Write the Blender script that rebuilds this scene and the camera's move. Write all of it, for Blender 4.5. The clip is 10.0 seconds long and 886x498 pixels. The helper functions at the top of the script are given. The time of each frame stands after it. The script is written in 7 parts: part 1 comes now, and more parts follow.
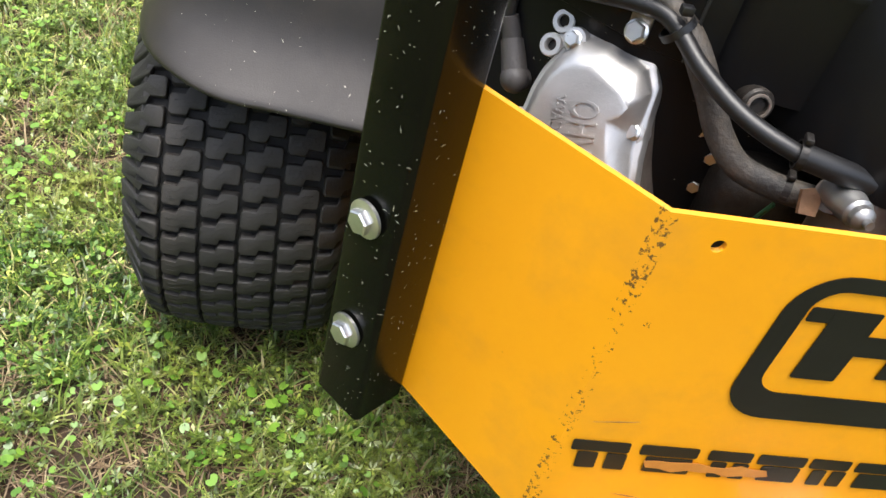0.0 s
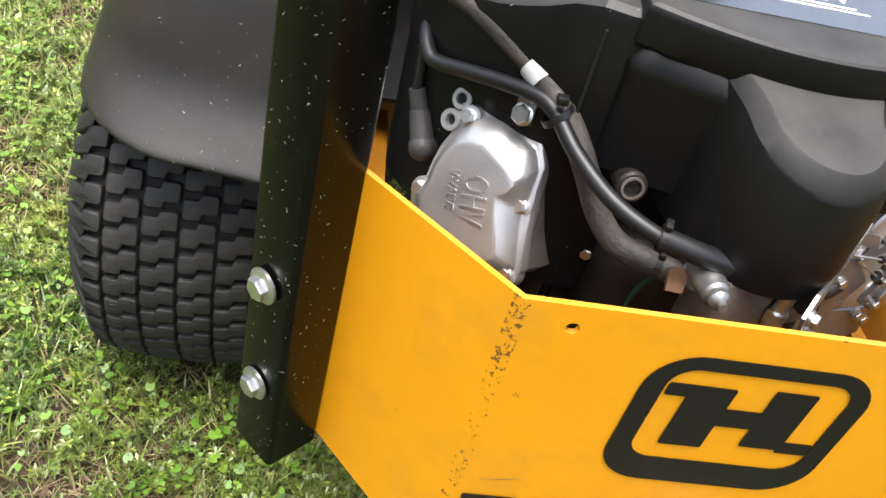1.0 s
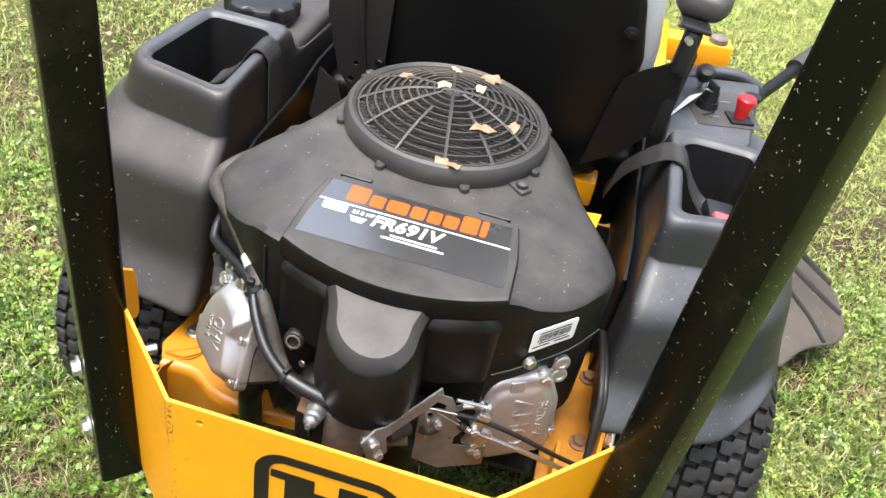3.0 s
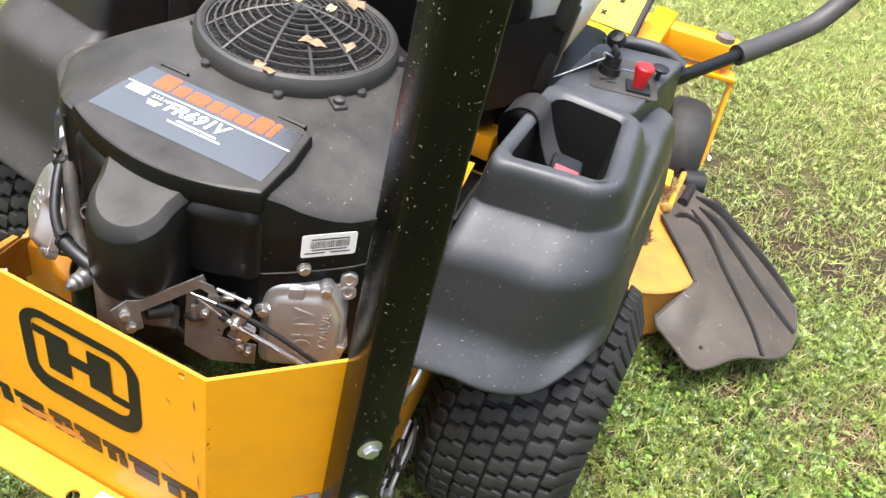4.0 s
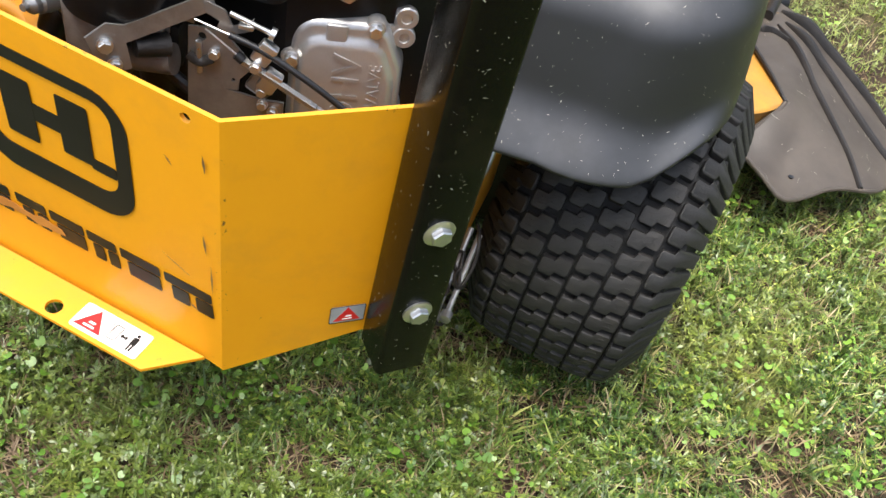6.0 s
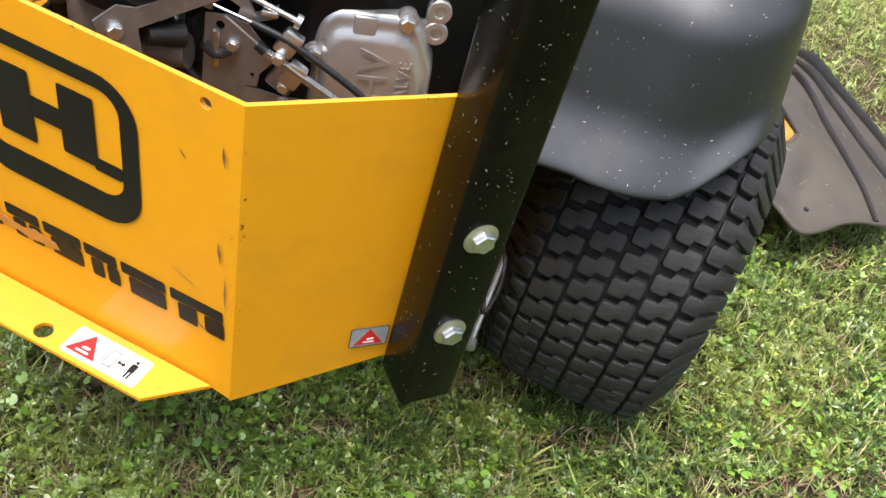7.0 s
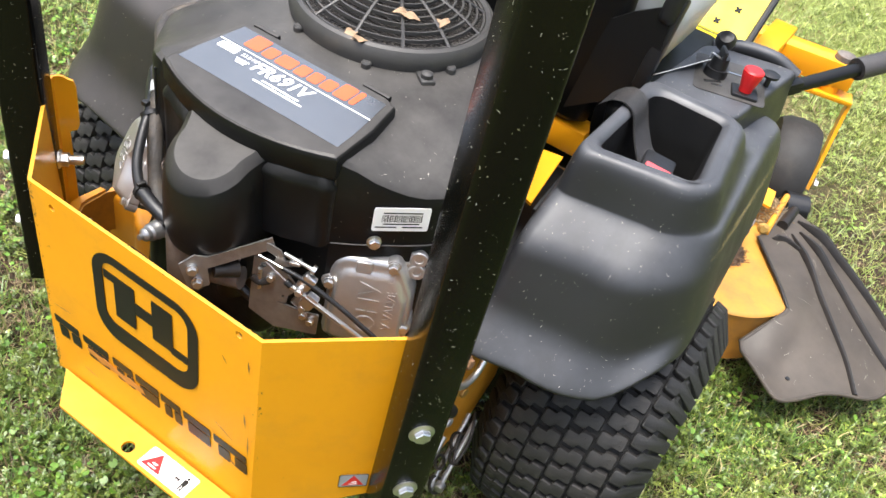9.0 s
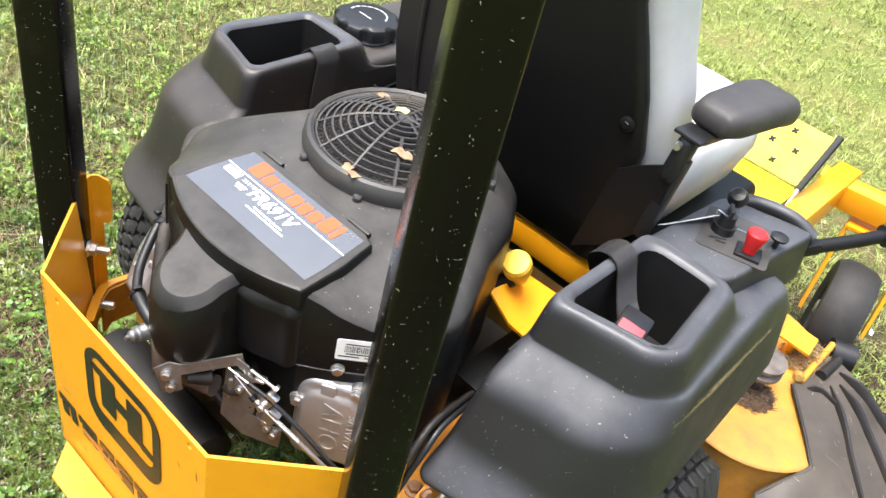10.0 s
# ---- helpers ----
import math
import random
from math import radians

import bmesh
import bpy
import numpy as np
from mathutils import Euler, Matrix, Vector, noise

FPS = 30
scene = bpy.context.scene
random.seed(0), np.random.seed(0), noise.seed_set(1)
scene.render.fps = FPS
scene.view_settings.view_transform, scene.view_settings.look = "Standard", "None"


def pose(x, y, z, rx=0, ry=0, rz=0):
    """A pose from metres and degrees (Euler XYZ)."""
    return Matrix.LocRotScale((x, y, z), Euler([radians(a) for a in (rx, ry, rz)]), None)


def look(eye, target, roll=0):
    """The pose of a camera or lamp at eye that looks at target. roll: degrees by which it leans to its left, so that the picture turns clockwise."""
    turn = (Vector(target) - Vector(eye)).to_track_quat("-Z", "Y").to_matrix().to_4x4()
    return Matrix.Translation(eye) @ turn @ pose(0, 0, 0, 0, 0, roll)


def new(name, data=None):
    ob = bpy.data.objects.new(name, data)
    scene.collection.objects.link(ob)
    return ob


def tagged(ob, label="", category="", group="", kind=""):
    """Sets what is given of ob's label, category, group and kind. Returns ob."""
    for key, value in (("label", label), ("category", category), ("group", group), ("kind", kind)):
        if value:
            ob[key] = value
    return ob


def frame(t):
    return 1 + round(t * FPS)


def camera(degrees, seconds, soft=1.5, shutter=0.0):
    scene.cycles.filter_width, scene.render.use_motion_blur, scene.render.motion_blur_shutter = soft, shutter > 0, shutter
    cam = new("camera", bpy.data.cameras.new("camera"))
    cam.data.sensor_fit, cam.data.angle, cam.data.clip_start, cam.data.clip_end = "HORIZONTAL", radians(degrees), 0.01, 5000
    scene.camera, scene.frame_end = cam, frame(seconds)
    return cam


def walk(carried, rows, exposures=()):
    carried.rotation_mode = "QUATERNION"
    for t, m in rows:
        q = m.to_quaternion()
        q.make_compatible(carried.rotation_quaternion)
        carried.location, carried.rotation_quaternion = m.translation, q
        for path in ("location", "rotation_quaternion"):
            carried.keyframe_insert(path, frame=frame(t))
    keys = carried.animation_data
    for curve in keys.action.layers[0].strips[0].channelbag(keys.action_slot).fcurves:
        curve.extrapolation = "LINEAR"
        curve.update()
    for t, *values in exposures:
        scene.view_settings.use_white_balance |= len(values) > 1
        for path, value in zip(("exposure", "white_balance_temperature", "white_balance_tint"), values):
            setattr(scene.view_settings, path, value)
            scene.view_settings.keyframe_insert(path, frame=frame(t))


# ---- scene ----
cam = camera(55.4, 10.0)
PATH = [
    (0, (-0.35, -0.403, 0.78), (-0.035, 1.066, -0.539), 14.8),
    (0.5, (-0.33, -0.406, 0.793), (-0.016, 1.067, -0.523), 15.2),
    (1, (-0.286, -0.403, 0.851), (0.015, 1.073, -0.464), 15.6),
    (1.5, (-0.228, -0.422, 0.986), (0.012, 1.067, -0.328), 15.7),
    (2, (-0.138, -0.457, 1.123), (-0.064, 1.059, -0.18), 12.7),
    (2.5, (-0.022, -0.476, 1.179), (-0.136, 1.045, -0.114), 11.4),
    (3, (0.125, -0.546, 1.197), (-0.053, 0.99, -0.072), 11.6),
    (3.2, (0.206, -0.585, 1.216), (0.013, 0.957, -0.044), 11.7),
    (4.3, (0.538, -0.463, 1.181), (0.049, 0.929, -0.17), 14.9),
    (4.5, (0.555, -0.458, 1.183), (0.049, 0.888, -0.207), 14.8),
    (5, (0.574, -0.488, 1.16), (0.09, 0.757, -0.328), 13.9),
    (5.5, (0.51, -0.456, 1.067), (0.119, 0.761, -0.471), 14.9),
    (6, (0.431, -0.434, 0.924), (0.109, 0.872, -0.556), 16.1),
    (6.2, (0.403, -0.43, 0.878), (0.084, 0.925, -0.558), 16.0),
    (7.5, (0.395, -0.437, 0.842), (0.066, 0.979, -0.531), 16.9),
    (8, (0.401, -0.44, 0.875), (0.08, 0.971, -0.504), 18.1),
    (8.5, (0.417, -0.468, 1.004), (0.044, 0.937, -0.369), 17.6),
    (9, (0.502, -0.477, 1.148), (-0.105, 0.891, -0.179), 14.6),
    (9.5, (0.617, -0.457, 1.234), (-0.197, 0.861, -0.031), 13.6),
    (10, (0.592, -0.378, 1.256), (-0.291, 0.91, 0.006), 14.4),
]
walk(cam, [(t, look(eye, target, roll)) for t, eye, target, roll in PATH],
     [(0, 1.5), (1, 1.55), (1.5, 1.75), (2, 1.78), (3, 1.8), (4.3, 1.65), (5.5, 1.4), (6.2, 1.4), (7.5, 1.48), (8.5, 1.6), (9.2, 1.7), (10, 1.8)])

# ---- world, sun ----
world = bpy.data.worlds.new("overcast_sky")
scene.world = world
world.use_nodes = True
wn = world.node_tree.nodes
sky = wn.new("ShaderNodeTexSky")
sky.sky_type, sky.sun_disc = "NISHITA", False
sky.sun_elevation, sky.sun_rotation = radians(78), radians(212)
sky.air_density, sky.dust_density = 1.0, 4.0
pale = wn.new("ShaderNodeHueSaturation")
pale.inputs["Saturation"].default_value = 0.75
world.node_tree.links.new(sky.outputs[0], pale.inputs["Color"])
world.node_tree.links.new(pale.outputs[0], wn["Background"].inputs[0])
wn["Background"].inputs[1].default_value = 0.15
sun = new("sun", bpy.data.lights.new("sun", "SUN"))
sun.data.energy, sun.data.angle, sun.data.color = 1.75, radians(34), (1.0, 0.98, 0.95)
sun.matrix_world = look((-0.10 * 5, -0.16 * 5, 5), (0, 0, 0))


# ---- materials ----
def material(name, rough=0.5, metal=0.0, bump=0.0, bump_scale=200.0, coat=0.0):
    m = bpy.data.materials.new(name)
    m.use_nodes = True
    t = m.node_tree
    b = t.nodes["Principled BSDF"]
    b.inputs["Roughness"].default_value = rough
    b.inputs["Metallic"].default_value = metal
    if coat:
        b.inputs["Coat Weight"].default_value = coat
        b.inputs["Coat Roughness"].default_value = 0.12
    if bump:
        n = noise_node(t, bump_scale, 3)
        k = t.nodes.new("ShaderNodeBump")
        k.inputs["Strength"].default_value = bump
        k.inputs["Distance"].default_value = 0.002
        t.links.new(n.outputs[0], k.inputs["Height"])
        t.links.new(k.outputs[0], b.inputs["Normal"])
    return m, t, b


def noise_node(t, scale, detail=4, rough=0.6):
    c = t.nodes.new("ShaderNodeTexCoord")
    n = t.nodes.new("ShaderNodeTexNoise")
    n.inputs["Scale"].default_value = scale
    n.inputs["Detail"].default_value = detail
    n.inputs["Roughness"].default_value = rough
    t.links.new(c.outputs["Object"], n.inputs["Vector"])
    return n


def ramp(t, value, stops):
    r = t.nodes.new("ShaderNodeValToRGB")
    e = r.color_ramp.elements
    while len(e) < len(stops):
        e.new(0.5)
    for k, (p, c) in zip(e, stops):
        k.position, k.color = p, (*c, 1)
    t.links.new(value, r.inputs[0])
    return r


def mix(t, fac, a, b):
    x = t.nodes.new("ShaderNodeMix")
    x.data_type = "RGBA"
    for socket, v in ((x.inputs[0], fac), (x.inputs[6], a), (x.inputs[7], b)):
        if isinstance(v, (float, int)):
            socket.default_value = v
        elif isinstance(v, tuple):
            socket.default_value = (*v, 1)
        else:
            t.links.new(v, socket)
    return x.outputs[2]


def painted(name, low, high, rough, bump=0.05, dirt=None, dirt_amount=0.5, spare=0.0, coat=0.0, scale=9, metal=0.0, grain=300.0, dust=None):
    """A surface with two scales of variation and optional dirt patches."""
    m, t, b = material(name, rough, metal, bump, grain, coat)
    n = noise_node(t, scale, 5)
    colour = ramp(t, n.outputs[0], ((0.3, low), (0.7, high))).outputs[0]
    if dirt:
        d = noise_node(t, scale * 0.6, 8, 0.7)
        mask = ramp(t, d.outputs[0], ((1 - dirt_amount - 0.08, (0, 0, 0)), (1 - dirt_amount + 0.22, (0.8, 0.8, 0.8)))).outputs[0]
        colour = mix(t, mask, colour, dirt)
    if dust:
        # settled dust on what faces up, with sky shine painted into the same colour
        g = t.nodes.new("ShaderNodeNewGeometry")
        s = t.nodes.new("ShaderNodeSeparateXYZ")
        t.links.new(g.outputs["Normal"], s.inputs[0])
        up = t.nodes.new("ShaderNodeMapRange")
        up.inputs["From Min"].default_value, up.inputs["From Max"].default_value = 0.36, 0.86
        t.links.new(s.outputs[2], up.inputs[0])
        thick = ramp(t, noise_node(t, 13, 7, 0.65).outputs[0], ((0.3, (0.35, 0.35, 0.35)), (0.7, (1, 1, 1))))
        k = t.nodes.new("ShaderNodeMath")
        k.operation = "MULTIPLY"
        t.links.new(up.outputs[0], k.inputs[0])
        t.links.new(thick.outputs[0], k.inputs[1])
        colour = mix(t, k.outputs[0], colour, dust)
    t.links.new(colour, b.inputs["Base Color"])
    r = noise_node(t, scale * 3, 6)
    rr = t.nodes.new("ShaderNodeMapRange")
    rr.inputs["To Min"].default_value, rr.inputs["To Max"].default_value = rough * 0.75, min(1, rough * 1.3)
    t.links.new(r.outputs[0], rr.inputs[0])
    t.links.new(rr.outputs[0], b.inputs["Roughness"])
    return m


YELLOW = painted("yellow_paint", (0.80, 0.325, 0.006), (0.84, 0.36, 0.008), 0.32, 0.02, (0.55, 0.2, 0.01), 0.28, 0.0, 0.35, 5)
YELLOW_DUSTY = painted("dusty_yellow_paint", (0.62, 0.25, 0.02), (0.72, 0.31, 0.025), 0.45, 0.05, (0.30, 0.15, 0.05), 0.46, 0.0, 0.0, 9)
FOOT_YELLOW = painted("foot_plate_yellow", (0.62, 0.47, 0.006), (0.68, 0.54, 0.012), 0.55, 0.03, (0.42, 0.30, 0.10), 0.24)
# frame paint set darker to carry its shade, with dirt patches
FRAME_YELLOW = painted("worn_shaded_orange_frame", (0.46, 0.185, 0.010), (0.56, 0.23, 0.012), 0.36, 0.04, (0.20, 0.10, 0.03), 0.36, 0.0, 0.0, 11)
# dirty yellow paint, its dirt deepened to put the gap's shade in
BROWN_FRAME = painted("dirty_shaded_yellow_frame", (0.46, 0.18, 0.012), (0.58, 0.24, 0.015), 0.4, 0.05, (0.07, 0.04, 0.02), 0.58)
# last colour lightens upward faces: dust, and a bluish sky sheen painted in
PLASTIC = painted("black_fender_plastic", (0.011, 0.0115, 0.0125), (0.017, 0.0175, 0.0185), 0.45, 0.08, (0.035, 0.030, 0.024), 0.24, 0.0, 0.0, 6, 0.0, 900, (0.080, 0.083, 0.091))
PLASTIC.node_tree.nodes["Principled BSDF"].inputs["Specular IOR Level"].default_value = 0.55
# inside of the trays, a darker black than the rim plastic, with dirt patches
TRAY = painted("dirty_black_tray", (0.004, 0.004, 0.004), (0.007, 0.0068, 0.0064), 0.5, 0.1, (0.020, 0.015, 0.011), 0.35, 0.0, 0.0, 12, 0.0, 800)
# last colour lightens upward faces: brown dust with painted sky shine
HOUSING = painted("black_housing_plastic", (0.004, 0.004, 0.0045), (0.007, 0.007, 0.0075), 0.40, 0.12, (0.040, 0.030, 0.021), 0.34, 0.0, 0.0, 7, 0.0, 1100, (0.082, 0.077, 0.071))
HOUSING.node_tree.nodes["Principled BSDF"].inputs["Specular IOR Level"].default_value = 0.22
GUARD = painted("fan_guard_plastic", (0.032, 0.031, 0.030), (0.052, 0.049, 0.045), 0.5, 0.1, (0.13, 0.10, 0.07), 0.40, 0.0, 0.0, 14)
POST = painted("black_gloss_powder_coat", (0.0022, 0.0022, 0.0018), (0.004, 0.004, 0.003), 0.22, 0.06, (0.040, 0.029, 0.018), 0.38, 0.0, 0.0, 8, 0.0, 700)
POST.node_tree.nodes["Principled BSDF"].inputs["Specular IOR Level"].default_value = 0.17
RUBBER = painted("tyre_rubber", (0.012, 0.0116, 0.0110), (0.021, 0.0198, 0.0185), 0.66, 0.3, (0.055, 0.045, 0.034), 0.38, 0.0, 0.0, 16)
# near-black copy of the tread rubber: groove shade put into the colour
RUBBER_DEEP = painted("shaded_groove_rubber", (0.003, 0.003, 0.003), (0.006, 0.0055, 0.005), 0.75, 0.2, (0.02, 0.015, 0.011), 0.3, 0.0, 0.0, 16)
HOSE = painted("hose_rubber", (0.006, 0.006, 0.0066), (0.012, 0.012, 0.0125), 0.40, 0.1, (0.05, 0.038, 0.026), 0.28)
BRAID = painted("woven_hose", (0.02, 0.018, 0.016), (0.045, 0.04, 0.035), 0.6, 0.5, (0.11, 0.085, 0.06), 0.5, 0.0, 0.0, 60)
ALU = painted("cast_aluminium", (0.39, 0.38, 0.37), (0.50, 0.49, 0.475), 0.33, 0.10, (0.22, 0.195, 0.17), 0.22, 0.0, 0.0, 22, 0.72, 500)
CAST = painted("dusty_cast_metal", (0.12, 0.10, 0.085), (0.22, 0.19, 0.165), 0.5, 0.2, (0.07, 0.05, 0.035), 0.4, 0.0, 0.0, 40, 0.4)
PLATE_STEEL = painted("dull_steel", (0.25, 0.245, 0.24), (0.36, 0.355, 0.34), 0.34, 0.05, (0.15, 0.12, 0.09), 0.35, 0.0, 0.0, 40, 0.8)
STEEL = painted("zinc_steel", (0.58, 0.575, 0.56), (0.74, 0.735, 0.72), 0.3, 0.05, (0.30, 0.26, 0.19), 0.22, 0.0, 0.0, 60, 0.95)
DARK_METAL = painted("oily_dark_metal", (0.010, 0.009, 0.008), (0.026, 0.021, 0.017), 0.5, 0.3, (0.06, 0.04, 0.027), 0.34, 0.0, 0.0, 30, 0.3)
RUST_METAL = painted("rusty_steel", (0.16, 0.085, 0.04), (0.28, 0.15, 0.08), 0.65, 0.3, (0.07, 0.05, 0.04), 0.4, 0.0, 0.0, 40, 0.3)
GREEN_WIRE = painted("green_wire_sheath", (0.01, 0.06, 0.025), (0.015, 0.09, 0.035), 0.4, 0.02)
MUFFLER = painted("muffler_black", (0.004, 0.004, 0.004), (0.008, 0.0075, 0.007), 0.6, 0.1, (0.05, 0.03, 0.02), 0.2)
LABEL_GREY = painted("label_film", (0.22, 0.215, 0.205), (0.27, 0.265, 0.25), 0.24, 0.02, (0.33, 0.32, 0.30), 0.3, 0.0, 0.6, 9, 0.92)
LABEL_GREY.node_tree.nodes["Principled BSDF"].inputs["Coat IOR"].default_value = 2.0
LABEL_GREY.node_tree.nodes["Principled BSDF"].inputs["Coat Roughness"].default_value = 0.16
STICKER_GREY = painted("grey_sticker_film", (0.30, 0.31, 0.32), (0.38, 0.39, 0.40), 0.35, 0.02, (0.22, 0.19, 0.14), 0.3, 0.0, 0.0, 60)
WORN_WHITE = painted("worn_white_film", (0.66, 0.63, 0.58), (0.78, 0.76, 0.72), 0.4, 0.05, (0.40, 0.34, 0.24), 0.36, 0.0, 0.0, 60)
DECAL = painted("black_decal", (0.008, 0.008, 0.008), (0.014, 0.014, 0.013), 0.3, 0.02, (0.10, 0.05, 0.01), 0.12)
DECAL.node_tree.nodes["Principled BSDF"].inputs["Specular IOR Level"].default_value = 0.2
ORANGE = painted("orange_print", (0.56, 0.085, 0.012), (0.62, 0.105, 0.016), 0.3, 0.0, None, 0, 0.0, 0.8)
WHITE = painted("white_print", (0.84, 0.84, 0.83), (0.90, 0.90, 0.89), 0.35, 0.0, (0.48, 0.45, 0.40), 0.16)
RED = painted("red_plastic", (0.62, 0.012, 0.014), (0.72, 0.02, 0.02), 0.35, 0.02)
PINK_RED = painted("worn_red_button", (0.60, 0.05, 0.06), (0.68, 0.10, 0.11), 0.4, 0.02)
OIL_YELLOW = painted("oil_cap_yellow", (0.78, 0.50, 0.03), (0.84, 0.56, 0.05), 0.45, 0.03)
SEAT_BLACK = painted("seat_shell_black", (0.0042, 0.0042, 0.0042), (0.007, 0.007, 0.0068), 0.40, 0.04, (0.012, 0.009, 0.007), 0.24, 0.0, 0.0, 5)
SEAT_BLACK.node_tree.nodes["Principled BSDF"].inputs["Specular IOR Level"].default_value = 0.28
DUSTY_PLASTIC = painted("dusty_black_plastic", (0.010, 0.009, 0.0085), (0.020, 0.017, 0.0155), 0.46, 0.1, (0.055, 0.040, 0.031), 0.40, 0.0, 0.0, 5, 0.0, 800, (0.066, 0.058, 0.052))
SEAT_GREY = painted("grey_vinyl", (0.44, 0.445, 0.44), (0.52, 0.525, 0.52), 0.45, 0.2, (0.25, 0.23, 0.2), 0.25, 0.0, 0.0, 14, 0.0, 500)
VINYL = painted("dark_vinyl", (0.035, 0.032, 0.031), (0.055, 0.050, 0.048), 0.5, 0.25, (0.09, 0.075, 0.06), 0.3, 0.0, 0.0, 14, 0.0, 500)
STRAP = painted("seat_belt_webbing", (0.02, 0.019, 0.019), (0.034, 0.032, 0.031), 0.45, 0.3, (0.06, 0.045, 0.035), 0.35, 0.0, 0.0, 30, 0.0, 900)
CHUTE = painted("dusty_chute_rubber", (0.042, 0.033, 0.025), (0.082, 0.066, 0.050), 0.52, 0.15, (0.036, 0.028, 0.021), 0.42, 0.0, 0.0, 8)
# dark copy of the chute rubber: the ribs' shadows put into the colour
CHUTE_RIB = painted("shaded_chute_rubber", (0.006, 0.005, 0.0045), (0.016, 0.013, 0.011), 0.5, 0.15, (0.05, 0.04, 0.034), 0.4, 0.0, 0.0, 14)
DECK_PAINT = painted("dirty_deck_paint", (0.50, 0.23, 0.03), (0.60, 0.28, 0.035), 0.5, 0.06, (0.20, 0.11, 0.045), 0.50, 0.0, 0.0, 11)
SKIRT = painted("stained_yellow_paint", (0.34, 0.14, 0.018), (0.46, 0.19, 0.022), 0.5, 0.06, (0.14, 0.075, 0.03), 0.55, 0.0, 0.0, 14)
BRASS_BOLT = painted("weathered_brass", (0.45, 0.26, 0.06), (0.60, 0.38, 0.12), 0.4, 0.1, (0.25, 0.12, 0.04), 0.4, 0.0, 0.0, 60, metal=0.6)
TAN_LEAF = painted("dead_leaf", (0.20, 0.125, 0.07), (0.36, 0.25, 0.15), 0.75, 0.3, (0.24, 0.13, 0.06), 0.35, 0.0, 0.0, 80)
CREAM_LEAF = painted("pale_leaf", (0.40, 0.33, 0.16), (0.52, 0.45, 0.24), 0.75, 0.3, None, 0, 0.0, 0.0, 80)


def lawn_material(name, stops, patch, beyond, rough=0.5):
    """Leaf colours that vary from blade to blade and in wide patches."""
    m, t, b = material(name, rough)
    g = t.nodes.new("ShaderNodeNewGeometry")
    c = ramp(t, g.outputs["Random Per Island"], stops).outputs[0]
    n = noise_node(t, 3.2, 5, 0.65)
    mask = ramp(t, n.outputs[0], ((0.46, (0, 0, 0)), (0.68, (0.7, 0.7, 0.7)))).outputs[0]
    c = mix(t, mask, c, patch)
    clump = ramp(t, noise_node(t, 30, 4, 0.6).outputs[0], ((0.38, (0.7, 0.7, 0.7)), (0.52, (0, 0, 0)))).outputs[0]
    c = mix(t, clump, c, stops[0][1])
    s = t.nodes.new("ShaderNodeSeparateXYZ")
    t.links.new(t.nodes["Texture Coordinate"].outputs["Object"], s.inputs[0])
    # a darker tone blended in towards the nearer part of the lawn
    near_dark = t.nodes.new("ShaderNodeMapRange")
    near_dark.inputs["From Min"].default_value, near_dark.inputs["From Max"].default_value, near_dark.inputs["To Max"].default_value = 0.40, -0.05, 0.60
    t.links.new(s.outputs[1], near_dark.inputs[0])
    c = mix(t, near_dark.outputs[0], c, (0.082, 0.122, 0.020) if len(stops) > 3 else stops[0][1])
    # paler towards the far lawn: drier grass, and its brighter light painted in
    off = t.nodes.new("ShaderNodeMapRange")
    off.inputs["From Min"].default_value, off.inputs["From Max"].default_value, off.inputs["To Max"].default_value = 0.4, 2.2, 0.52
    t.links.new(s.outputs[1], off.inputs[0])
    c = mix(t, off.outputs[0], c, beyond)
    t.links.new(c, b.inputs["Base Color"])
    b.inputs["Specular IOR Level"].default_value = 0.5
    tr = t.nodes.new("ShaderNodeBsdfTranslucent")
    t.links.new(c, tr.inputs[0])
    add = t.nodes.new("ShaderNodeMixShader")
    add.inputs[0].default_value = 0.12
    t.links.new(b.outputs[0], add.inputs[1])
    t.links.new(tr.outputs[0], add.inputs[2])
    t.links.new(add.outputs[0], t.nodes["Material Output"].inputs[0])
    return m


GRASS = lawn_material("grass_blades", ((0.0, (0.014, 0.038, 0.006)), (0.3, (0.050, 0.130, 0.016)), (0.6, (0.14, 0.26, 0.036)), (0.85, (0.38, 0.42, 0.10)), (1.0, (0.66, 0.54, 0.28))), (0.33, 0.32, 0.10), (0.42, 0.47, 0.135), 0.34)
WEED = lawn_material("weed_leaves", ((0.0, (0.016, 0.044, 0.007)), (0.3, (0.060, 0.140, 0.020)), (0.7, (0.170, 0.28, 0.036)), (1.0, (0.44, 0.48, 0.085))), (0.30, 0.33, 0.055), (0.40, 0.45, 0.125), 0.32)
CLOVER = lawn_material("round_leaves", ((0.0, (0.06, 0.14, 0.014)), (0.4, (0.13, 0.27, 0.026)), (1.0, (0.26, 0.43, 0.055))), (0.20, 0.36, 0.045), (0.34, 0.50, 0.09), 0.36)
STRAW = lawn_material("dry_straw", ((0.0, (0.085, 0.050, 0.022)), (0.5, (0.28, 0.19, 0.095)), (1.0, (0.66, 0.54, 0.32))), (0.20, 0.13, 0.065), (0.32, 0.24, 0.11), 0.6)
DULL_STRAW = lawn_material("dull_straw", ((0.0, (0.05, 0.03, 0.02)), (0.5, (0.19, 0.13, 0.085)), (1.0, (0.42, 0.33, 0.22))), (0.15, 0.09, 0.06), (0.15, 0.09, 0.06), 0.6)
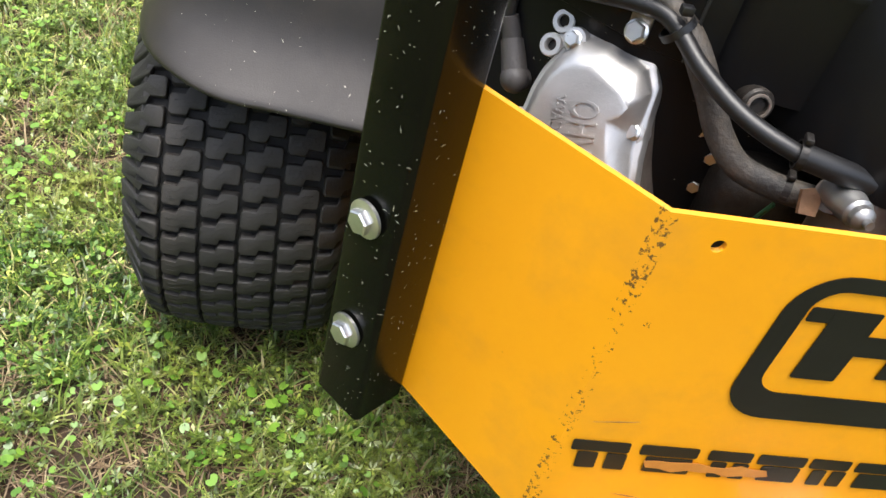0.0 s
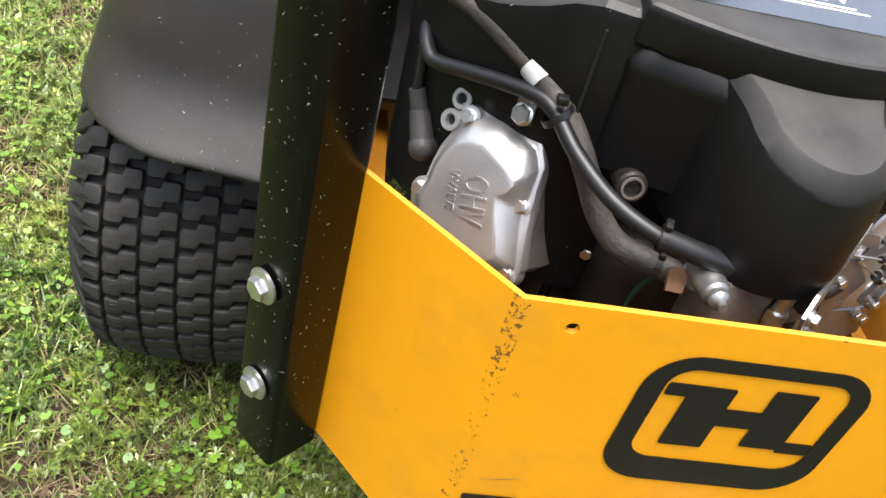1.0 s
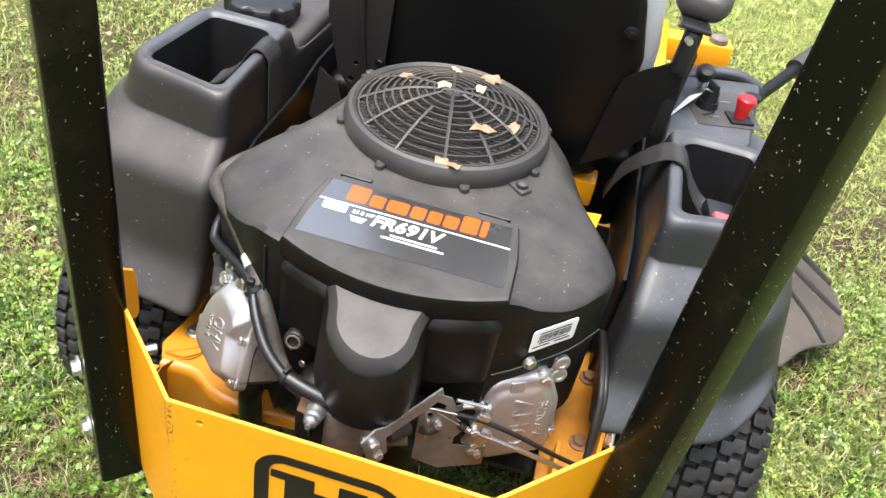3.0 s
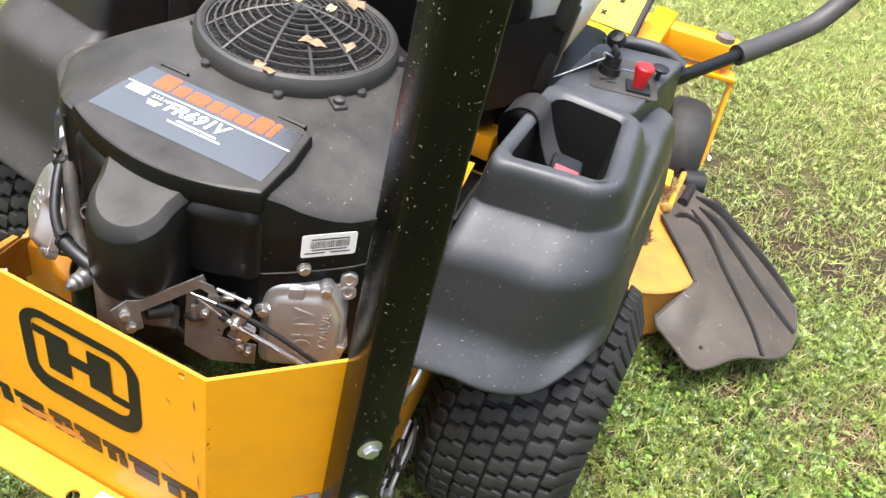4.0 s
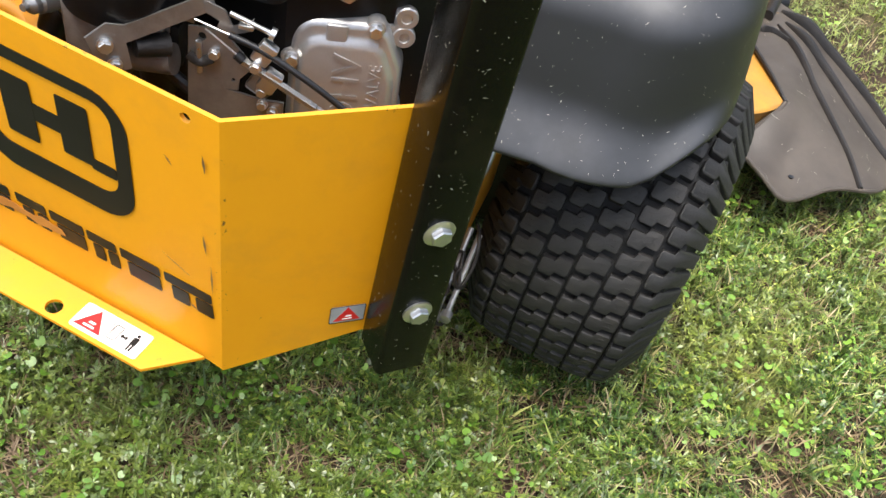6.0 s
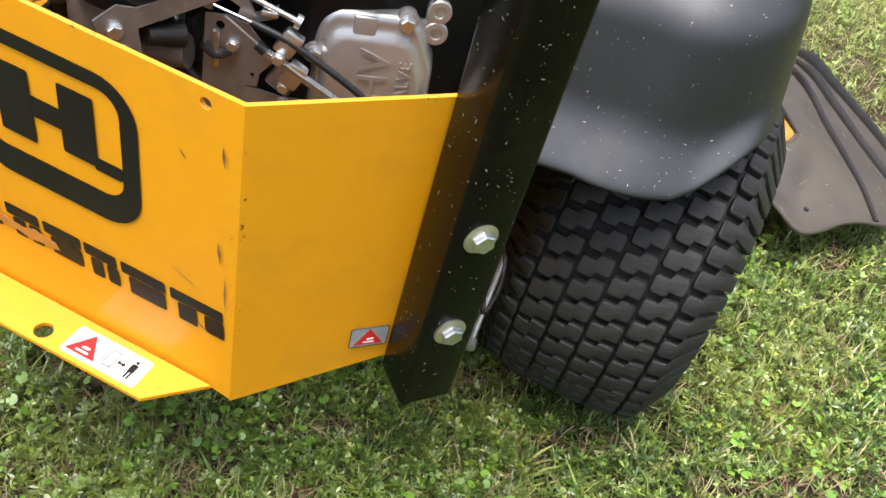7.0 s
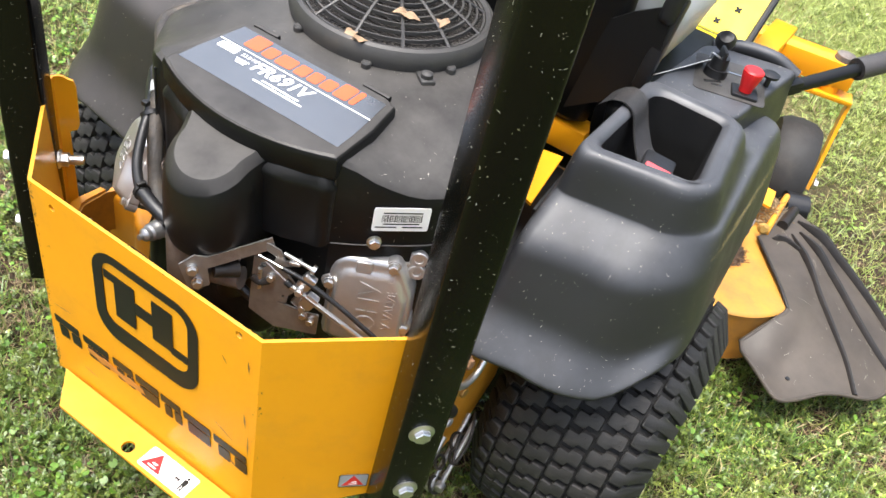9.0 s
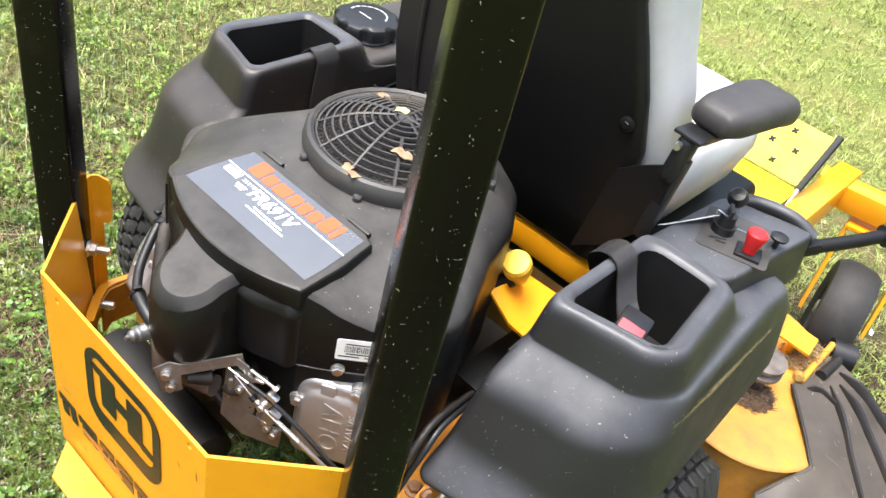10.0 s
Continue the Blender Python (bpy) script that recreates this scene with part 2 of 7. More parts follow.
HEDGE = painted("unseen_hedge_foliage", (0.035, 0.055, 0.018), (0.06, 0.085, 0.03), 0.9, 0.6, (0.02, 0.03, 0.012), 0.5, 0.0, 0.0, 1.2, 0.0, 6)
RUBBED = painted("rubbed_dry_grass", (0.34, 0.25, 0.10), (0.55, 0.43, 0.21), 0.8, 0.0)
FLECK = painted("dry_specks", (0.40, 0.38, 0.30), (0.60, 0.58, 0.48), 0.8, 0.0)


def soil_material():
    m, t, b = material("lawn_soil", 0.9, 0.0, 0.6, 120)
    n = noise_node(t, 9, 9, 0.7)
    near = ramp(t, n.outputs[0], ((0.3, (0.026, 0.014, 0.007)), (0.48, (0.052, 0.027, 0.013)), (0.62, (0.034, 0.024, 0.009)), (0.8, (0.14, 0.075, 0.042)))).outputs[0]
    s = t.nodes.new("ShaderNodeSeparateXYZ")
    t.links.new(t.nodes["Texture Coordinate"].outputs["Object"], s.inputs[0])

    def calc(op, a, v):
        k = t.nodes.new("ShaderNodeMath")
        k.operation = op
        t.links.new(a, k.inputs[0])
        if isinstance(v, float):
            k.inputs[1].default_value = v
        else:
            t.links.new(v, k.inputs[1])
        return k.outputs[0]
    # beyond the standing blades the sheet itself is turf
    far_x = calc("SUBTRACT", calc("ABSOLUTE", calc("SUBTRACT", s.outputs[0], 0.1), 0.0), 2.0)
    far_y = calc("SUBTRACT", calc("ABSOLUTE", calc("SUBTRACT", s.outputs[1], 0.7), 0.0), 1.7)
    off = t.nodes.new("ShaderNodeMapRange")
    off.inputs["From Min"].default_value, off.inputs["From Max"].default_value = -0.9, 0.3
    t.links.new(calc("MAXIMUM", far_x, far_y), off.inputs[0])
    turf = ramp(t, noise_node(t, 1.3, 9, 0.75).outputs[0], ((0.3, (0.09, 0.13, 0.022)), (0.5, (0.17, 0.20, 0.042)), (0.7, (0.25, 0.20, 0.08)))).outputs[0]
    near = mix(t, off.outputs[0], near, turf)
    fine = noise_node(t, 160, 6, 0.75)
    tint = ramp(t, fine.outputs[0], ((0.3, (0.2, 0.2, 0.2)), (0.7, (1.3, 1.3, 1.2)))).outputs[0]
    x = t.nodes.new("ShaderNodeMix")
    x.data_type, x.blend_type = "RGBA", "MULTIPLY"
    x.inputs[0].default_value = 1.0
    t.links.new(near, x.inputs[6])
    t.links.new(tint, x.inputs[7])
    t.links.new(x.outputs[2], b.inputs["Base Color"])
    return m


SOIL = soil_material()


# ---- mesh helpers ----
def V(*a):
    return Vector(a)


def part(name, bm, mat, parent=None, label="", sharp=35):
    me = bpy.data.meshes.new(name)
    bmesh.ops.recalc_face_normals(bm, faces=bm.faces[:])
    bm.to_mesh(me)
    bm.free()
    me.materials.append(mat)
    me.shade_smooth()
    me.set_sharp_from_angle(angle=radians(sharp))
    ob = new(name, me)
    ob.parent = parent
    return tagged(ob, label)


def share(name, me, parent, m):
    ob = new(name, me)
    ob.parent = parent
    ob.matrix_basis = m
    return ob


def mesh_of(name, bm, mat, sharp=35):
    me = bpy.data.meshes.new(name)
    bmesh.ops.recalc_face_normals(bm, faces=bm.faces[:])
    bm.to_mesh(me)
    bm.free()
    me.materials.append(mat)
    me.shade_smooth()
    me.set_sharp_from_angle(angle=radians(sharp))
    return me


def axes(origin, x, z):
    """A frame of axes at origin: its x along x, its z as near to z as can be."""
    x = Vector(x).normalized()
    y = Vector(z).cross(x).normalized()
    return Matrix.Translation(origin) @ Matrix((x, y, x.cross(y))).transposed().to_4x4()


def box(bm, size, m=Matrix(), bevel=0.0, seg=2):
    r = bmesh.ops.create_cube(bm, size=1, matrix=m @ Matrix.Diagonal((*size, 1)))
    if bevel:
        es = list({e for v in r["verts"] for e in v.link_edges})
        bmesh.ops.bevel(bm, geom=es, offset=bevel, segments=seg, profile=0.5, affect="EDGES")
    return bm


def rod(bm, a, b, r1, r2=None, n=16, bevel=0.0):
    a, b = Vector(a), Vector(b)
    d = b - a
    m = Matrix.Translation((a + b) / 2) @ d.to_track_quat("Z", "Y").to_matrix().to_4x4()
    bmesh.ops.create_cone(bm, cap_ends=True, segments=n, radius1=r1, radius2=r1 if r2 is None else r2, depth=d.length, matrix=m)
    return bm


def rings(bm, loops, closed=True, caps=(True, True)):
    """Joins rings of points, each as long as the next, into a skin."""
    vs = [[bm.verts.new(p) for p in loop] for loop in loops]
    n = len(loops[0])
    for a, b in zip(vs, vs[1:]):
        for i in range(n if closed else n - 1):
            j = (i + 1) % n
            bm.faces.new((a[i], a[j], b[j], b[i]))
    if caps[0]:
        bm.faces.new(vs[0][::-1])
    if caps[1]:
        bm.faces.new(vs[-1])
    return bm


def lathe(bm, profile, m=Matrix(), n=48, closed_profile=False):
    """Turns (radius, height) pairs round the z axis of m."""
    loops = []
    for r, h in profile:
        loops.append([m @ V(r * math.cos(2 * math.pi * i / n), r * math.sin(2 * math.pi * i / n), h) for i in range(n)])
    if closed_profile:
        loops.append(loops[0])
        rings(bm, loops, True, (False, False))
        bmesh.ops.remove_doubles(bm, verts=bm.verts[:], dist=1e-6)
    else:
        rings(bm, loops, True, (True, True))
    return bm


def curve_points(pts, step=6):
    """A smooth line through points."""
    p = [Vector(q) for q in pts]
    p = [2 * p[0] - p[1], *p, 2 * p[-1] - p[-2]]
    out = []
    for i in range(1, len(p) - 2):
        for k in range(step):
            t = k / step
            out.append(0.5 * (2 * p[i] + (p[i + 1] - p[i - 1]) * t + (2 * p[i - 1] - 5 * p[i] + 4 * p[i + 1] - p[i + 2]) * t * t + (3 * p[i] - p[i - 1] - 3 * p[i + 1] + p[i + 2]) * t ** 3))
    return out + [p[-2]]


def pipe(bm, pts, r, n=12, step=6, flat=1.0):
    """A tube of radius r along a smooth line; flat < 1 squeezes it into a strap."""
    line = curve_points(pts, step)
    loops, side = [], None
    for i, q in enumerate(line):
        d = (line[min(i + 1, len(line) - 1)] - line[max(i - 1, 0)]).normalized()
        side = d.orthogonal() if side is None else side - d * side.dot(d)
        side.normalize()
        up = d.cross(side)
        loops.append([q + r * (math.cos(2 * math.pi * k / n) * side + flat * math.sin(2 * math.pi * k / n) * up) for k in range(n)])
    return rings(bm, loops)


def plate(bm, outline, m, depth):
    """A flat outline in the x, y of m, thickened along its z."""
    lo = [m @ V(x, y, 0) for x, y in outline]
    hi = [m @ V(x, y, depth) for x, y in outline]
    return rings(bm, [lo, hi])


def rounded(w, h, r, n=5, cx=0.0, cy=0.0, skew=0.0):
    """The outline of a rectangle with rounded corners."""
    out = []
    for sx, sy, a in ((1, 1, 0), (-1, 1, 90), (-1, -1, 180), (1, -1, 270)):
        for k in range(n + 1):
            t = radians(a + 90 * k / n)
            x, y = sx * (w / 2 - r) + r * math.cos(t), sy * (h / 2 - r) + r * math.sin(t)
            out.append((cx + x + skew * y, cy + y))
    return out


def ring_plate(bm, outer, inner, m, depth):
    """A flat ring between two outlines of as many points, thickened."""
    loops = [[m @ V(x, y, z) for x, y in o] for o, z in ((inner, 0), (outer, 0), (outer, depth), (inner, depth), (inner, 0))]
    rings(bm, loops, True, (False, False))
    bmesh.ops.remove_doubles(bm, verts=bm.verts[:], dist=1e-6)
    return bm


def hex_bolt(name, parent, at, out, mat=None, size=0.0165, flange=0.0275, label="", shank=0.0):
    """A flanged hexagon bolt whose head points along out."""
    mat = mat or STEEL
    m = axes(at, Vector(out).orthogonal(), out)
    bm = bmesh.new()
    lathe(bm, ((flange / 2, 0), (flange / 2, 0.0022), (flange / 2 - 0.003, 0.0035), (size / 2, 0.004)), m, 24)
    head = [[m @ V(r * math.cos(radians(60 * k)), r * math.sin(radians(60 * k)), h) for k in range(6)] for r, h in ((size / 2 * 1.12, 0.003), (size / 2 * 1.12, 0.003 + size * 0.30), (size / 2 * 0.98, 0.003 + size * 0.38))]
    rings(bm, head)
    if shank:
        rod(bm, m @ V(0, 0, 0.001), m @ V(0, 0, -shank), size * 0.28, n=12)
    return part(name, bm, mat, parent, label)


def text_mesh(name, body, size, m, mat, parent, depth=0.0006, label="", shear=0.0, bold=0.0):
    """Writing in the built-in font, as a mesh."""
    c = bpy.data.curves.new(name, "FONT")
    c.body, c.size, c.extrude, c.shear = body, size, depth, shear
    c.align_x, c.align_y = "CENTER", "CENTER"
    c.resolution_u = 3
    c.offset = bold
    tmp = bpy.data.objects.new(name, c)
    scene.collection.objects.link(tmp)
    me = bpy.data.meshes.new_from_object(tmp.evaluated_get(bpy.context.evaluated_depsgraph_get()))
    bpy.data.objects.remove(tmp)
    me.transform(m)
    me.materials.clear()
    me.materials.append(mat)
    ob = new(name, me)
    ob.parent = parent
    return tagged(ob, label)


# ---- the lawn's soil ----
def ground_sheet():
    near = [i * 0.08 for i in range(-45, 60)]
    far = [6, 9, 14, 25, 50, 110]
    xs = [-a for a in far[::-1]] + near + [a for a in far]
    bm = bmesh.new()
    grid = []
    for y in xs:
        grid.append([bm.verts.new((x, y, SOIL_Z + (0.012 * noise.noise((x * 2.3, y * 2.3, 0)) if abs(x) < 5 and abs(y) < 5 else 0))) for x in xs])
    for a, b in zip(grid, grid[1:]):
        for i in range(len(xs) - 1):
            bm.faces.new((a[i], a[i + 1], b[i + 1], b[i]))
    return tagged(part("ground", bm, SOIL), "lawn soil with thatch and bare brown patches", "lawn", kind="structure")


SOIL_Z = -0.042
ground_sheet()


def unseen_hedge():
    """A plain dark hedge that closes the lawn all round, out of view, added to darken low reflections."""
    bm = bmesh.new()
    loops = [[], [], []]
    for i in range(120):
        a = 2 * math.pi * i / 120
        h = 5.2 + 1.6 * noise.noise((3 * math.cos(a), 3 * math.sin(a), 4)) + 0.8 * noise.noise((11 * math.cos(a), 11 * math.sin(a), 7))
        d = V(math.cos(a), math.sin(a), 0)
        r = 14 + 0.8 * noise.noise((9 * math.cos(a), 9 * math.sin(a), 2))
        for loop, q, z in zip(loops, (r, r + 0.5, r + 2), (SOIL_Z, h * 0.8, h)):
            loop.append(d * q + V(0, 0, z))
    rings(bm, loops, True, (False, False))
    return tagged(part("backdrop", bm, HEDGE), "unseen dark hedge added round the lawn to darken reflections", "hedge", kind="structure")


unseen_hedge()

# ---- the mower ----
mower = tagged(new("riding_mower"), "yellow and black zero-turn riding mower with rear engine", "mower")


def bumper_paint():
    """Yellow paint, chipped along the two bends and scratched."""
    m, t, b = material("bumper_paint", 0.42, 0.0, 0.02, 300, 0.12)
    n = noise_node(t, 5, 5)
    c = ramp(t, n.outputs[0], ((0.3, (0.80, 0.325, 0.006)), (0.7, (0.85, 0.36, 0.008)))).outputs[0]
    s = t.nodes.new("ShaderNodeSeparateXYZ")
    t.links.new(t.nodes["Texture Coordinate"].outputs["Object"], s.inputs[0])

    def calc(op, a, v):
        k = t.nodes.new("ShaderNodeMath")
        k.operation = op
        t.links.new(a, k.inputs[0])
        if isinstance(v, float):
            k.inputs[1].default_value = v
        else:
            t.links.new(v, k.inputs[1])
        return k.outputs[0]
    side = calc("ABSOLUTE", calc("ADD", calc("ABSOLUTE", s.outputs[0], 0.0), -0.165), 0.0)
    chip = noise_node(t, 230, 5, 0.65)
    edge = calc("MULTIPLY", calc("LESS_THAN", side, 0.0052), calc("GREATER_THAN", calc("ADD", chip.outputs[0], calc("MULTIPLY", noise_node(t, 24, 3).outputs[0], 0.35)), calc("ADD", calc("MULTIPLY", calc("GREATER_THAN", s.outputs[0], 0.0), 0.075), 0.768)))
    rub = noise_node(t, 26, 6, 0.7)
    spots = calc("MULTIPLY", calc("GREATER_THAN", rub.outputs[0], 0.70), calc("GREATER_THAN", chip.outputs[0], 0.55))
    low = calc("MULTIPLY", calc("LESS_THAN", s.outputs[2], 0.232), calc("GREATER_THAN", chip.outputs[0], 0.69))
    rim = calc("MULTIPLY", calc("MULTIPLY", calc("GREATER_THAN", s.outputs[2], 0.5245), calc("GREATER_THAN", noise_node(t, 22, 3).outputs[0], 0.60)), calc("GREATER_THAN", chip.outputs[0], 0.58))
    wear = calc("MAXIMUM", rim, calc("MAXIMUM", edge, calc("MAXIMUM", spots, low)))
    dust = ramp(t, noise_node(t, 11, 8, 0.7).outputs[0], ((0.50, (0, 0, 0)), (0.78, (0.55, 0.55, 0.55)))).outputs[0]
    c = mix(t, dust, c, (0.62, 0.28, 0.03))
    c = mix(t, wear, c, (0.16, 0.075, 0.020))
    g = t.nodes.new("ShaderNodeNewGeometry")
    s2 = t.nodes.new("ShaderNodeSeparateXYZ")
    t.links.new(g.outputs["Normal"], s2.inputs[0])
    settled = calc("MULTIPLY", calc("GREATER_THAN", s2.outputs[2], 0.8), noise_node(t, 17, 7, 0.7).outputs[0])
    c = mix(t, settled, c, (0.52, 0.27, 0.05))
    t.links.new(c, b.inputs["Base Color"])
    b.inputs["Specular IOR Level"].default_value = 0.3
    return m


BUMPER = bumper_paint()
RUB_MARK = painted("rubbed_paint", (0.42, 0.16, 0.03), (0.55, 0.22, 0.04), 0.5, 0.1, (0.2, 0.09, 0.03), 0.3, 0.0, 0.0, 60)
KX, KY = 0.1655, -0.070      # the bends of the rear panel
TOP = 0.5255


def plate_holes(bm, outline, holes, m, depth):
    """A flat outline with round holes, in the x, y of m, thickened along its z."""
    edges = []
    for loop in [outline] + [[(x + r * math.cos(2 * math.pi * k / 14), y + r * math.sin(2 * math.pi * k / 14)) for k in range(14)] for x, y, r in holes]:
        vs = [bm.verts.new(m @ V(x, y, 0)) for x, y in loop]
        edges += [bm.edges.new((a, b)) for a, b in zip(vs, vs[1:] + vs[:1])]
    faces = [g for g in bmesh.ops.triangle_fill(bm, edges=edges, use_beauty=True)["geom"] if isinstance(g, bmesh.types.BMFace)]
    up = m.to_3x3() @ V(0, 0, depth)
    more = bmesh.ops.extrude_face_region(bm, geom=faces, use_keep_orig=True)["geom"]
    bmesh.ops.translate(bm, verts=[g for g in more if isinstance(g, bmesh.types.BMVert)], vec=up)
    return bm


def strip(bm, plan, low, high, thick):
    """An upright sheet along a line in plan; low and high are its edges at each point."""
    loops = []
    for i, (x, y) in enumerate(plan):
        a, b = Vector(plan[max(i - 1, 0)]), Vector(plan[min(i + 1, len(plan) - 1)])
        d = (b - a).normalized()
        o = V(-d.y, d.x) * thick
        loops.append([V(x, y, low[i]), V(x, y, high[i]), V(x + o.x, y + o.y, high[i]), V(x + o.x, y + o.y, low[i])])
    return rings(bm, loops)


def build_bumper():
    bm = bmesh.new()
    rear = axes((0, KY, 0), (1, 0, 0), (0, 1, 0))          # x across, y is minus height
    plate_holes(bm, [(-KX, -TOP), (KX, -TOP), (KX, -0.214), (0.15, -0.217), (-0.15, -0.217), (-KX, -0.214)],
                [(-0.1305, -0.5065, 0.0045), (0.137, -0.514, 0.0045)], rear, 0.004)
    for s in (1, -1):
        plan = [(s * KX, KY), (s * 0.262, 0.022), (s * 0.300, 0.059), (s * 0.304, 0.068), (s * 0.300, 0.076), (s * 0.2965, 0.080)]
        low = [0.212, 0.247, 0.262, 0.262, 0.262, 0.27]
        high = [TOP, TOP + 0.003, TOP + 0.004, TOP + 0.004, TOP + 0.004, TOP + 0.003]
        strip(bm, plan, low, high, 0.004 * s)
        plate(bm, [(0.0, 0.447), (0.009, 0.449), (0.0125, 0.458), (0.0130, 0.512), (0.0105, 0.522), (0.0, 0.5275)], axes((s * 0.2965, 0.080, 0), (-0.66 * s, 0.75, 0), (0.75, 0.66 * s, 0)), 0.004)
    rear_flange = [(-0.148, -0.073), (0.148, -0.073), (0.108, -0.115), (-0.108, -0.115)]
    plate_holes(bm, rear_flange, [(-0.002, -0.102, 0.0085)], Matrix.Translation((0, 0, 0.2205)), 0.004)
    panel = part("rear_bumper", bm, BUMPER, mower, "folded yellow steel rear panel with chipped bends", 25)
    face = axes((0, KY - 0.0009, 0), (1, 0, 0), (0, -1, 0))   # x across, y up, z out of the panel
    bm = bmesh.new()
    ring_plate(bm, rounded(0.156, 0.133, 0.034, 8, 0.0055, 0.4310), rounded(0.126, 0.094, 0.018, 8, 0.0060, 0.4385), face, 0.0005)
    part("emblem_ring", bm, DECAL, panel)
    for cx2, cz2, w2, h2 in ((-0.0240, 0.4395, 0.031, 0.063), (0.0320, 0.4440, 0.030, 0.060), (0.0030, 0.4420, 0.030, 0.018), (-0.0440, 0.4650, 0.022, 0.012), (0.0565, 0.4170, 0.024, 0.012)):
        bm = bmesh.new()
        plate(bm, rounded(w2, h2, 0.0015, 2, cx2, cz2), face @ Matrix.Translation((0, 0, 0.0001 if h2 > 0.05 else 0)), 0.0005)
        part("emblem_bar", bm, DECAL, panel)
    # a long rub mark across the name
    bm = bmesh.new()
    q = random.Random(3)
    top = [(-0.100 + 0.0105 * k, 0.304 + 0.005 * q.random()) for k in range(10)]
    low = [(x + 0.004, z - 0.006 - 0.007 * q.random() * (1 if 0 < k < 9 else 0.2)) for k, (x, z) in enumerate(top)]
    plate(bm, top[::-1] + low, face @ Matrix.Translation((0, 0, 0.0008)), 0.0003)
    part("rub_mark", bm, RUB_MARK, panel, "brown rub mark")
    # the maker's name: plain slanted bars, a bar above and short bars below
    for k, (x0, x1) in enumerate(((-0.155, -0.113), (-0.105, -0.062), (-0.054, -0.021), (-0.016, 0.021), (0.025, 0.056), (0.061, 0.103), (0.108, 0.157))):
        w, c = x1 - x0, (x0 + x1) / 2
        bm = bmesh.new()
        plate(bm, rounded(w, 0.0115, 0.0015, 2, c - 0.001, 0.3175, -0.10), face, 0.0005)
        if k % 2:
            plate(bm, rounded(w * 0.82, 0.0180, 0.0015, 2, c + 0.003, 0.3010, -0.10), face, 0.0005)
        else:
            for q2 in (-0.24, 0.27):
                plate(bm, rounded(w * 0.36, 0.0185, 0.0015, 2, c + q2 * w + 0.003, 0.3008, -0.10), face, 0.0005)
        part("name_block", bm, DECAL, panel)
    # thin scratches
    left = axes((-KX, KY, 0), (-0.0955, 0.092, 0), (-0.092, -0.0955, 0))
    left = left if (left.to_3x3() @ V(0, 1, 0)).z > 0 else left @ pose(0, 0, 0, 180, 0, 0)
    for m2, x1, z1, x2, z2, w in ((left, 0.022, 0.300, 0.070, 0.330, 0.0005), (left, 0.030, 0.262, 0.055, 0.280, 0.0008), (left, 0.085, 0.40, 0.092, 0.405, 0.0009), (left, 0.070, 0.455, 0.074, 0.470, 0.0005),
                                  (face, -0.150, 0.345, -0.118, 0.349, 0.0005), (face, 0.108, 0.352, 0.135, 0.338, 0.0005), (face, 0.118, 0.470, 0.124, 0.462, 0.0008), (face, -0.11, 0.262, -0.085, 0.258, 0.0007), (face, 0.132, 0.30, 0.143, 0.293, 0.0009),
                                  (left, 0.004, 0.268, 0.030, 0.246, 0.0006), (left, 0.012, 0.292, 0.064, 0.276, 0.0007), (left, 0.018, 0.318, 0.026, 0.312, 0.0010), (left, 0.118, 0.512, 0.132, 0.498, 0.0016), (left, 0.100, 0.520, 0.122, 0.520, 0.0012), (face, 0.152, 0.488, 0.154, 0.470, 0.0012), (face, 0.150, 0.40, 0.153, 0.377, 0.0012), (face, 0.157, 0.365, 0.158, 0.330, 0.0009)):
        bm = bmesh.new()
        n2 = V(z1 - z2, x2 - x1).normalized() * w
        plate(bm, [(x1, z1), ((x1 + x2) / 2 - n2.x, (z1 + z2) / 2 - n2.y), (x2, z2), ((x1 + x2) / 2 + n2.x, (z1 + z2) / 2 + n2.y)], m2 @ Matrix.Translation((0, 0, 0.0010)), 0.0002)
        part("scratch", bm, RUST_METAL, panel)
    # warning stickers
    flat = axes((0.059, -0.0955, 0.2249), (1, 0, 0), (0, 0, 1))
    bm = bmesh.new()
    plate(bm, rounded(0.076, 0.030, 0.003, 3), flat, 0.0004)
    st = part("warning_sticker", bm, WORN_WHITE, panel, "dirty white warning sticker with a red triangle")
    bm = bmesh.new()
    tri = [(-0.035, -0.0110), (-0.005, -0.0110), (-0.0200, 0.0125)]
    plate(bm, tri, flat @ Matrix.Translation((0, 0, 0.0004)), 0.0003)
    part("triangle", bm, RED, st)
    bm = bmesh.new()
    plate(bm, rounded(0.0125, 0.0020, 0.0006, 1, -0.0200, -0.0075), flat @ Matrix.Translation((0, 0, 0.0007)), 0.0003)
    plate(bm, rounded(0.0070, 0.0024, 0.0006, 1, -0.0190, -0.0030, 0.6), flat @ Matrix.Translation((0, 0, 0.0008)), 0.0003)
    part("pictogram", bm, WHITE, st)
    bm = bmesh.new()
    ring_plate(bm, rounded(0.009, 0.017, 0.001, 1, 0.005, 0), rounded(0.0074, 0.0154, 0.0005, 1, 0.005, 0), flat @ Matrix.Translation((0, 0, 0.0004)), 0.0003)
    plate(bm, [(0.011, 0.0), (0.0135, 0.003), (0.0135, 0.001), (0.0165, 0.001), (0.0165, 0.003), (0.019, 0.0), (0.0165, -0.003), (0.0165, -0.001), (0.0135, -0.001), (0.0135, -0.003)], flat @ Matrix.Translation((0, 0, 0.0004)), 0.0003)
    plate(bm, rounded(0.006, 0.009, 0.001, 2, 0.026, 0.001), flat @ Matrix.Translation((0, 0, 0.0004)), 0.0003)
    plate(bm, rounded(0.0018, 0.009, 0.0005, 1, 0.0245, -0.006), flat @ Matrix.Translation((0, 0, 0.0005)), 0.0003)
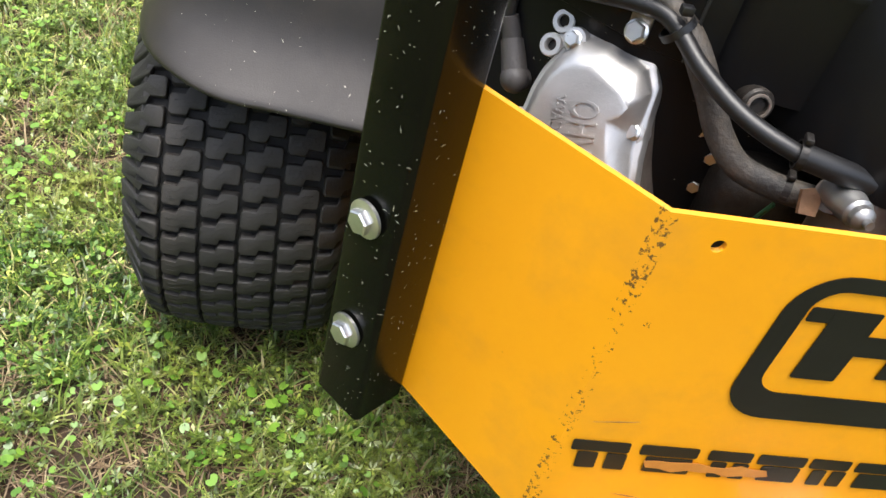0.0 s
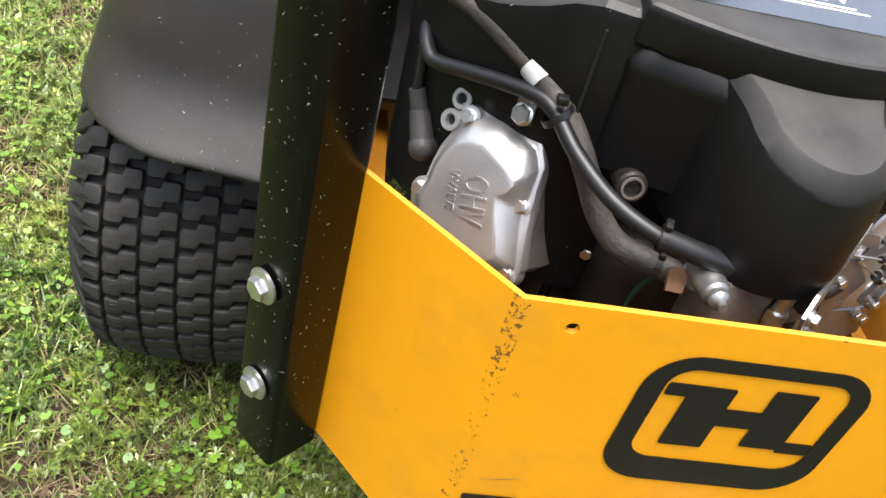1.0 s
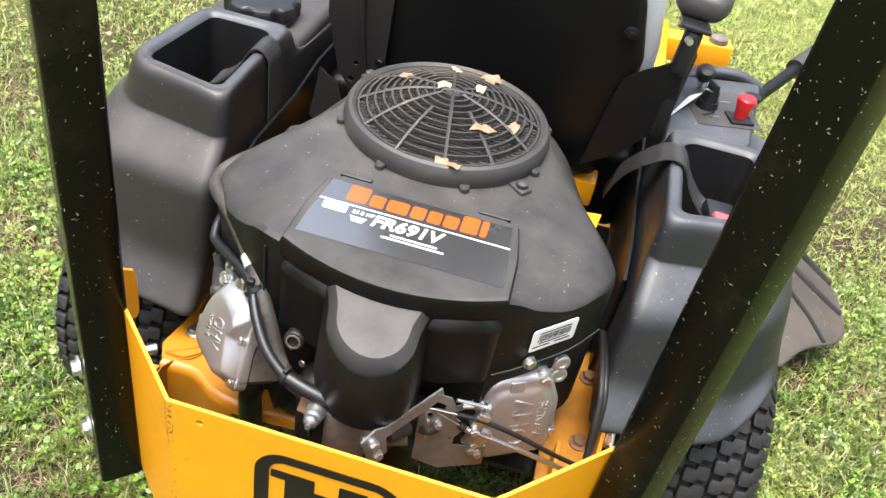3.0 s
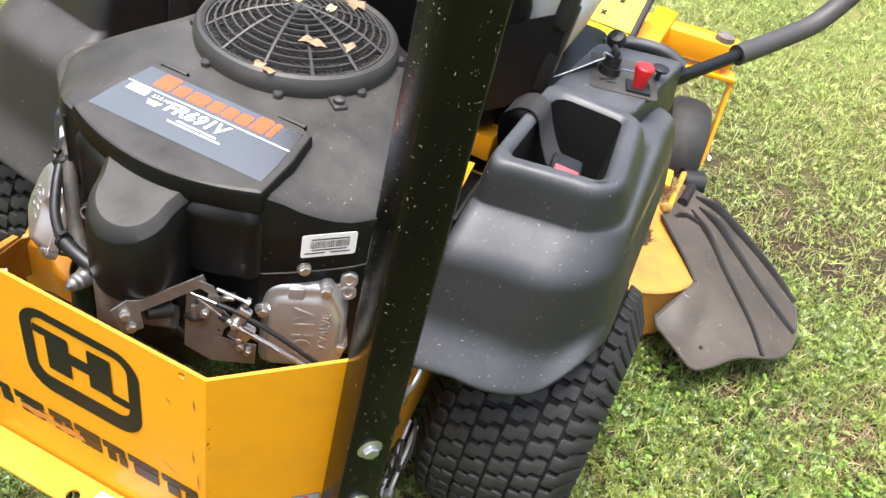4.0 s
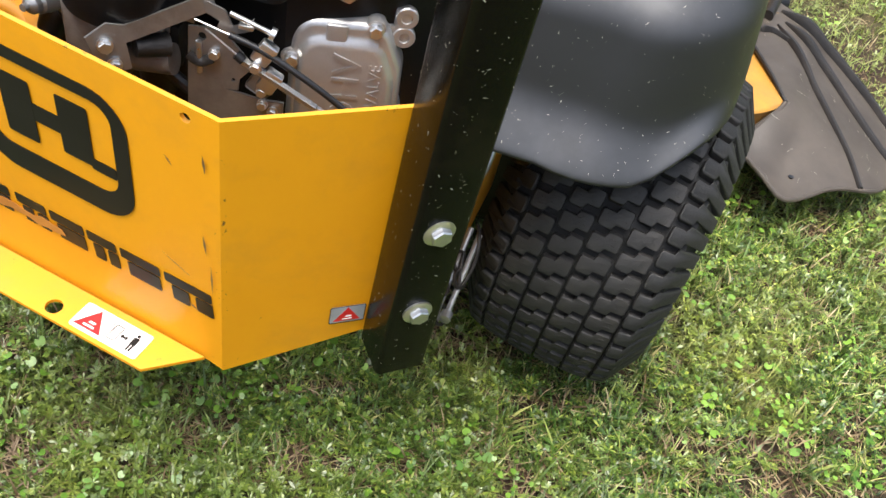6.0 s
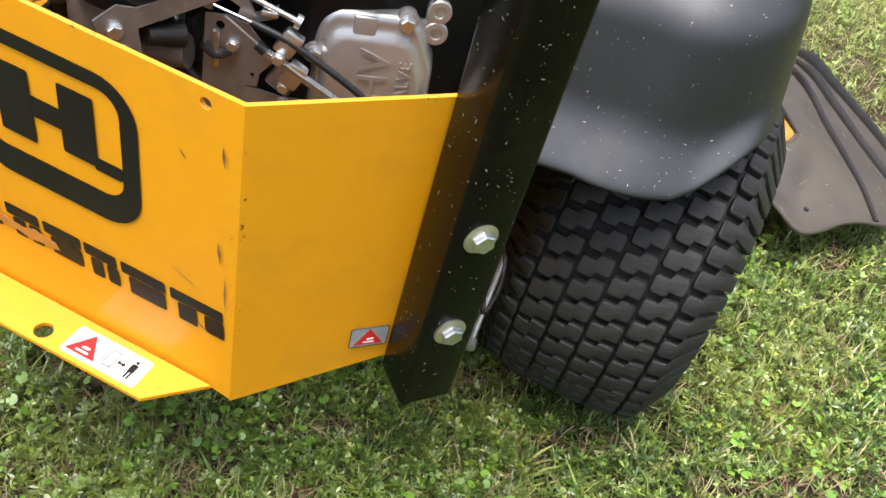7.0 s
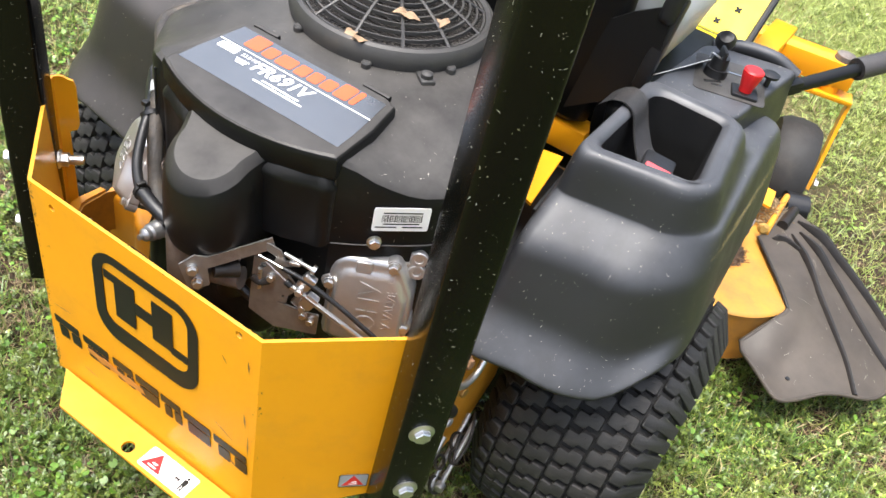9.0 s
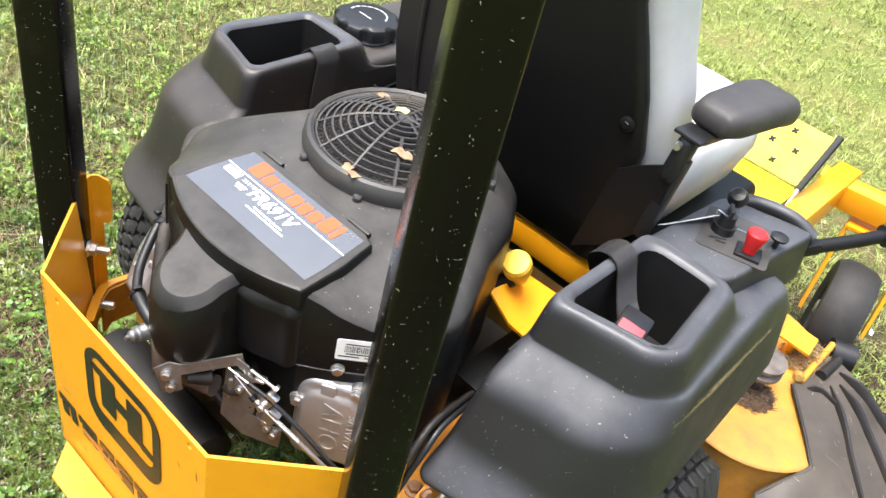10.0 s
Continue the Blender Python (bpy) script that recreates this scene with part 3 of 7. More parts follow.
    plate(bm, rounded(0.0018, 0.009, 0.0005, 1, 0.0275, -0.006), flat @ Matrix.Translation((0, 0, 0.0005)), 0.0003)
    plate(bm, rounded(0.0034, 0.0034, 0.0015, 3, 0.026, 0.0078), flat @ Matrix.Translation((0, 0, 0.0004)), 0.0003)
    plate(bm, rounded(0.0006, 0.027, 0.0002, 1, -0.0020, 0), flat @ Matrix.Translation((0, 0, 0.0004)), 0.0003)
    part("pictogram", bm, DECAL, st)
    wall = axes((0.2495, 0.0092, 0.279), (0.72, 0.694, 0), (0.694, -0.72, 0)) @ Matrix.Translation((0, 0, 0.0006))
    bm = bmesh.new()
    plate(bm, rounded(0.034, 0.025, 0.002, 3), wall, 0.0004)
    st = part("warning_sticker", bm, STICKER_GREY, panel, "small grey warning sticker with a red triangle")
    bm = bmesh.new()
    plate(bm, [(-0.013, -0.0095), (0.013, -0.0095), (0.0, 0.0105)], wall @ Matrix.Translation((0, 0, 0.0004)), 0.0003)
    part("triangle", bm, RED, st)
    bm = bmesh.new()
    plate(bm, rounded(0.010, 0.0014, 0.0004, 1, 0.0, -0.0065), wall @ Matrix.Translation((0, 0, 0.0007)), 0.0003)
    plate(bm, rounded(0.0060, 0.0020, 0.0005, 1, 0.0012, -0.0025, 0.5), wall @ Matrix.Translation((0, 0, 0.0007)), 0.0003)
    part("pictogram", bm, WHITE, st)
    bm = bmesh.new()
    ring_plate(bm, rounded(0.0345, 0.0255, 0.002, 3), rounded(0.0330, 0.0240, 0.0015, 3), wall @ Matrix.Translation((0, 0, 0.0004)), 0.0002)
    part("border", bm, DECAL, st)
    return panel


bumper = build_bumper()


def build_post(s):
    """A square tube, turned so that one flat face lies against the bumper's side."""
    b, a = V(0.74 * -s, 0.672, 0), V(0.672 * s, 0.74, 0)
    tip = V(0.298 * s, -0.011, 0)
    mid = tip + 0.025 * (a + b)
    out = rounded(0.0495, 0.0495, 0.005, 3)
    lean = V(0.014, 0.0, 0)
    loops = []
    for z in (0.238, 0.6, 1.0, 1.42):
        loops.append([mid + a * x + b * y + V(0, 0, z) + lean * (z - 0.24) for x, y in out])
    bm = bmesh.new()
    rings(bm, loops)
    post = part("roll_bar_post", bm, POST, mower, "black gloss square steel roll bar post")
    for z in ((0.440, 0.3345) if s > 0 else (0.430, 0.324)):
        at = tip + 0.025 * a + V(0, 0, z) - b * 0.0
        hex_bolt("bolt", post, at - b * 0.0005, -b, label="zinc flange bolt")
        bm = bmesh.new()
        inner = tip + 0.025 * a + b * 0.0535 + V(0, 0, z)
        rod(bm, inner, inner + b * 0.030, 0.0062, n=12)
        lathe(bm, ((0.013, 0), (0.013, 0.002), (0.0095, 0.004), (0.0095, 0.012), (0.007, 0.013)), axes(inner, b.orthogonal(), b), 6)
        part("bolt_end", bm, STEEL, post)
    return post


posts = [build_post(side) for side in (1, -1)]


# ---- rear wheels ----
def tyre_radius(u, base, half):
    """The tyre's outer radius at the place u across its width."""
    k = abs(u) / half
    return base - 0.016 * k ** 2.6 - (0.03 * max(0, k - 0.93) / 0.07 if k > 0.93 else 0)


def build_rear_wheel(s):
    cx, cy, cz, base, half = 0.417 * s, 0.421, 0.178, 0.211, 0.111
    hub = Matrix.Translation((cx, cy, cz)) @ pose(0, 0, 0, 0, 90, 0)
    prof = [(0.105, -0.075), (0.125, -0.100), (0.165, -0.112)]
    prof += [(tyre_radius(u, base, half), u) for u in [half * (k / 9) for k in range(-9, 10)]]
    prof += [(0.165, 0.112), (0.125, 0.100), (0.105, 0.075)]
    bm = bmesh.new()
    lathe(bm, prof, hub, 72, True)
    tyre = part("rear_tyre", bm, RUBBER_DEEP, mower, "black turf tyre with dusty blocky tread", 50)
    bm = bmesh.new()
    lathe(bm, ((0.012, 0.02), (0.06, 0.03), (0.09, 0.06), (0.112, 0.082), (0.112, 0.07), (0.1, 0.04), (0.1, -0.07), (0.03, -0.03)), hub, 40)
    part("rim", bm, YELLOW_DUSTY, tyre, "dusty yellow pressed steel rim")
    # stepped tread blocks, each column a quarter block on
    cols, rows = 6, 48
    pitch = 2 * half / cols
    meshes = []
    for c in range(cols):
        u0 = -half + pitch * (c + 0.5)
        w, ln, zig = pitch * 0.472, 0.0101, 0.0036
        # a block shaped like a Z with rounded corners
        o = [(-w * 0.86, -ln - zig), (-0.02 * w, -ln - zig), (0.14 * w, -ln + zig), (w * 0.90, -ln + zig), (w, -ln * 0.76 + zig), (w, ln * 0.74 + zig), (w * 0.86, ln + zig), (0.02 * w, ln + zig), (-0.14 * w, ln - zig), (-w * 0.90, ln - zig), (-w, ln * 0.76 - zig), (-w, -ln * 0.74 - zig)]
        shapes = []
        for kx, ky, up in ((1.0, 1.03, -0.004), (0.975, 0.985, 0.0076), (0.94, 0.93, 0.0095), (0.86, 0.82, 0.0099)):
            shapes.append([V(u0 + x * kx, y * ky, tyre_radius(u0 + x, base, half) + up) for x, y in o])
        if c in (0, cols - 1):
            e = -1 if c == 0 else 1
            for loop, drop, grow in zip(shapes, (0.034, 0.030, 0.028, 0.026), (0.003, 0.0065, 0.0075, 0.0075)):
                for i, q in enumerate(loop):
                    if (q.x - u0) * e > 0.6 * w:
                        loop[i] = V(e * (half + grow), q.y * 0.85, base - 0.016 - drop)
        bm = bmesh.new()
        rings(bm, shapes)
        # two thin wavy lines moulded on top
        if 0 < c < cols - 1:
            for dy in (-0.0034, 0.0034):
                pts = [V(u0 + x * w, y + dy, tyre_radius(u0 + x * w, base, half) + 0.0096) for x, y in ((-0.66, -zig * 0.8), (-0.2, -zig * 0.8), (0.2, zig * 0.8), (0.66, zig * 0.8))]
                pipe(bm, pts, 0.0006, 4, 1)
        meshes.append(mesh_of("tread_block", bm, RUBBER, 50))
    rest = bmesh.new()
    for c in range(cols):
        for k in range(rows):
            ang = 360 / rows * (k + 0.27 * c)
            m = Matrix.Translation((cx, cy, cz)) @ pose(0, 0, 0, ang, 0, 0)
            way = m.to_3x3() @ V(0, 0, 1)
            if way.y > 0.5 and way.z < 0.15 and way.z > -0.75:
                # the side that faces forward, away from view
                first = len(rest.verts)
                rest.from_mesh(meshes[c])
                rest.verts.ensure_lookup_table()
                for v in rest.verts[first:]:
                    v.co = m @ v.co
            else:
                share("tread_block", meshes[c], tyre, m)
    tagged(part("tread_front", rest, RUBBER, tyre, "", 50), kind="stuff")
    return tyre


for side in (1, -1):
    build_rear_wheel(side)


# ---- fenders with tanks and cup holders ----
def smooth_step(a, b, x):
    k = max(0.0, min(1.0, (x - a) / (b - a)))
    return k * k * (3 - 2 * k)


def fender_ring(s, xi, xo, yr, yf, z, r_in, r_out, r_front, drop):
    """A closed line round the fender in plan, from the inner front corner backwards."""
    pts = []

    def arc(cx, cy, r, a0, a1, n):
        for k in range(n + 1):
            a = radians(a0 + (a1 - a0) * k / n)
            pts.append((cx + r * math.cos(a), cy + r * math.sin(a)))

    def line(a, b, n):
        for k in range(1, n):
            pts.append((a[0] + (b[0] - a[0]) * k / n, a[1] + (b[1] - a[1]) * k / n))
    arc(xi + 0.02, yf - 0.02, 0.02, 90, 180, 3)
    line((xi, yf - 0.02), (xi, yr + r_in), 6)
    arc(xi + r_in, yr + r_in, r_in, 180, 270, 6)
    line((xi + r_in, yr), (xo - r_out, yr + 0.02), 5)
    arc(xo - r_out, yr + r_out + 0.02, r_out, 270, 360, 12)
    line((xo, yr + r_out + 0.02), (xo - 0.015, yf - r_front), 8)
    arc(xo - 0.015 - r_front, yf - r_front, r_front, 0, 90, 4)
    line((xo - 0.015 - r_front, yf), (xi + 0.02, yf), 3)
    out = []
    for x, y in pts:
        k = max(0.0, min(1.0, (x - 0.43) / 0.060))
        d = drop * (0.046 * k * k * (3 - 2 * k) + 0.008 * max(0, (0.40 - x) / 0.11) ** 1.5)
        out.append(V(s * x, y, z + d))
    return out


def fender_levels():
    """z, rear y, outer x, front y, radius of the outer rear corner, drop, inner x: straight runs, rounded where they meet."""
    key = [(0.391, 0.162, 0.491, 0.73, 0.150, 1.0, 0.262), (0.395, 0.161, 0.4915, 0.73, 0.150, 1.0, 0.262), (0.437, 0.203, 0.487, 0.73, 0.135, 0.72, 0.264), (0.533, 0.235, 0.473, 0.73, 0.105, 0.06, 0.269),
           (0.575, 0.291, 0.460, 0.70, 0.075, 0, 0.274), (0.581, 0.2935, 0.449, 0.56, 0.065, 0, 0.2745), (0.627, 0.306, 0.437, 0.54, 0.055, 0, 0.278), (0.634, 0.318, 0.425, 0.524, 0.045, 0, 0.284)]
    k = [Vector(q) for q in key]
    out = [k[0]]
    for a, b, c in zip(k, k[1:], k[2:]):
        la, lc = (b - a).xy.length, (c - b).xy.length
        p, q = b + (a - b) * min(0.45, 0.020 / la), b + (c - b) * min(0.45, 0.020 / lc)
        out += [p * (1 - t) ** 2 + b * 2 * t * (1 - t) + q * t * t for t in (0, 0.25, 0.5, 0.75, 1)]
    return out + [k[-1]]


def build_fender(s):
    loops = []
    for z, yr, xo, yf, ro, d, xi in fender_levels():
        if s < 0 and z < 0.60:
            # the tank's side flares out more and hangs lower
            k = smooth_step(0.60, 0.50, z)
            yr, xo, ro, d = yr + 0.004 * k, xo + 0.016 * k + 0.012 * smooth_step(0.47, 0.39, z), ro * (1 - 0.20 * k), d * (1 - 0.9 * k)
            z -= 0.012 * smooth_step(0.46, 0.40, z)
        loops.append(fender_ring(s, xi, xo, yr, yf + (0.06 if s < 0 and z < 0.57 else 0), z, 0.018, ro, 0.03, d))
    bm = bmesh.new()
    rings(bm, loops, True, (False, False))
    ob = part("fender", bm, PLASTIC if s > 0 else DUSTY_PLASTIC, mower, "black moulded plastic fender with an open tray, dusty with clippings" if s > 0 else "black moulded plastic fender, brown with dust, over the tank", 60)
    mod = ob.modifiers.new("thick", "SOLIDIFY")
    mod.thickness, mod.offset = 0.004, -1
    # the open tray in the top
    loops = [loops[-1]]
    for z, g in ((0.6345, 0.006), (0.6335, 0.010), (0.628, 0.0145), (0.59, 0.017), (0.51, 0.021)):
        loops.append(fender_ring(s, 0.284 + g, 0.424 - g, 0.318 + g * 0.8, 0.522 - g, z, 0.013, 0.022, 0.012, 0))
    bm = bmesh.new()
    rings(bm, loops[:4], True, (False, False))
    part("tray_rim", bm, PLASTIC, ob, "", 60)
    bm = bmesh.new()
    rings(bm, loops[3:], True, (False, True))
    part("tray", bm, TRAY, ob, "deep tray, darker black inside than its rim, with dirt", 60)
    return ob


fender_right = build_fender(1)
fender_left = build_fender(-1)

# ---- engine ----
FAN = V(-0.003, 0.337, 0)
OUTLINE = [(0.0, 0.070), (0.112, 0.070), (0.128, 0.074), (0.159, 0.098), (0.206, 0.145), (0.235, 0.190), (0.237, 0.218), (0.228, 0.245), (0.185, 0.325), (0.160, 0.40), (0.115, 0.465), (0.06, 0.495), (0.0, 0.50)]


def outline_reach(ang):
    """How far the housing reaches from the fan's axis in a direction."""
    full = OUTLINE + [(-x, y) for x, y in OUTLINE[-2:0:-1]]
    d = V(math.cos(ang), math.sin(ang))
    best = 0
    for (x1, y1), (x2, y2) in zip(full, full[1:] + full[:1]):
        a, e = V(x1 - FAN.x, y1 - FAN.y), V(x2 - x1, y2 - y1)
        den = d.x * e.y - d.y * e.x
        if abs(den) < 1e-9:
            continue
        t = (a.x * e.y - a.y * e.x) / den
        u = (a.x * d.y - a.y * d.x) / den
        if t > 0 and -1e-6 <= u <= 1 + 1e-6:
            best = max(best, t)
    return best


def build_engine():
    n = 96
    loops = [[] for _ in range(12)]
    for i in range(n):
        a = 2 * math.pi * i / n
        d = V(math.cos(a), math.sin(a), 0)
        big = outline_reach(a)
        rear = max(0.0, -d.y) ** 2 * (1 if abs(d.x * big) < 0.135 else max(0, 1 - (abs(d.x * big) - 0.135) / 0.06))
        shoulder = 0.603 + 0.038 * min(1, rear * 1.3)
        for k, (f, z) in enumerate(((0.0, 0.662), (0.02, 0.6555), (0.25, 0.652), (0.55, None), (0.80, None), (0.955, None), (0.988, None), (1.0, None), (1.0, 0.575), (1.0, 0.537), (0.985, 0.5355), (0.985, 0.405))):
            r = 0.118 + (big - 0.118) * f
            if z is None:
                q = {0.55: 0.30, 0.80: 0.64, 0.955: 0.93, 0.988: 1.0, 1.0: 1.0}[f]
                z = 0.652 + (shoulder - 0.652) * q - (0.003 if f == 0.988 else 0.010 if f == 1.0 else 0)
            loops[k].append(FAN + d * r + V(0, 0, z))
    bm = bmesh.new()
    rings(bm, loops)
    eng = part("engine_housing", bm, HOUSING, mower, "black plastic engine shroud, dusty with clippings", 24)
    # raised hinged cover with the label
    hm = axes((0.010, 0.128, 0.6525), (1, 0, 0), (0, -0.062, 1))
    def hood(grow, up):
        o = []
        for k in range(17):
            x = -0.116 + 0.232 * k / 16
            o.append((x * (1 + grow), -0.060 - 0.030 * (1 - (x / 0.116) ** 2) - grow * 0.06))
        o += [(0.114 * (1 + grow), 0.0), (0.106 * (1 + grow), 0.048 + grow * 0.05), (0.09, 0.054 + grow * 0.05), (-0.09, 0.054 + grow * 0.05), (-0.106 * (1 + grow), 0.048 + grow * 0.05), (-0.114 * (1 + grow), 0.0)]
        return [hm @ V(x, y, up) for x, y in o]
    bm = bmesh.new()
    rings(bm, [hood(0.0, -0.028), hood(0.02, -0.024), hood(0.02, -0.004), hood(0.012, -0.0008), hood(0.0, 0.001), hood(-0.03, 0.0025), hood(-0.045, 0.00255)])
    cover = part("filter_cover", bm, HOUSING, eng, "", 24)
    for x in (-0.078, 0.078):
        bm = bmesh.new()
        box(bm, (0.036, 0.007, 0.008), hm @ Matrix.Translation((x, 0.0555, 0.0005)), 0.002)
        part("hinge", bm, HOUSING, eng)
    bm = bmesh.new()
    plate(bm, [(-0.100, 0.043), (0.100, 0.043), (0.107, -0.020), (0.108, -0.048), (-0.108, -0.048), (-0.107, -0.020)], hm @ Matrix.Translation((0, 0, 0.0027)), 0.0004)
    lab = part("label", bm, LABEL_GREY, eng, "dark grey engine label with orange and white print")
    lm = hm @ Matrix.Translation((0, 0, 0.0032))
    # the maker's name as plain orange blocks
    x = -0.078
    for w in (0.024, 0.017, 0.025, 0.017, 0.016, 0.017, 0.020, 0.008):
        bm = bmesh.new()
        hgt = 0.026 if w in (0.024, 0.020, 0.008) else 0.019
        plate(bm, rounded(w * 0.92, hgt, 0.003, 3, x + w / 2, 0.0155 + hgt / 2, 0.0), lm, 0.0003)
        part("name_block", bm, ORANGE, lab)
        x += w + 0.0015
    bm = bmesh.new()
    plate(bm, [(-0.103, 0.0085), (0.104, 0.0085), (0.104, 0.0100), (-0.103, 0.0100)], lm, 0.0003)
    part("white_line", bm, WHITE, lab)
    text_mesh("model_number", "FR691V", 0.0235, lm @ Matrix.Translation((-0.004, -0.005, 0)), WHITE, lab, 0.0002, shear=0.15, bold=0.0006)
    text_mesh("power_rating", "23.0 HP", 0.0075, lm @ Matrix.Translation((-0.052, 0.001, 0)), WHITE, lab, 0.0002)
    bm = bmesh.new()
    plate(bm, rounded(0.026, 0.011, 0.001, 1, -0.083, 0.0005), lm, 0.0003)
    for k, w in enumerate((0.05, 0.066)):
        plate(bm, rounded(w, 0.0022, 0.0005, 1, 0.008, -0.0195 - 0.005 * k), lm, 0.0003)
    for k in range(3):
        plate(bm, rounded(0.018 - 0.003 * k, 0.0014, 0.0004, 1, -0.055, -0.007 - 0.003 * k), lm, 0.0003)
    part("small_print", bm, WHITE, lab)
    # the lower body and the spout below the cover
    def top(y):
        return 0.608 + 0.36 * (y + 0.015)

    def spout(w, front, flare, z, bend=2.2):
        """A tongue in plan: a round tip, sides that flare towards the cover."""
        yb, yc = 0.066, front + w
        side = [(w + flare * (1 - k / 9) ** bend, yb + (yc - yb) * k / 9) for k in range(9)]
        tip = [(w * math.cos(math.pi * k / 24), yc - w * math.sin(math.pi * k / 24)) for k in range(25)]
        o = [(x, y) for x, y in side] + tip + [(-x, y) for x, y in side[::-1]]
        return [V(0.0125 - 0.13 * max(0, y + 0.015) + x, y, z(y)) for x, y in o]
    bm = bmesh.new()
    rings(bm, [spout(0.048, -0.018, 0.004, lambda y: 0.507), spout(0.054, -0.025, 0.004, lambda y: 0.511), spout(0.0565, -0.0285, 0.005, lambda y: 0.530), spout(0.0530, -0.0280, 0.010, lambda y: top(y) - 0.030, 1.8),
               spout(0.0475, -0.0265, 0.016, lambda y: top(y) - 0.0130, 1.4), spout(0.0462, -0.0252, 0.017, lambda y: top(y) - 0.0100, 1.4), spout(0.0385, -0.0175, 0.020, lambda y: top(y) - 0.0012, 1.35), spout(0.0370, -0.0160, 0.020, lambda y: top(y), 1.35)])
    part("filter_spout", bm, HOUSING, eng, "", 15)
    for e in (1, -1):
        bm = bmesh.new()
        o = [(0.010 + e * 0.045, 0.11), (0.010 + e * 0.045, 0.040), (0.010 + e * 0.058, 0.0405), (0.010 + e * 0.075, 0.0450)] + [(0.010 + e * (0.100 + 0.018 * math.sin(math.pi / 2 * k / 6)), 0.071 - 0.014 * math.cos(math.pi / 2 * k / 6)) for k in range(7)] + [(0.010 + e * 0.1185, 0.11)]
        def lay(z, g):
            mx, my = 0.010 + e * 0.088, 0.08
            return [V(mx + (x - mx) * g, my + (y - my) * g, z) for x, y in o]
        rings(bm, [lay(0.532, 0.94), lay(0.600, 0.965), lay(0.6060, 0.99), lay(0.6090, 1.0), lay(0.6120, 0.98), lay(0.6215, 0.80), lay(0.6290, 0.62)])
        part("filter_side", bm, HOUSING, eng)
        # seam between the filter box and the shroud
        bm = bmesh.new()
        pipe(bm, [(e * 0.1262, 0.0725, 0.538), (e * 0.1262, 0.0725, 0.590), (e * 0.1262, 0.0728, 0.626)], 0.0014, 8, 4)
        part("seam", bm, MUFFLER, eng)
    bm = bmesh.new()
    pipe(bm, [(0.130, 0.0722, 0.5372), (0.159, 0.0962, 0.5372), (0.206, 0.1432, 0.5372), (0.2362, 0.190, 0.5372)], 0.0011, 6, 3)
    part("seam_bead", bm, HOUSING, eng)
    pm = axes((-0.080, 0.044, 0.531), (1, 0, 0), (-0.42, -0.88, 0.22))
    bm = bmesh.new()
    lathe(bm, ((0.0085, -0.05), (0.0115, -0.012), (0.0115, -0.002), (0.0100, 0.0), (0.0060, 0.0005), (0.0055, -0.002), (0.0, -0.002)), pm, 24)
    plug = part("starter_plug", bm, DARK_METAL, eng, "dark round plug with a worn metal rim")
    bm = bmesh.new()
    lathe(bm, ((0.0062, 0.0), (0.0084, 0.0), (0.0082, 0.0016), (0.0066, 0.0016)), pm, 24, True)
    part("rim", bm, CAST, plug)
    # sticker on the right side
    d = V(0.71, 0.705, 0).normalized()
    sm = axes(V(0.1815, 0.1205, 0.5755) + V(d.y, -d.x, 0) * 0.0022, d, V(d.y, -d.x, 0))
    bm = bmesh.new()
    plate(bm, rounded(0.061, 0.032, 0.003, 3), sm, 0.0005)
    tag = part("serial_sticker", bm, WHITE, eng, "white serial sticker with a bar code")
    rnd = random.Random(4)
    bm = bmesh.new()
    x = -0.021
    while x < 0.022:
        w = rnd.choice((0.0004, 0.0007, 0.0011))
        plate(bm, [(x, -0.0035), (x + w, -0.0035), (x + w, 0.0062), (x, 0.0062)], sm @ Matrix.Translation((0, 0, 0.0005)), 0.0002)
        x += w + rnd.choice((0.0005, 0.0008))
    for yy, a, b in ((0.0088, -0.02, 0.022), (-0.0062, -0.019, 0.02), (-0.0105, -0.027, -0.004), (-0.0105, 0.002, 0.024)):
        plate(bm, [(a, yy - 0.0008), (b, yy - 0.0008), (b, yy + 0.0008), (a, yy + 0.0008)], sm @ Matrix.Translation((0, 0, 0.0005)), 0.0002)
    part("bar_code", bm, DECAL, tag)
    hex_bolt("housing_bolt", eng, sm @ V(-0.025, -0.032, -0.0005), sm.to_3x3() @ V(0, 0, 1), STEEL, 0.012, 0.016)
    hex_bolt("housing_bolt", eng, (-0.1554, 0.0929, 0.5441), (-0.60, -0.72, 0.35), STEEL, 0.0125, 0.0165)
    bm = bmesh.new()
    rings(bm, [[V(-0.1610, 0.0985, z), V(-0.1495, 0.0880, z), V(-0.1480, 0.0900, z), V(-0.1595, 0.1005, z)] for z in (0.538, 0.572)])
    part("hose_bracket", bm, PLATE_STEEL, eng, "", 25)
    return eng


engine = build_engine()


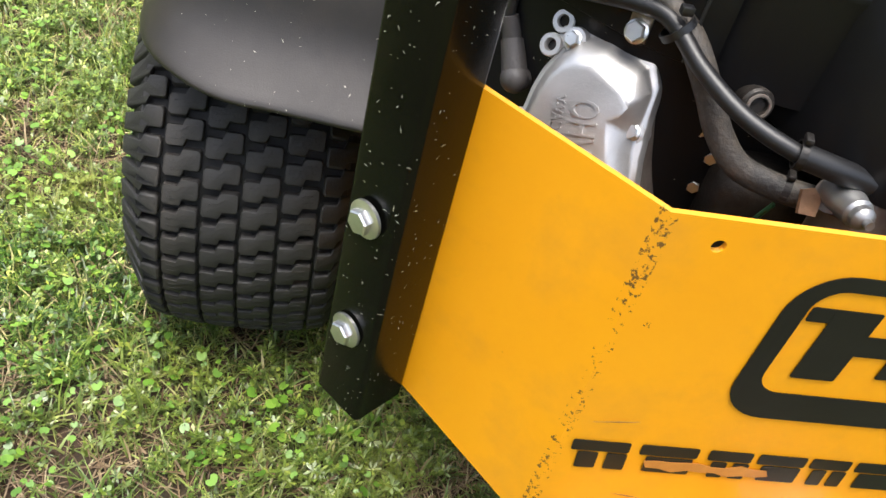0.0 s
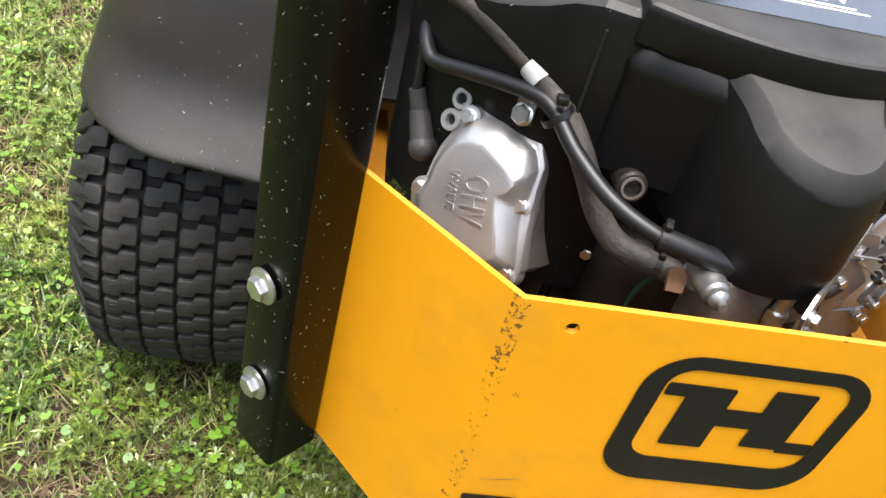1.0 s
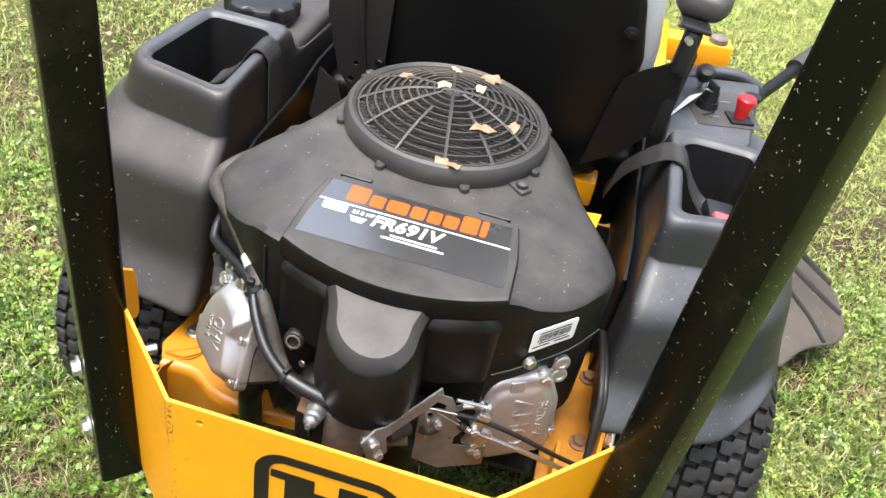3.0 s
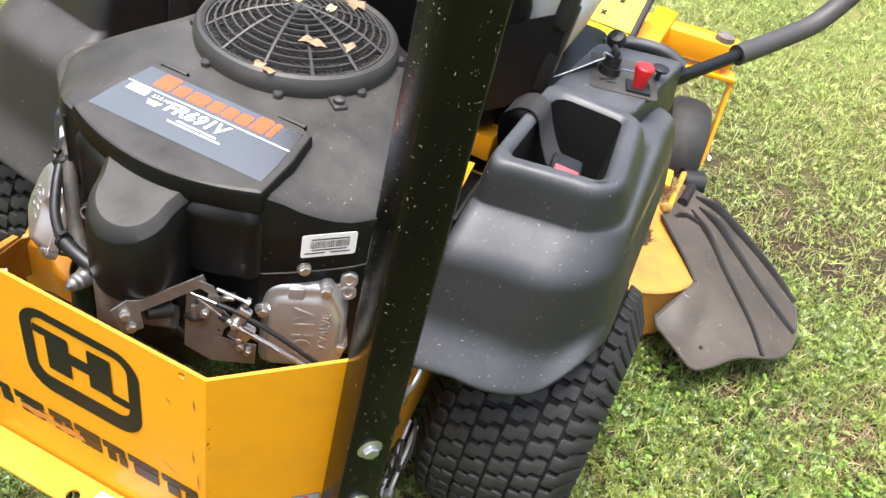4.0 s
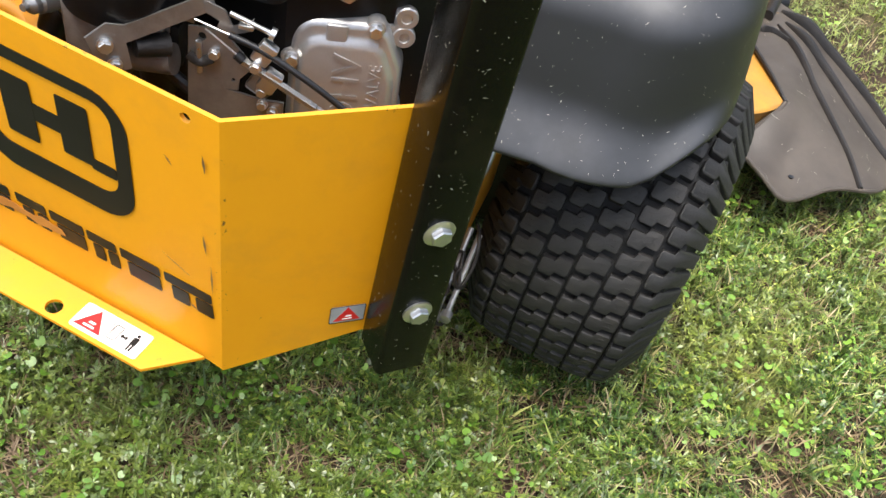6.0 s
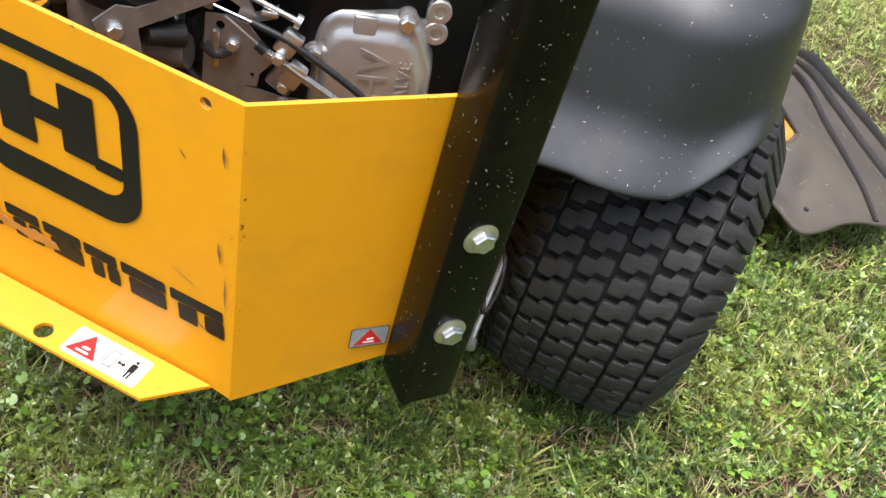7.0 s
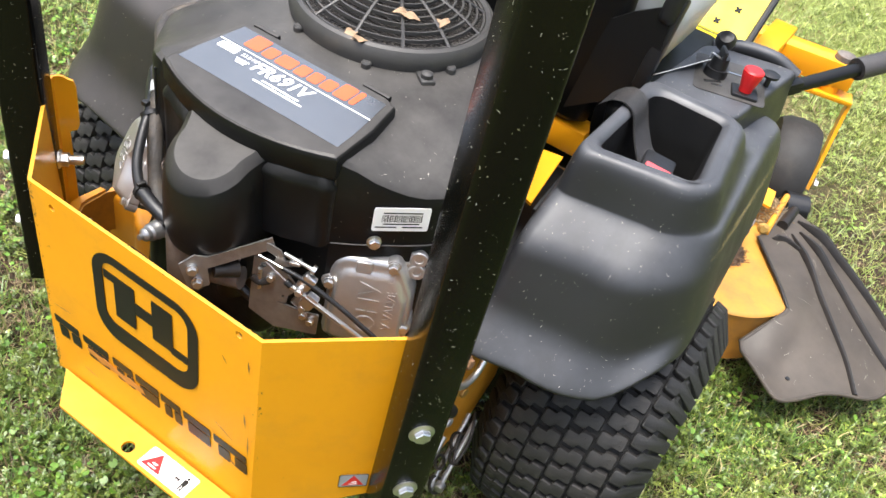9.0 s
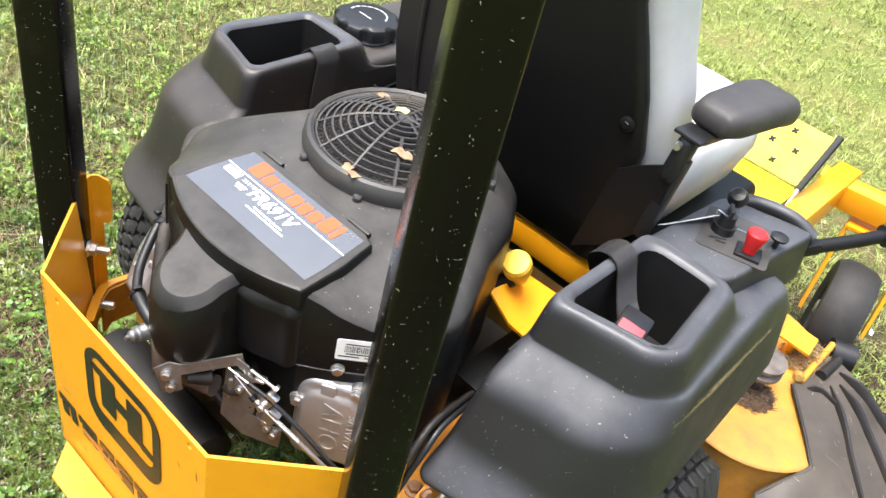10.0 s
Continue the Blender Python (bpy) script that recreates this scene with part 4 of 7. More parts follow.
def build_fan_guard():
    c = FAN + V(0, 0, 0)
    bm = bmesh.new()
    lathe(bm, ((0.1085, 0.660), (0.1100, 0.6705), (0.1130, 0.6770), (0.1175, 0.6795), (0.1220, 0.6775), (0.1255, 0.6715), (0.1270, 0.6620), (0.1250, 0.6530), (0.1210, 0.6510)), Matrix.Translation(c), 64, True)
    g = part("fan_guard", bm, GUARD, mower, "domed black plastic fan guard with rings and ribs")

    def dome(r):
        return 0.706 - 0.033 * (r / 0.112) ** 2.0
    for k in range(11):
        r = 0.014 + 0.0096 * k
        bm = bmesh.new()
        lathe(bm, [(r + 0.0019 * math.cos(a), dome(r) + 0.0028 * math.sin(a)) for a in (0.8, 2.35, 3.93, 5.5)], Matrix.Translation(c), 56, True)
        part("guard_ring", bm, GUARD, g)
    for k in range(12):
        a = 2 * math.pi * (k + 0.35) / 12
        r0 = 0.0 if k % 3 == 0 else 0.014 if k % 2 else 0.0428
        bm = bmesh.new()
        pipe(bm, [c + V(math.cos(a) * r, math.sin(a) * r, dome(r) + 0.0012) for r in (r0, r0 * 0.6 + 0.043, r0 * 0.3 + 0.078, 0.1125)], 0.0023, 6, 3)
        part("guard_rib", bm, GUARD, g)
    bm = bmesh.new()
    lathe(bm, ((0.0, 0.7075), (0.010, 0.7065), (0.012, 0.702), (0.0, 0.700)), Matrix.Translation(c), 20)
    part("guard_hub", bm, GUARD, g)
    # the wire screen beneath
    bm = bmesh.new()
    for k in range(33):
        o = -0.104 + 0.0065 * k
        w = math.sqrt(max(0, 0.108 ** 2 - o * o))
        for p, q in ((V(-w, o, 0.674), V(w, o, 0.674)), (V(o, -w, 0.6735), V(o, w, 0.6735))):
            rod(bm, c + p, c + q, 0.0009, n=4)
    tagged(part("wire_screen", bm, DARK_METAL, g), kind="stuff")
    bm = bmesh.new()
    lathe(bm, ((0.107, 0.660), (0.03, 0.664), (0.03, 0.672), (0.0, 0.672)), Matrix.Translation(c), 40)
    part("fan_disc", bm, DARK_METAL, g)
    for k in range(8):
        a = 2 * math.pi * (k + 0.5) / 8
        d = V(math.cos(a), math.sin(a), 0)
        bm = bmesh.new()
        lathe(bm, ((0.006, 0.648), (0.006, 0.660), (0.0045, 0.662)), Matrix.Translation(c + d * 0.1285), 12)
        part("guard_lug", bm, GUARD, g)
    for a in (-38, 150):
        d = V(math.cos(radians(a)), math.sin(radians(a)), 0)
        bm = bmesh.new()
        box(bm, (0.030, 0.018, 0.008), axes(c + d * 0.134 + V(0, 0, 0.654), d, (0, 0, 1)), 0.003)
        lathe(bm, ((0.007, 0.655), (0.007, 0.663), (0.004, 0.665)), Matrix.Translation(c + d * 0.139), 14)
        part("guard_tab", bm, GUARD, g)
    return g


build_fan_guard()


def left_cover(head):
    """The tilted, domed valve cover on the left cylinder."""
    nrm = V(-0.6211, -0.6612, 0.4208).normalized()
    m = axes((-0.1773, 0.0983, 0.4881), (0.7288, -0.6847, 0), nrm)
    rim = [(-0.0185, 0.0454), (0.006, 0.0492), (0.036, 0.0465), (0.048, 0.032), (0.053, 0.010), (0.0575, -0.004), (0.062, -0.018), (0.0735, -0.044), (0.0655, -0.056), (0.045, -0.065), (-0.010, -0.065), (-0.028, -0.062), (-0.0385, -0.044), (-0.033, -0.027), (-0.0345, -0.012), (-0.034, 0.002), (-0.028, 0.026)]
    dome = [(-0.008, 0.0175), (0.004, 0.0215), (0.032, 0.0165), (0.042, 0.011), (0.040, 0.003), (0.033, -0.004), (0.040, -0.014), (0.056, -0.040), (0.052, -0.047), (0.042, -0.052), (-0.002, -0.050), (-0.012, -0.047), (-0.018, -0.036), (-0.018, -0.022), (-0.019, -0.010), (-0.018, 0.002), (-0.014, 0.012)]

    def lay(f, z, grow=1.0):
        return [m @ V((a[0] + (b[0] - a[0]) * f - 0.015) * grow + 0.015, (a[1] + (b[1] - a[1]) * f + 0.008) * grow - 0.008, z) for a, b in zip(rim, dome)]
    bm = bmesh.new()
    rings(bm, [lay(0, -0.010), lay(0, -0.0005), lay(0.05, 0.0008), lay(0.22, 0.0012), lay(0.28, 0.0018), lay(0.34, 0.0040), lay(0.55, 0.0112), lay(0.90, 0.0178), lay(1.0, 0.0188), lay(1.0, 0.0190, 0.90)])
    es = [e for e in bm.edges if abs((m.inverted() @ e.verts[0].co).z - (m.inverted() @ e.verts[1].co).z) > 0.002]
    bmesh.ops.bevel(bm, geom=es, offset=0.003, segments=2, profile=0.5, affect="EDGES")
    cover = part("valve_cover", bm, ALU, head, "cast aluminium valve cover with raised lettering", 50)
    bm = bmesh.new()
    rings(bm, [lay(0, -0.060, 0.95), lay(0, -0.014, 0.97), lay(0, -0.0125, 0.96)])
    part("head_casting", bm, CAST, head, "dusty brown cast head", 40)
    for x, y, z in ((-0.0195, 0.0314, 0.0062), (0.0475, -0.0028, 0.0), (-0.0310, -0.0365, 0.001), (0.0640, -0.0510, 0.0)):
        bm = bmesh.new()
        lathe(bm, ((0.0098, -0.010), (0.0094, 0.0), (0.0085, 0.0022), (0.006, 0.0024)), m @ Matrix.Translation((x, y, z - 0.001)), 18)
        part("bolt_boss", bm, ALU, cover)
        hex_bolt("cover_bolt", cover, m @ V(x, y, z + 0.0014), nrm, STEEL, 0.0095, 0.0125)
    for body, size, slim, x, y in (("OHV", 0.0300, 0.56, 0.0195, -0.0150), ("V-VALVE", 0.0120, 0.66, 0.0010, -0.0180)):
        text_mesh("raised_letters", body, size, m @ Matrix.Translation((x, y, 0.0192)) @ pose(0, 0, 0, 0, 0, -69) @ Matrix.Diagonal((slim, 1, 1, 1)), ALU, cover, 0.0011)
    # two cast ears with holes beside the upper bolt
    for x, y in ((-0.0355, 0.0385), (-0.0360, 0.0205)):
        em = m @ Matrix.Translation((x, y, 0.002))
        bm = bmesh.new()
        lathe(bm, ((0.0042, -0.008), (0.0086, -0.008), (0.0086, 0.0), (0.0078, 0.0010), (0.0048, 0.0010), (0.0042, 0.0)), em, 20, True)
        part("head_ear", bm, ALU, head)
        bm = bmesh.new()
        lathe(bm, ((0.0043, -0.006), (0.001, -0.0058)), em, 12)
        part("ear_hole", bm, DARK_METAL, head)
    bm = bmesh.new()
    box(bm, (0.014, 0.016, 0.007), m @ Matrix.Translation((-0.0285, 0.0295, -0.0030)), 0.003)
    part("ear_web", bm, ALU, head)


def build_cylinder(s):
    """A finned cylinder with its cast valve cover facing out to the rear."""
    w = V(0.86, 0.51, 0) if s > 0 else V(-0.60, 0.80, 0)
    nrm = V(w.y, -w.x, 0.10).normalized() if s > 0 else V(-0.80, -0.60, 0.10).normalized()
    mid = V(0.174, 0.096, 0.457) if s > 0 else V(-0.178, 0.098, 0.462)
    u = (V(0, 0, 1).cross(nrm)).normalized()
    m = axes(mid, u, nrm)
    m = m if (m.to_3x3() @ V(0, 1, 0)).z > 0 else m @ pose(0, 0, 0, 0, 0, 180)
    bm = bmesh.new()
    box(bm, (0.100, 0.120, 0.085), m @ Matrix.Translation((0, -0.006, -0.078)), 0.006)
    head = part("cylinder_head", bm, DARK_METAL, mower, "dark oily finned cylinder head")
    for k in range(6):
        bm = bmesh.new()
        box(bm, (0.128, 0.150, 0.004), m @ Matrix.Translation((0, -0.008, -0.050 - 0.011 * k)), 0.001, 1)
        part("cooling_fin", bm, DARK_METAL, head)
    if s < 0:
        left_cover(head)
        return head
    o = [(-0.048, -0.062), (0.046, -0.062), (0.050, -0.056), (0.050, 0.040), (0.046, 0.055), (0.034, 0.064), (-0.026, 0.064), (-0.036, 0.056), (-0.052, 0.020), (-0.054, -0.050)]
    o = [(-x, y) for x, y in o][::-1]

    def lay(g, z, dy=0.0):
        return [m @ V(x * g, y * g + dy, z) for x, y in o]
    bm = bmesh.new()
    rings(bm, [lay(1.0, -0.034), lay(1.0, -0.026), lay(0.975, -0.024), lay(0.96, -0.012), lay(0.935, -0.0055), lay(0.90, -0.002), lay(0.865, -0.0012, -0.002), lay(0.825, -0.0012, -0.005), lay(0.80, 0.0008, -0.007), lay(0.76, 0.0030, -0.008), lay(0.70, 0.0036, -0.008)])
    es = [e for e in bm.edges if abs((m.inverted() @ e.verts[0].co).z - (m.inverted() @ e.verts[1].co).z) > 0.001]
    bmesh.ops.bevel(bm, geom=es, offset=0.005, segments=3, profile=0.5, affect="EDGES")
    cover = part("valve_cover", bm, ALU, head, "cast aluminium valve cover with raised lettering", 50)
    for x, y, z in ((-0.022 * -s, 0.055, -0.004), (0.0455 * -s, 0.021, -0.003), (-0.046 * -s, -0.030, -0.006)):
        bm = bmesh.new()
        lathe(bm, ((0.0098, -0.03), (0.0094, -0.002), (0.0085, 0.0008), (0.006, 0.001)), m @ Matrix.Translation((x, y, z)), 18)
        part("bolt_boss", bm, ALU, cover)
        hex_bolt("cover_bolt", cover, m @ V(x, y, z + 0.001), nrm, STEEL, 0.0105, 0.0135)
    bm = bmesh.new()
    box(bm, (0.018, 0.024, 0.004), m @ Matrix.Translation((0.010 * -s, 0.046, -0.0005)), 0.0018, 3)
    part("cover_rib", bm, ALU, cover)
    turn = m @ Matrix.Translation((0.004 * s, -0.004, 0.0038)) @ pose(0, 0, 0, 0, 0, 90 * s)
    text_mesh("raised_letters", "V-VALVE", 0.0150, turn @ Matrix.Translation((0.001, -0.022, 0)), ALU, cover, 0.0008)
    text_mesh("raised_letters", "OHV", 0.035, turn @ Matrix.Translation((0.0, 0.002, 0)), ALU, cover, 0.0011)
    # cast ears on the head
    bm = bmesh.new()
    box(bm, (0.017, 0.036, 0.006), m @ Matrix.Translation((-0.0465 * -s, 0.052, -0.0185)), 0.003)
    box(bm, (0.020, 0.012, 0.006), m @ Matrix.Translation((-0.037 * -s, 0.048, -0.0190)), 0.002)
    part("head_ear", bm, ALU, head)
    for x, y in ((-0.048 * -s, 0.044), (-0.048 * -s, 0.062)):
        bm = bmesh.new()
        lathe(bm, ((0.0045, -0.006), (0.0100, -0.006), (0.0100, 0.0), (0.0090, 0.0010), (0.0050, 0.0010), (0.0045, 0.0)), m @ Matrix.Translation((x, y, -0.015)), 20, True)
        part("head_ear", bm, ALU, head)
        bm = bmesh.new()
        lathe(bm, ((0.0044, -0.004), (0.001, -0.0038)), m @ Matrix.Translation((x, y, -0.015)), 12)
        part("ear_hole", bm, DARK_METAL, head)
    return head


for side in (1, -1):
    build_cylinder(side)


def hose(name, pts, r, mat, label=""):
    bm = bmesh.new()
    pipe(bm, pts, r, 14, 7)
    return part(name, bm, mat, mower, label, 60)


hose("breather_hose", [(-0.165, 0.330, 0.585), (-0.200, 0.262, 0.606), (-0.236, 0.196, 0.596), (-0.194, 0.144, 0.590), (-0.1525, 0.1015, 0.5745), (-0.1285, 0.0725, 0.5560), (-0.111, 0.055, 0.531), (-0.098, 0.043, 0.509), (-0.082, 0.030, 0.494), (-0.058, 0.018, 0.490), (-0.035, 0.010, 0.490)], 0.0092, BRAID, "dusty woven breather hose")
hose("fuel_hose", [(-0.212, 0.215, 0.560), (-0.224, 0.180, 0.553), (-0.2225, 0.157, 0.544), (-0.2138, 0.1457, 0.5428), (-0.1875, 0.1197, 0.5535), (-0.1568, 0.0914, 0.5631), (-0.1412, 0.0755, 0.5620), (-0.124, 0.048, 0.548), (-0.099, 0.018, 0.536), (-0.066, -0.004, 0.529), (-0.030, -0.010, 0.523)], 0.0058, HOSE, "black rubber fuel hose")
bm = bmesh.new()
pipe(bm, [(-0.068, -0.003, 0.5295), (-0.045, -0.008, 0.526), (-0.020, -0.010, 0.521)], 0.0080, 14, 4)
part("hose_sleeve", bm, HOSE, mower)
for at, d in (((-0.052, 0.016, 0.490), (0.9, -0.35, 0.0)), ((-0.068, -0.003, 0.5295), (0.9, -0.3, -0.1))):
    bm = bmesh.new()
    lathe(bm, ((0.0082, -0.0025), (0.0095, -0.0025), (0.0095, 0.0025), (0.0082, 0.0025)), axes(at, (0, 0, 1), d), 18, True)
    box(bm, (0.004, 0.010, 0.005), axes(at, (0, 0, 1), d) @ Matrix.Translation((0.0115, 0, 0)), 0.001)
    part("hose_clamp", bm, DARK_METAL, mower)
bm = bmesh.new()
pipe(bm, [(-0.1565, 0.1058, 0.5765), (-0.1475, 0.0957, 0.5708)], 0.0106, 16, 3)
part("hose_clip", bm, SEAT_GREY, mower, "white hose marker band")
bm = bmesh.new()
lathe(bm, ((0.0108, -0.0025), (0.0124, -0.0025), (0.0124, 0.0025), (0.0108, 0.0025)), axes((-0.1375, 0.0748, 0.5590), (0.5, 0.75, 0.2), (0.55, -0.5, -0.7)), 20, True)
box(bm, (0.008, 0.007, 0.006), Matrix.Translation((-0.1393, 0.0690, 0.5745)), 0.001)
part("cable_tie", bm, HOSE, mower)
hose("spark_plug_lead", [(-0.235, 0.215, 0.572), (-0.224, 0.186, 0.566), (-0.224, 0.174, 0.536), (-0.2235, 0.168, 0.500)], 0.0042, HOSE)
bm = bmesh.new()
rod(bm, (-0.2240, 0.1680, 0.505), (-0.2175, 0.1620, 0.487), 0.0070, 0.0078, 18, 0.001)
rod(bm, (-0.2180, 0.1625, 0.489), (-0.2130, 0.1470, 0.468), 0.0092, 0.0098, 18, 0.001)
bmesh.ops.create_uvsphere(bm, u_segments=18, v_segments=10, radius=0.0112, matrix=Matrix.Translation((-0.2128, 0.1450, 0.4665)))
rod(bm, (-0.2125, 0.1450, 0.4665), (-0.186, 0.162, 0.462), 0.0095, 0.0080, 18)
part("spark_plug_boot", bm, VINYL, mower, "black rubber spark plug boot")


def build_controls():
    """Carburettor, governor plate, throttle cables and springs below the filter."""
    n = V(0.35, -0.93, 0.1).normalized()
    m = axes((0.106, 0.036, 0.483), V(0.93, 0.35, 0), n)
    m = m if (m.to_3x3() @ V(0, 1, 0)).z > 0 else m @ pose(0, 0, 0, 0, 0, 180)
    bm = bmesh.new()
    plate_holes(bm, [(-0.0385, 0.0261), (-0.0389, -0.046), (-0.009, -0.062), (0.0405, -0.056), (0.0406, -0.0279), (0.0217, -0.0291), (-0.0085, -0.0249), (0.0026, -0.0241), (0.0033, -0.0135), (0.0147, 0.0006), (-0.0075, 0.0245), (-0.0222, 0.0281)],
                [(-0.0274, 0.0195, 0.0035), (-0.0016, -0.015, 0.0018)], m, 0.0025)
    gov = part("governor_plate", bm, PLATE_STEEL, mower, "grey steel governor control plate", 25)
    bm = bmesh.new()
    plate(bm, [(-0.0411, 0.0405), (-0.0339, 0.05), (-0.0228, 0.0538), (-0.0085, 0.0493), (-0.0021, 0.0372), (0.0101, 0.0424), (0.0141, 0.0468), (0.0125, 0.036), (-0.006, 0.0281), (-0.0144, 0.0331), (-0.0124, 0.0393), (-0.0186, 0.0424), (-0.0279, 0.0459), (-0.033, 0.0402), (-0.032, 0.0324), (-0.0381, 0.0333)][::-1], m @ Matrix.Translation((0, 0, 0.006)), 0.0022)
    part("governor_lever", bm, PLATE_STEEL, gov, "", 25)
    bm = bmesh.new()
    box(bm, (0.012, 0.004, 0.010), m @ Matrix.Translation((0.009, 0.0405, 0.008)), 0.001)
    part("lever_stand", bm, STEEL, gov)
    for x, y in ((-0.0173, 0.0065), (0.0234, -0.0203 - 0.012), (0.0322, -0.0381)):
        hex_bolt("screw", gov, m @ V(x, y, 0.0025), n, STEEL, 0.0075, 0.0095)
    bm = bmesh.new()
    rod(bm, m @ V(-0.004, 0.0492, 0.010), m @ V(0.0294, 0.0388, 0.010), 0.0022, n=12)
    rod(bm, m @ V(0.0275, 0.0394, 0.010), m @ V(0.0315, 0.0381, 0.010), 0.0055, n=16)
    part("idle_screw", bm, STEEL, gov)
    bm = bmesh.new()
    box(bm, (0.021, 0.024, 0.003), m @ Matrix.Translation((0.0235, -0.0085, 0.008)) @ pose(0, 0, 0, 0, 0, -30), 0.003)
    part("clamp_plate", bm, PLATE_STEEL, gov)
    bm = bmesh.new()
    box(bm, (0.015, 0.020, 0.010), m @ Matrix.Translation((0.0245, 0.0215, 0.011)) @ pose(0, 0, 0, 0, 0, -30), 0.002)
    clamp = part("cable_clamp", bm, STEEL, gov)
    box_at = bmesh.new()
    box(box_at, (0.015, 0.020, 0.010), m @ Matrix.Translation((0.030, -0.003, 0.011)) @ pose(0, 0, 0, 0, 0, -28), 0.002)
    part("cable_clamp", box_at, STEEL, gov)
    for x, y, z in ((0.0188, 0.0105, 0.016), (0.0235, -0.0150, 0.0095)):
        hex_bolt("screw", gov, m @ V(x, y, z), n, STEEL, 0.0075, 0.0095)
    for a, b2 in (((-0.0307, 0.0381), (-0.002, 0.0323)), ((-0.0225, 0.032), (0.0026, 0.0169))):
        bm = bmesh.new()
        rod(bm, m @ V(*a, 0.011), m @ V(*b2, 0.014), 0.0009, n=8)
        part("cable_wire", bm, STEEL, gov)
    hose("throttle_cable", [m @ V(-0.003, 0.0326, 0.014), m @ V(0.0254, 0.0236, 0.014), m @ V(0.0673, 0.0018, 0.014), m @ V(0.115, -0.028, 0.014), m @ V(0.16, -0.062, 0.004)], 0.0028, HOSE, "black throttle cable")
    bm = bmesh.new()
    rod(bm, m @ V(0.0026, 0.0169, 0.014), m @ V(0.0085, 0.0125, 0.014), 0.0042, n=12)
    part("cable_end", bm, HOSE, gov)
    bm = bmesh.new()
    a, b = m @ V(0.0069, 0.0131, 0.014), m @ V(0.0692, -0.0183, 0.014)
    ax = axes(a, b - a, (0, 0, 1))
    ln = (b - a).length
    pipe(bm, [ax @ V(ln * k / 180, 0.0026 * math.cos(k * math.pi / 2.5), 0.0026 * math.sin(k * math.pi / 2.5)) for k in range(181)], 0.0012, 5, 1)
    part("cable_spring", bm, STEEL, gov, "coiled steel cable sleeve")
    hose("choke_cable", [b, m @ V(0.11, -0.042, 0.012), m @ V(0.15, -0.070, 0.006)], 0.003, STEEL)
    # carburettor and intake
    bm = bmesh.new()
    box(bm, (0.050, 0.045, 0.045), Matrix.Translation((0.028, 0.045, 0.475)) @ pose(0, 0, 0, 0, 0, 12), 0.008)
    rod(bm, (0.030, 0.036, 0.46), (0.030, 0.034, 0.425), 0.020, 0.017, 20)
    part("carburettor", bm, DARK_METAL, mower, "brown dusty cast carburettor")
    bm = bmesh.new()
    q = axes((0.060, 0.000, 0.521), V(0.050, 0.058, 0.022), V(0.70, -0.66, 0.1))
    plate(bm, [(-0.054, -0.030), (-0.032, -0.030), (-0.028, -0.008), (0.045, -0.004), (0.045, 0.010), (-0.024, 0.006), (-0.036, 0.012), (-0.054, 0.006)], q, 0.0025)
    br = part("carburettor_bracket", bm, PLATE_STEEL, mower, "bent steel bracket")
    for x, y in ((-0.043, -0.004), (-0.043, -0.022)):
        hex_bolt("screw", br, q @ V(x, y, 0.0025), q.to_3x3() @ V(0, 0, 1), STEEL, 0.0095, 0.012)
    bm = bmesh.new()
    rod(bm, (0.046, -0.012, 0.497), (0.060, 0.010, 0.494), 0.008, 0.010, 16)
    part("bracket_spacer", bm, DARK_METAL, br)
    bm = bmesh.new()
    rod(bm, (0.080, 0.022, 0.500), (0.080, 0.022, 0.470), 0.0025, 0.0025, 10)
    part("link_pin", bm, STEEL, br)
    bm = bmesh.new()
    pipe(bm, [(0.074, 0.016, 0.488), (0.082, 0.020, 0.482), (0.092, 0.024, 0.488)], 0.004, 8, 4, 0.3)
    part("link_tab", bm, DARK_METAL, br)
    bm = bmesh.new()
    pipe(bm, [(0.030, 0.015, 0.480), (0.055, 0.020, 0.455), (0.085, 0.030, 0.435), (0.11, 0.045, 0.43)], 0.006, 10, 5)
    part("vent_hose", bm, HOSE, br)
    bm = bmesh.new()
    sol = axes((-0.030, -0.012, 0.508), (1, 0, 0), (-0.1, -0.97, 0.15))
    lathe(bm, ((0.011, -0.014), (0.011, -0.004), (0.0105, 0.0), (0.0105, 0.008), (0.0095, 0.010), (0.0095, 0.016), (0.0075, 0.018), (0.0075, 0.023), (0.006, 0.025), (0.003, 0.0265), (0.003, 0.031)), sol, 24)
    part("fuel_solenoid", bm, PLATE_STEEL, mower, "aluminium fuel solenoid")
    bm = bmesh.new()
    box(bm, (0.046, 0.040, 0.072), Matrix.Translation((-0.001, 0.004, 0.479)) @ pose(0, 0, 0, 0, 0, 8), 0.007, 3)
    rod(bm, (-0.022, 0.002, 0.500), (-0.034, -0.004, 0.505), 0.013, 0.012, 18)
    rod(bm, (0.020, 0.000, 0.470), (0.062, 0.014, 0.478), 0.011, 0.013, 18)
    intake = part("intake_body", bm, CAST, mower, "dusty tan cast intake body", 40)
    for p, q2 in (((0.027, -0.016, 0.516), (0.026, -0.016, 0.478)), ((0.040, 0.012, 0.500), (0.055, 0.016, 0.502))):
        bm = bmesh.new()
        rod(bm, p, q2, 0.0055, 0.0055, 14, 0.001)
        rod(bm, V(*p).lerp(V(*q2), 0.6), V(*p).lerp(V(*q2), 0.85), 0.0078, 0.0078, 6, 0.001)
        part("stud", bm, STEEL, intake)
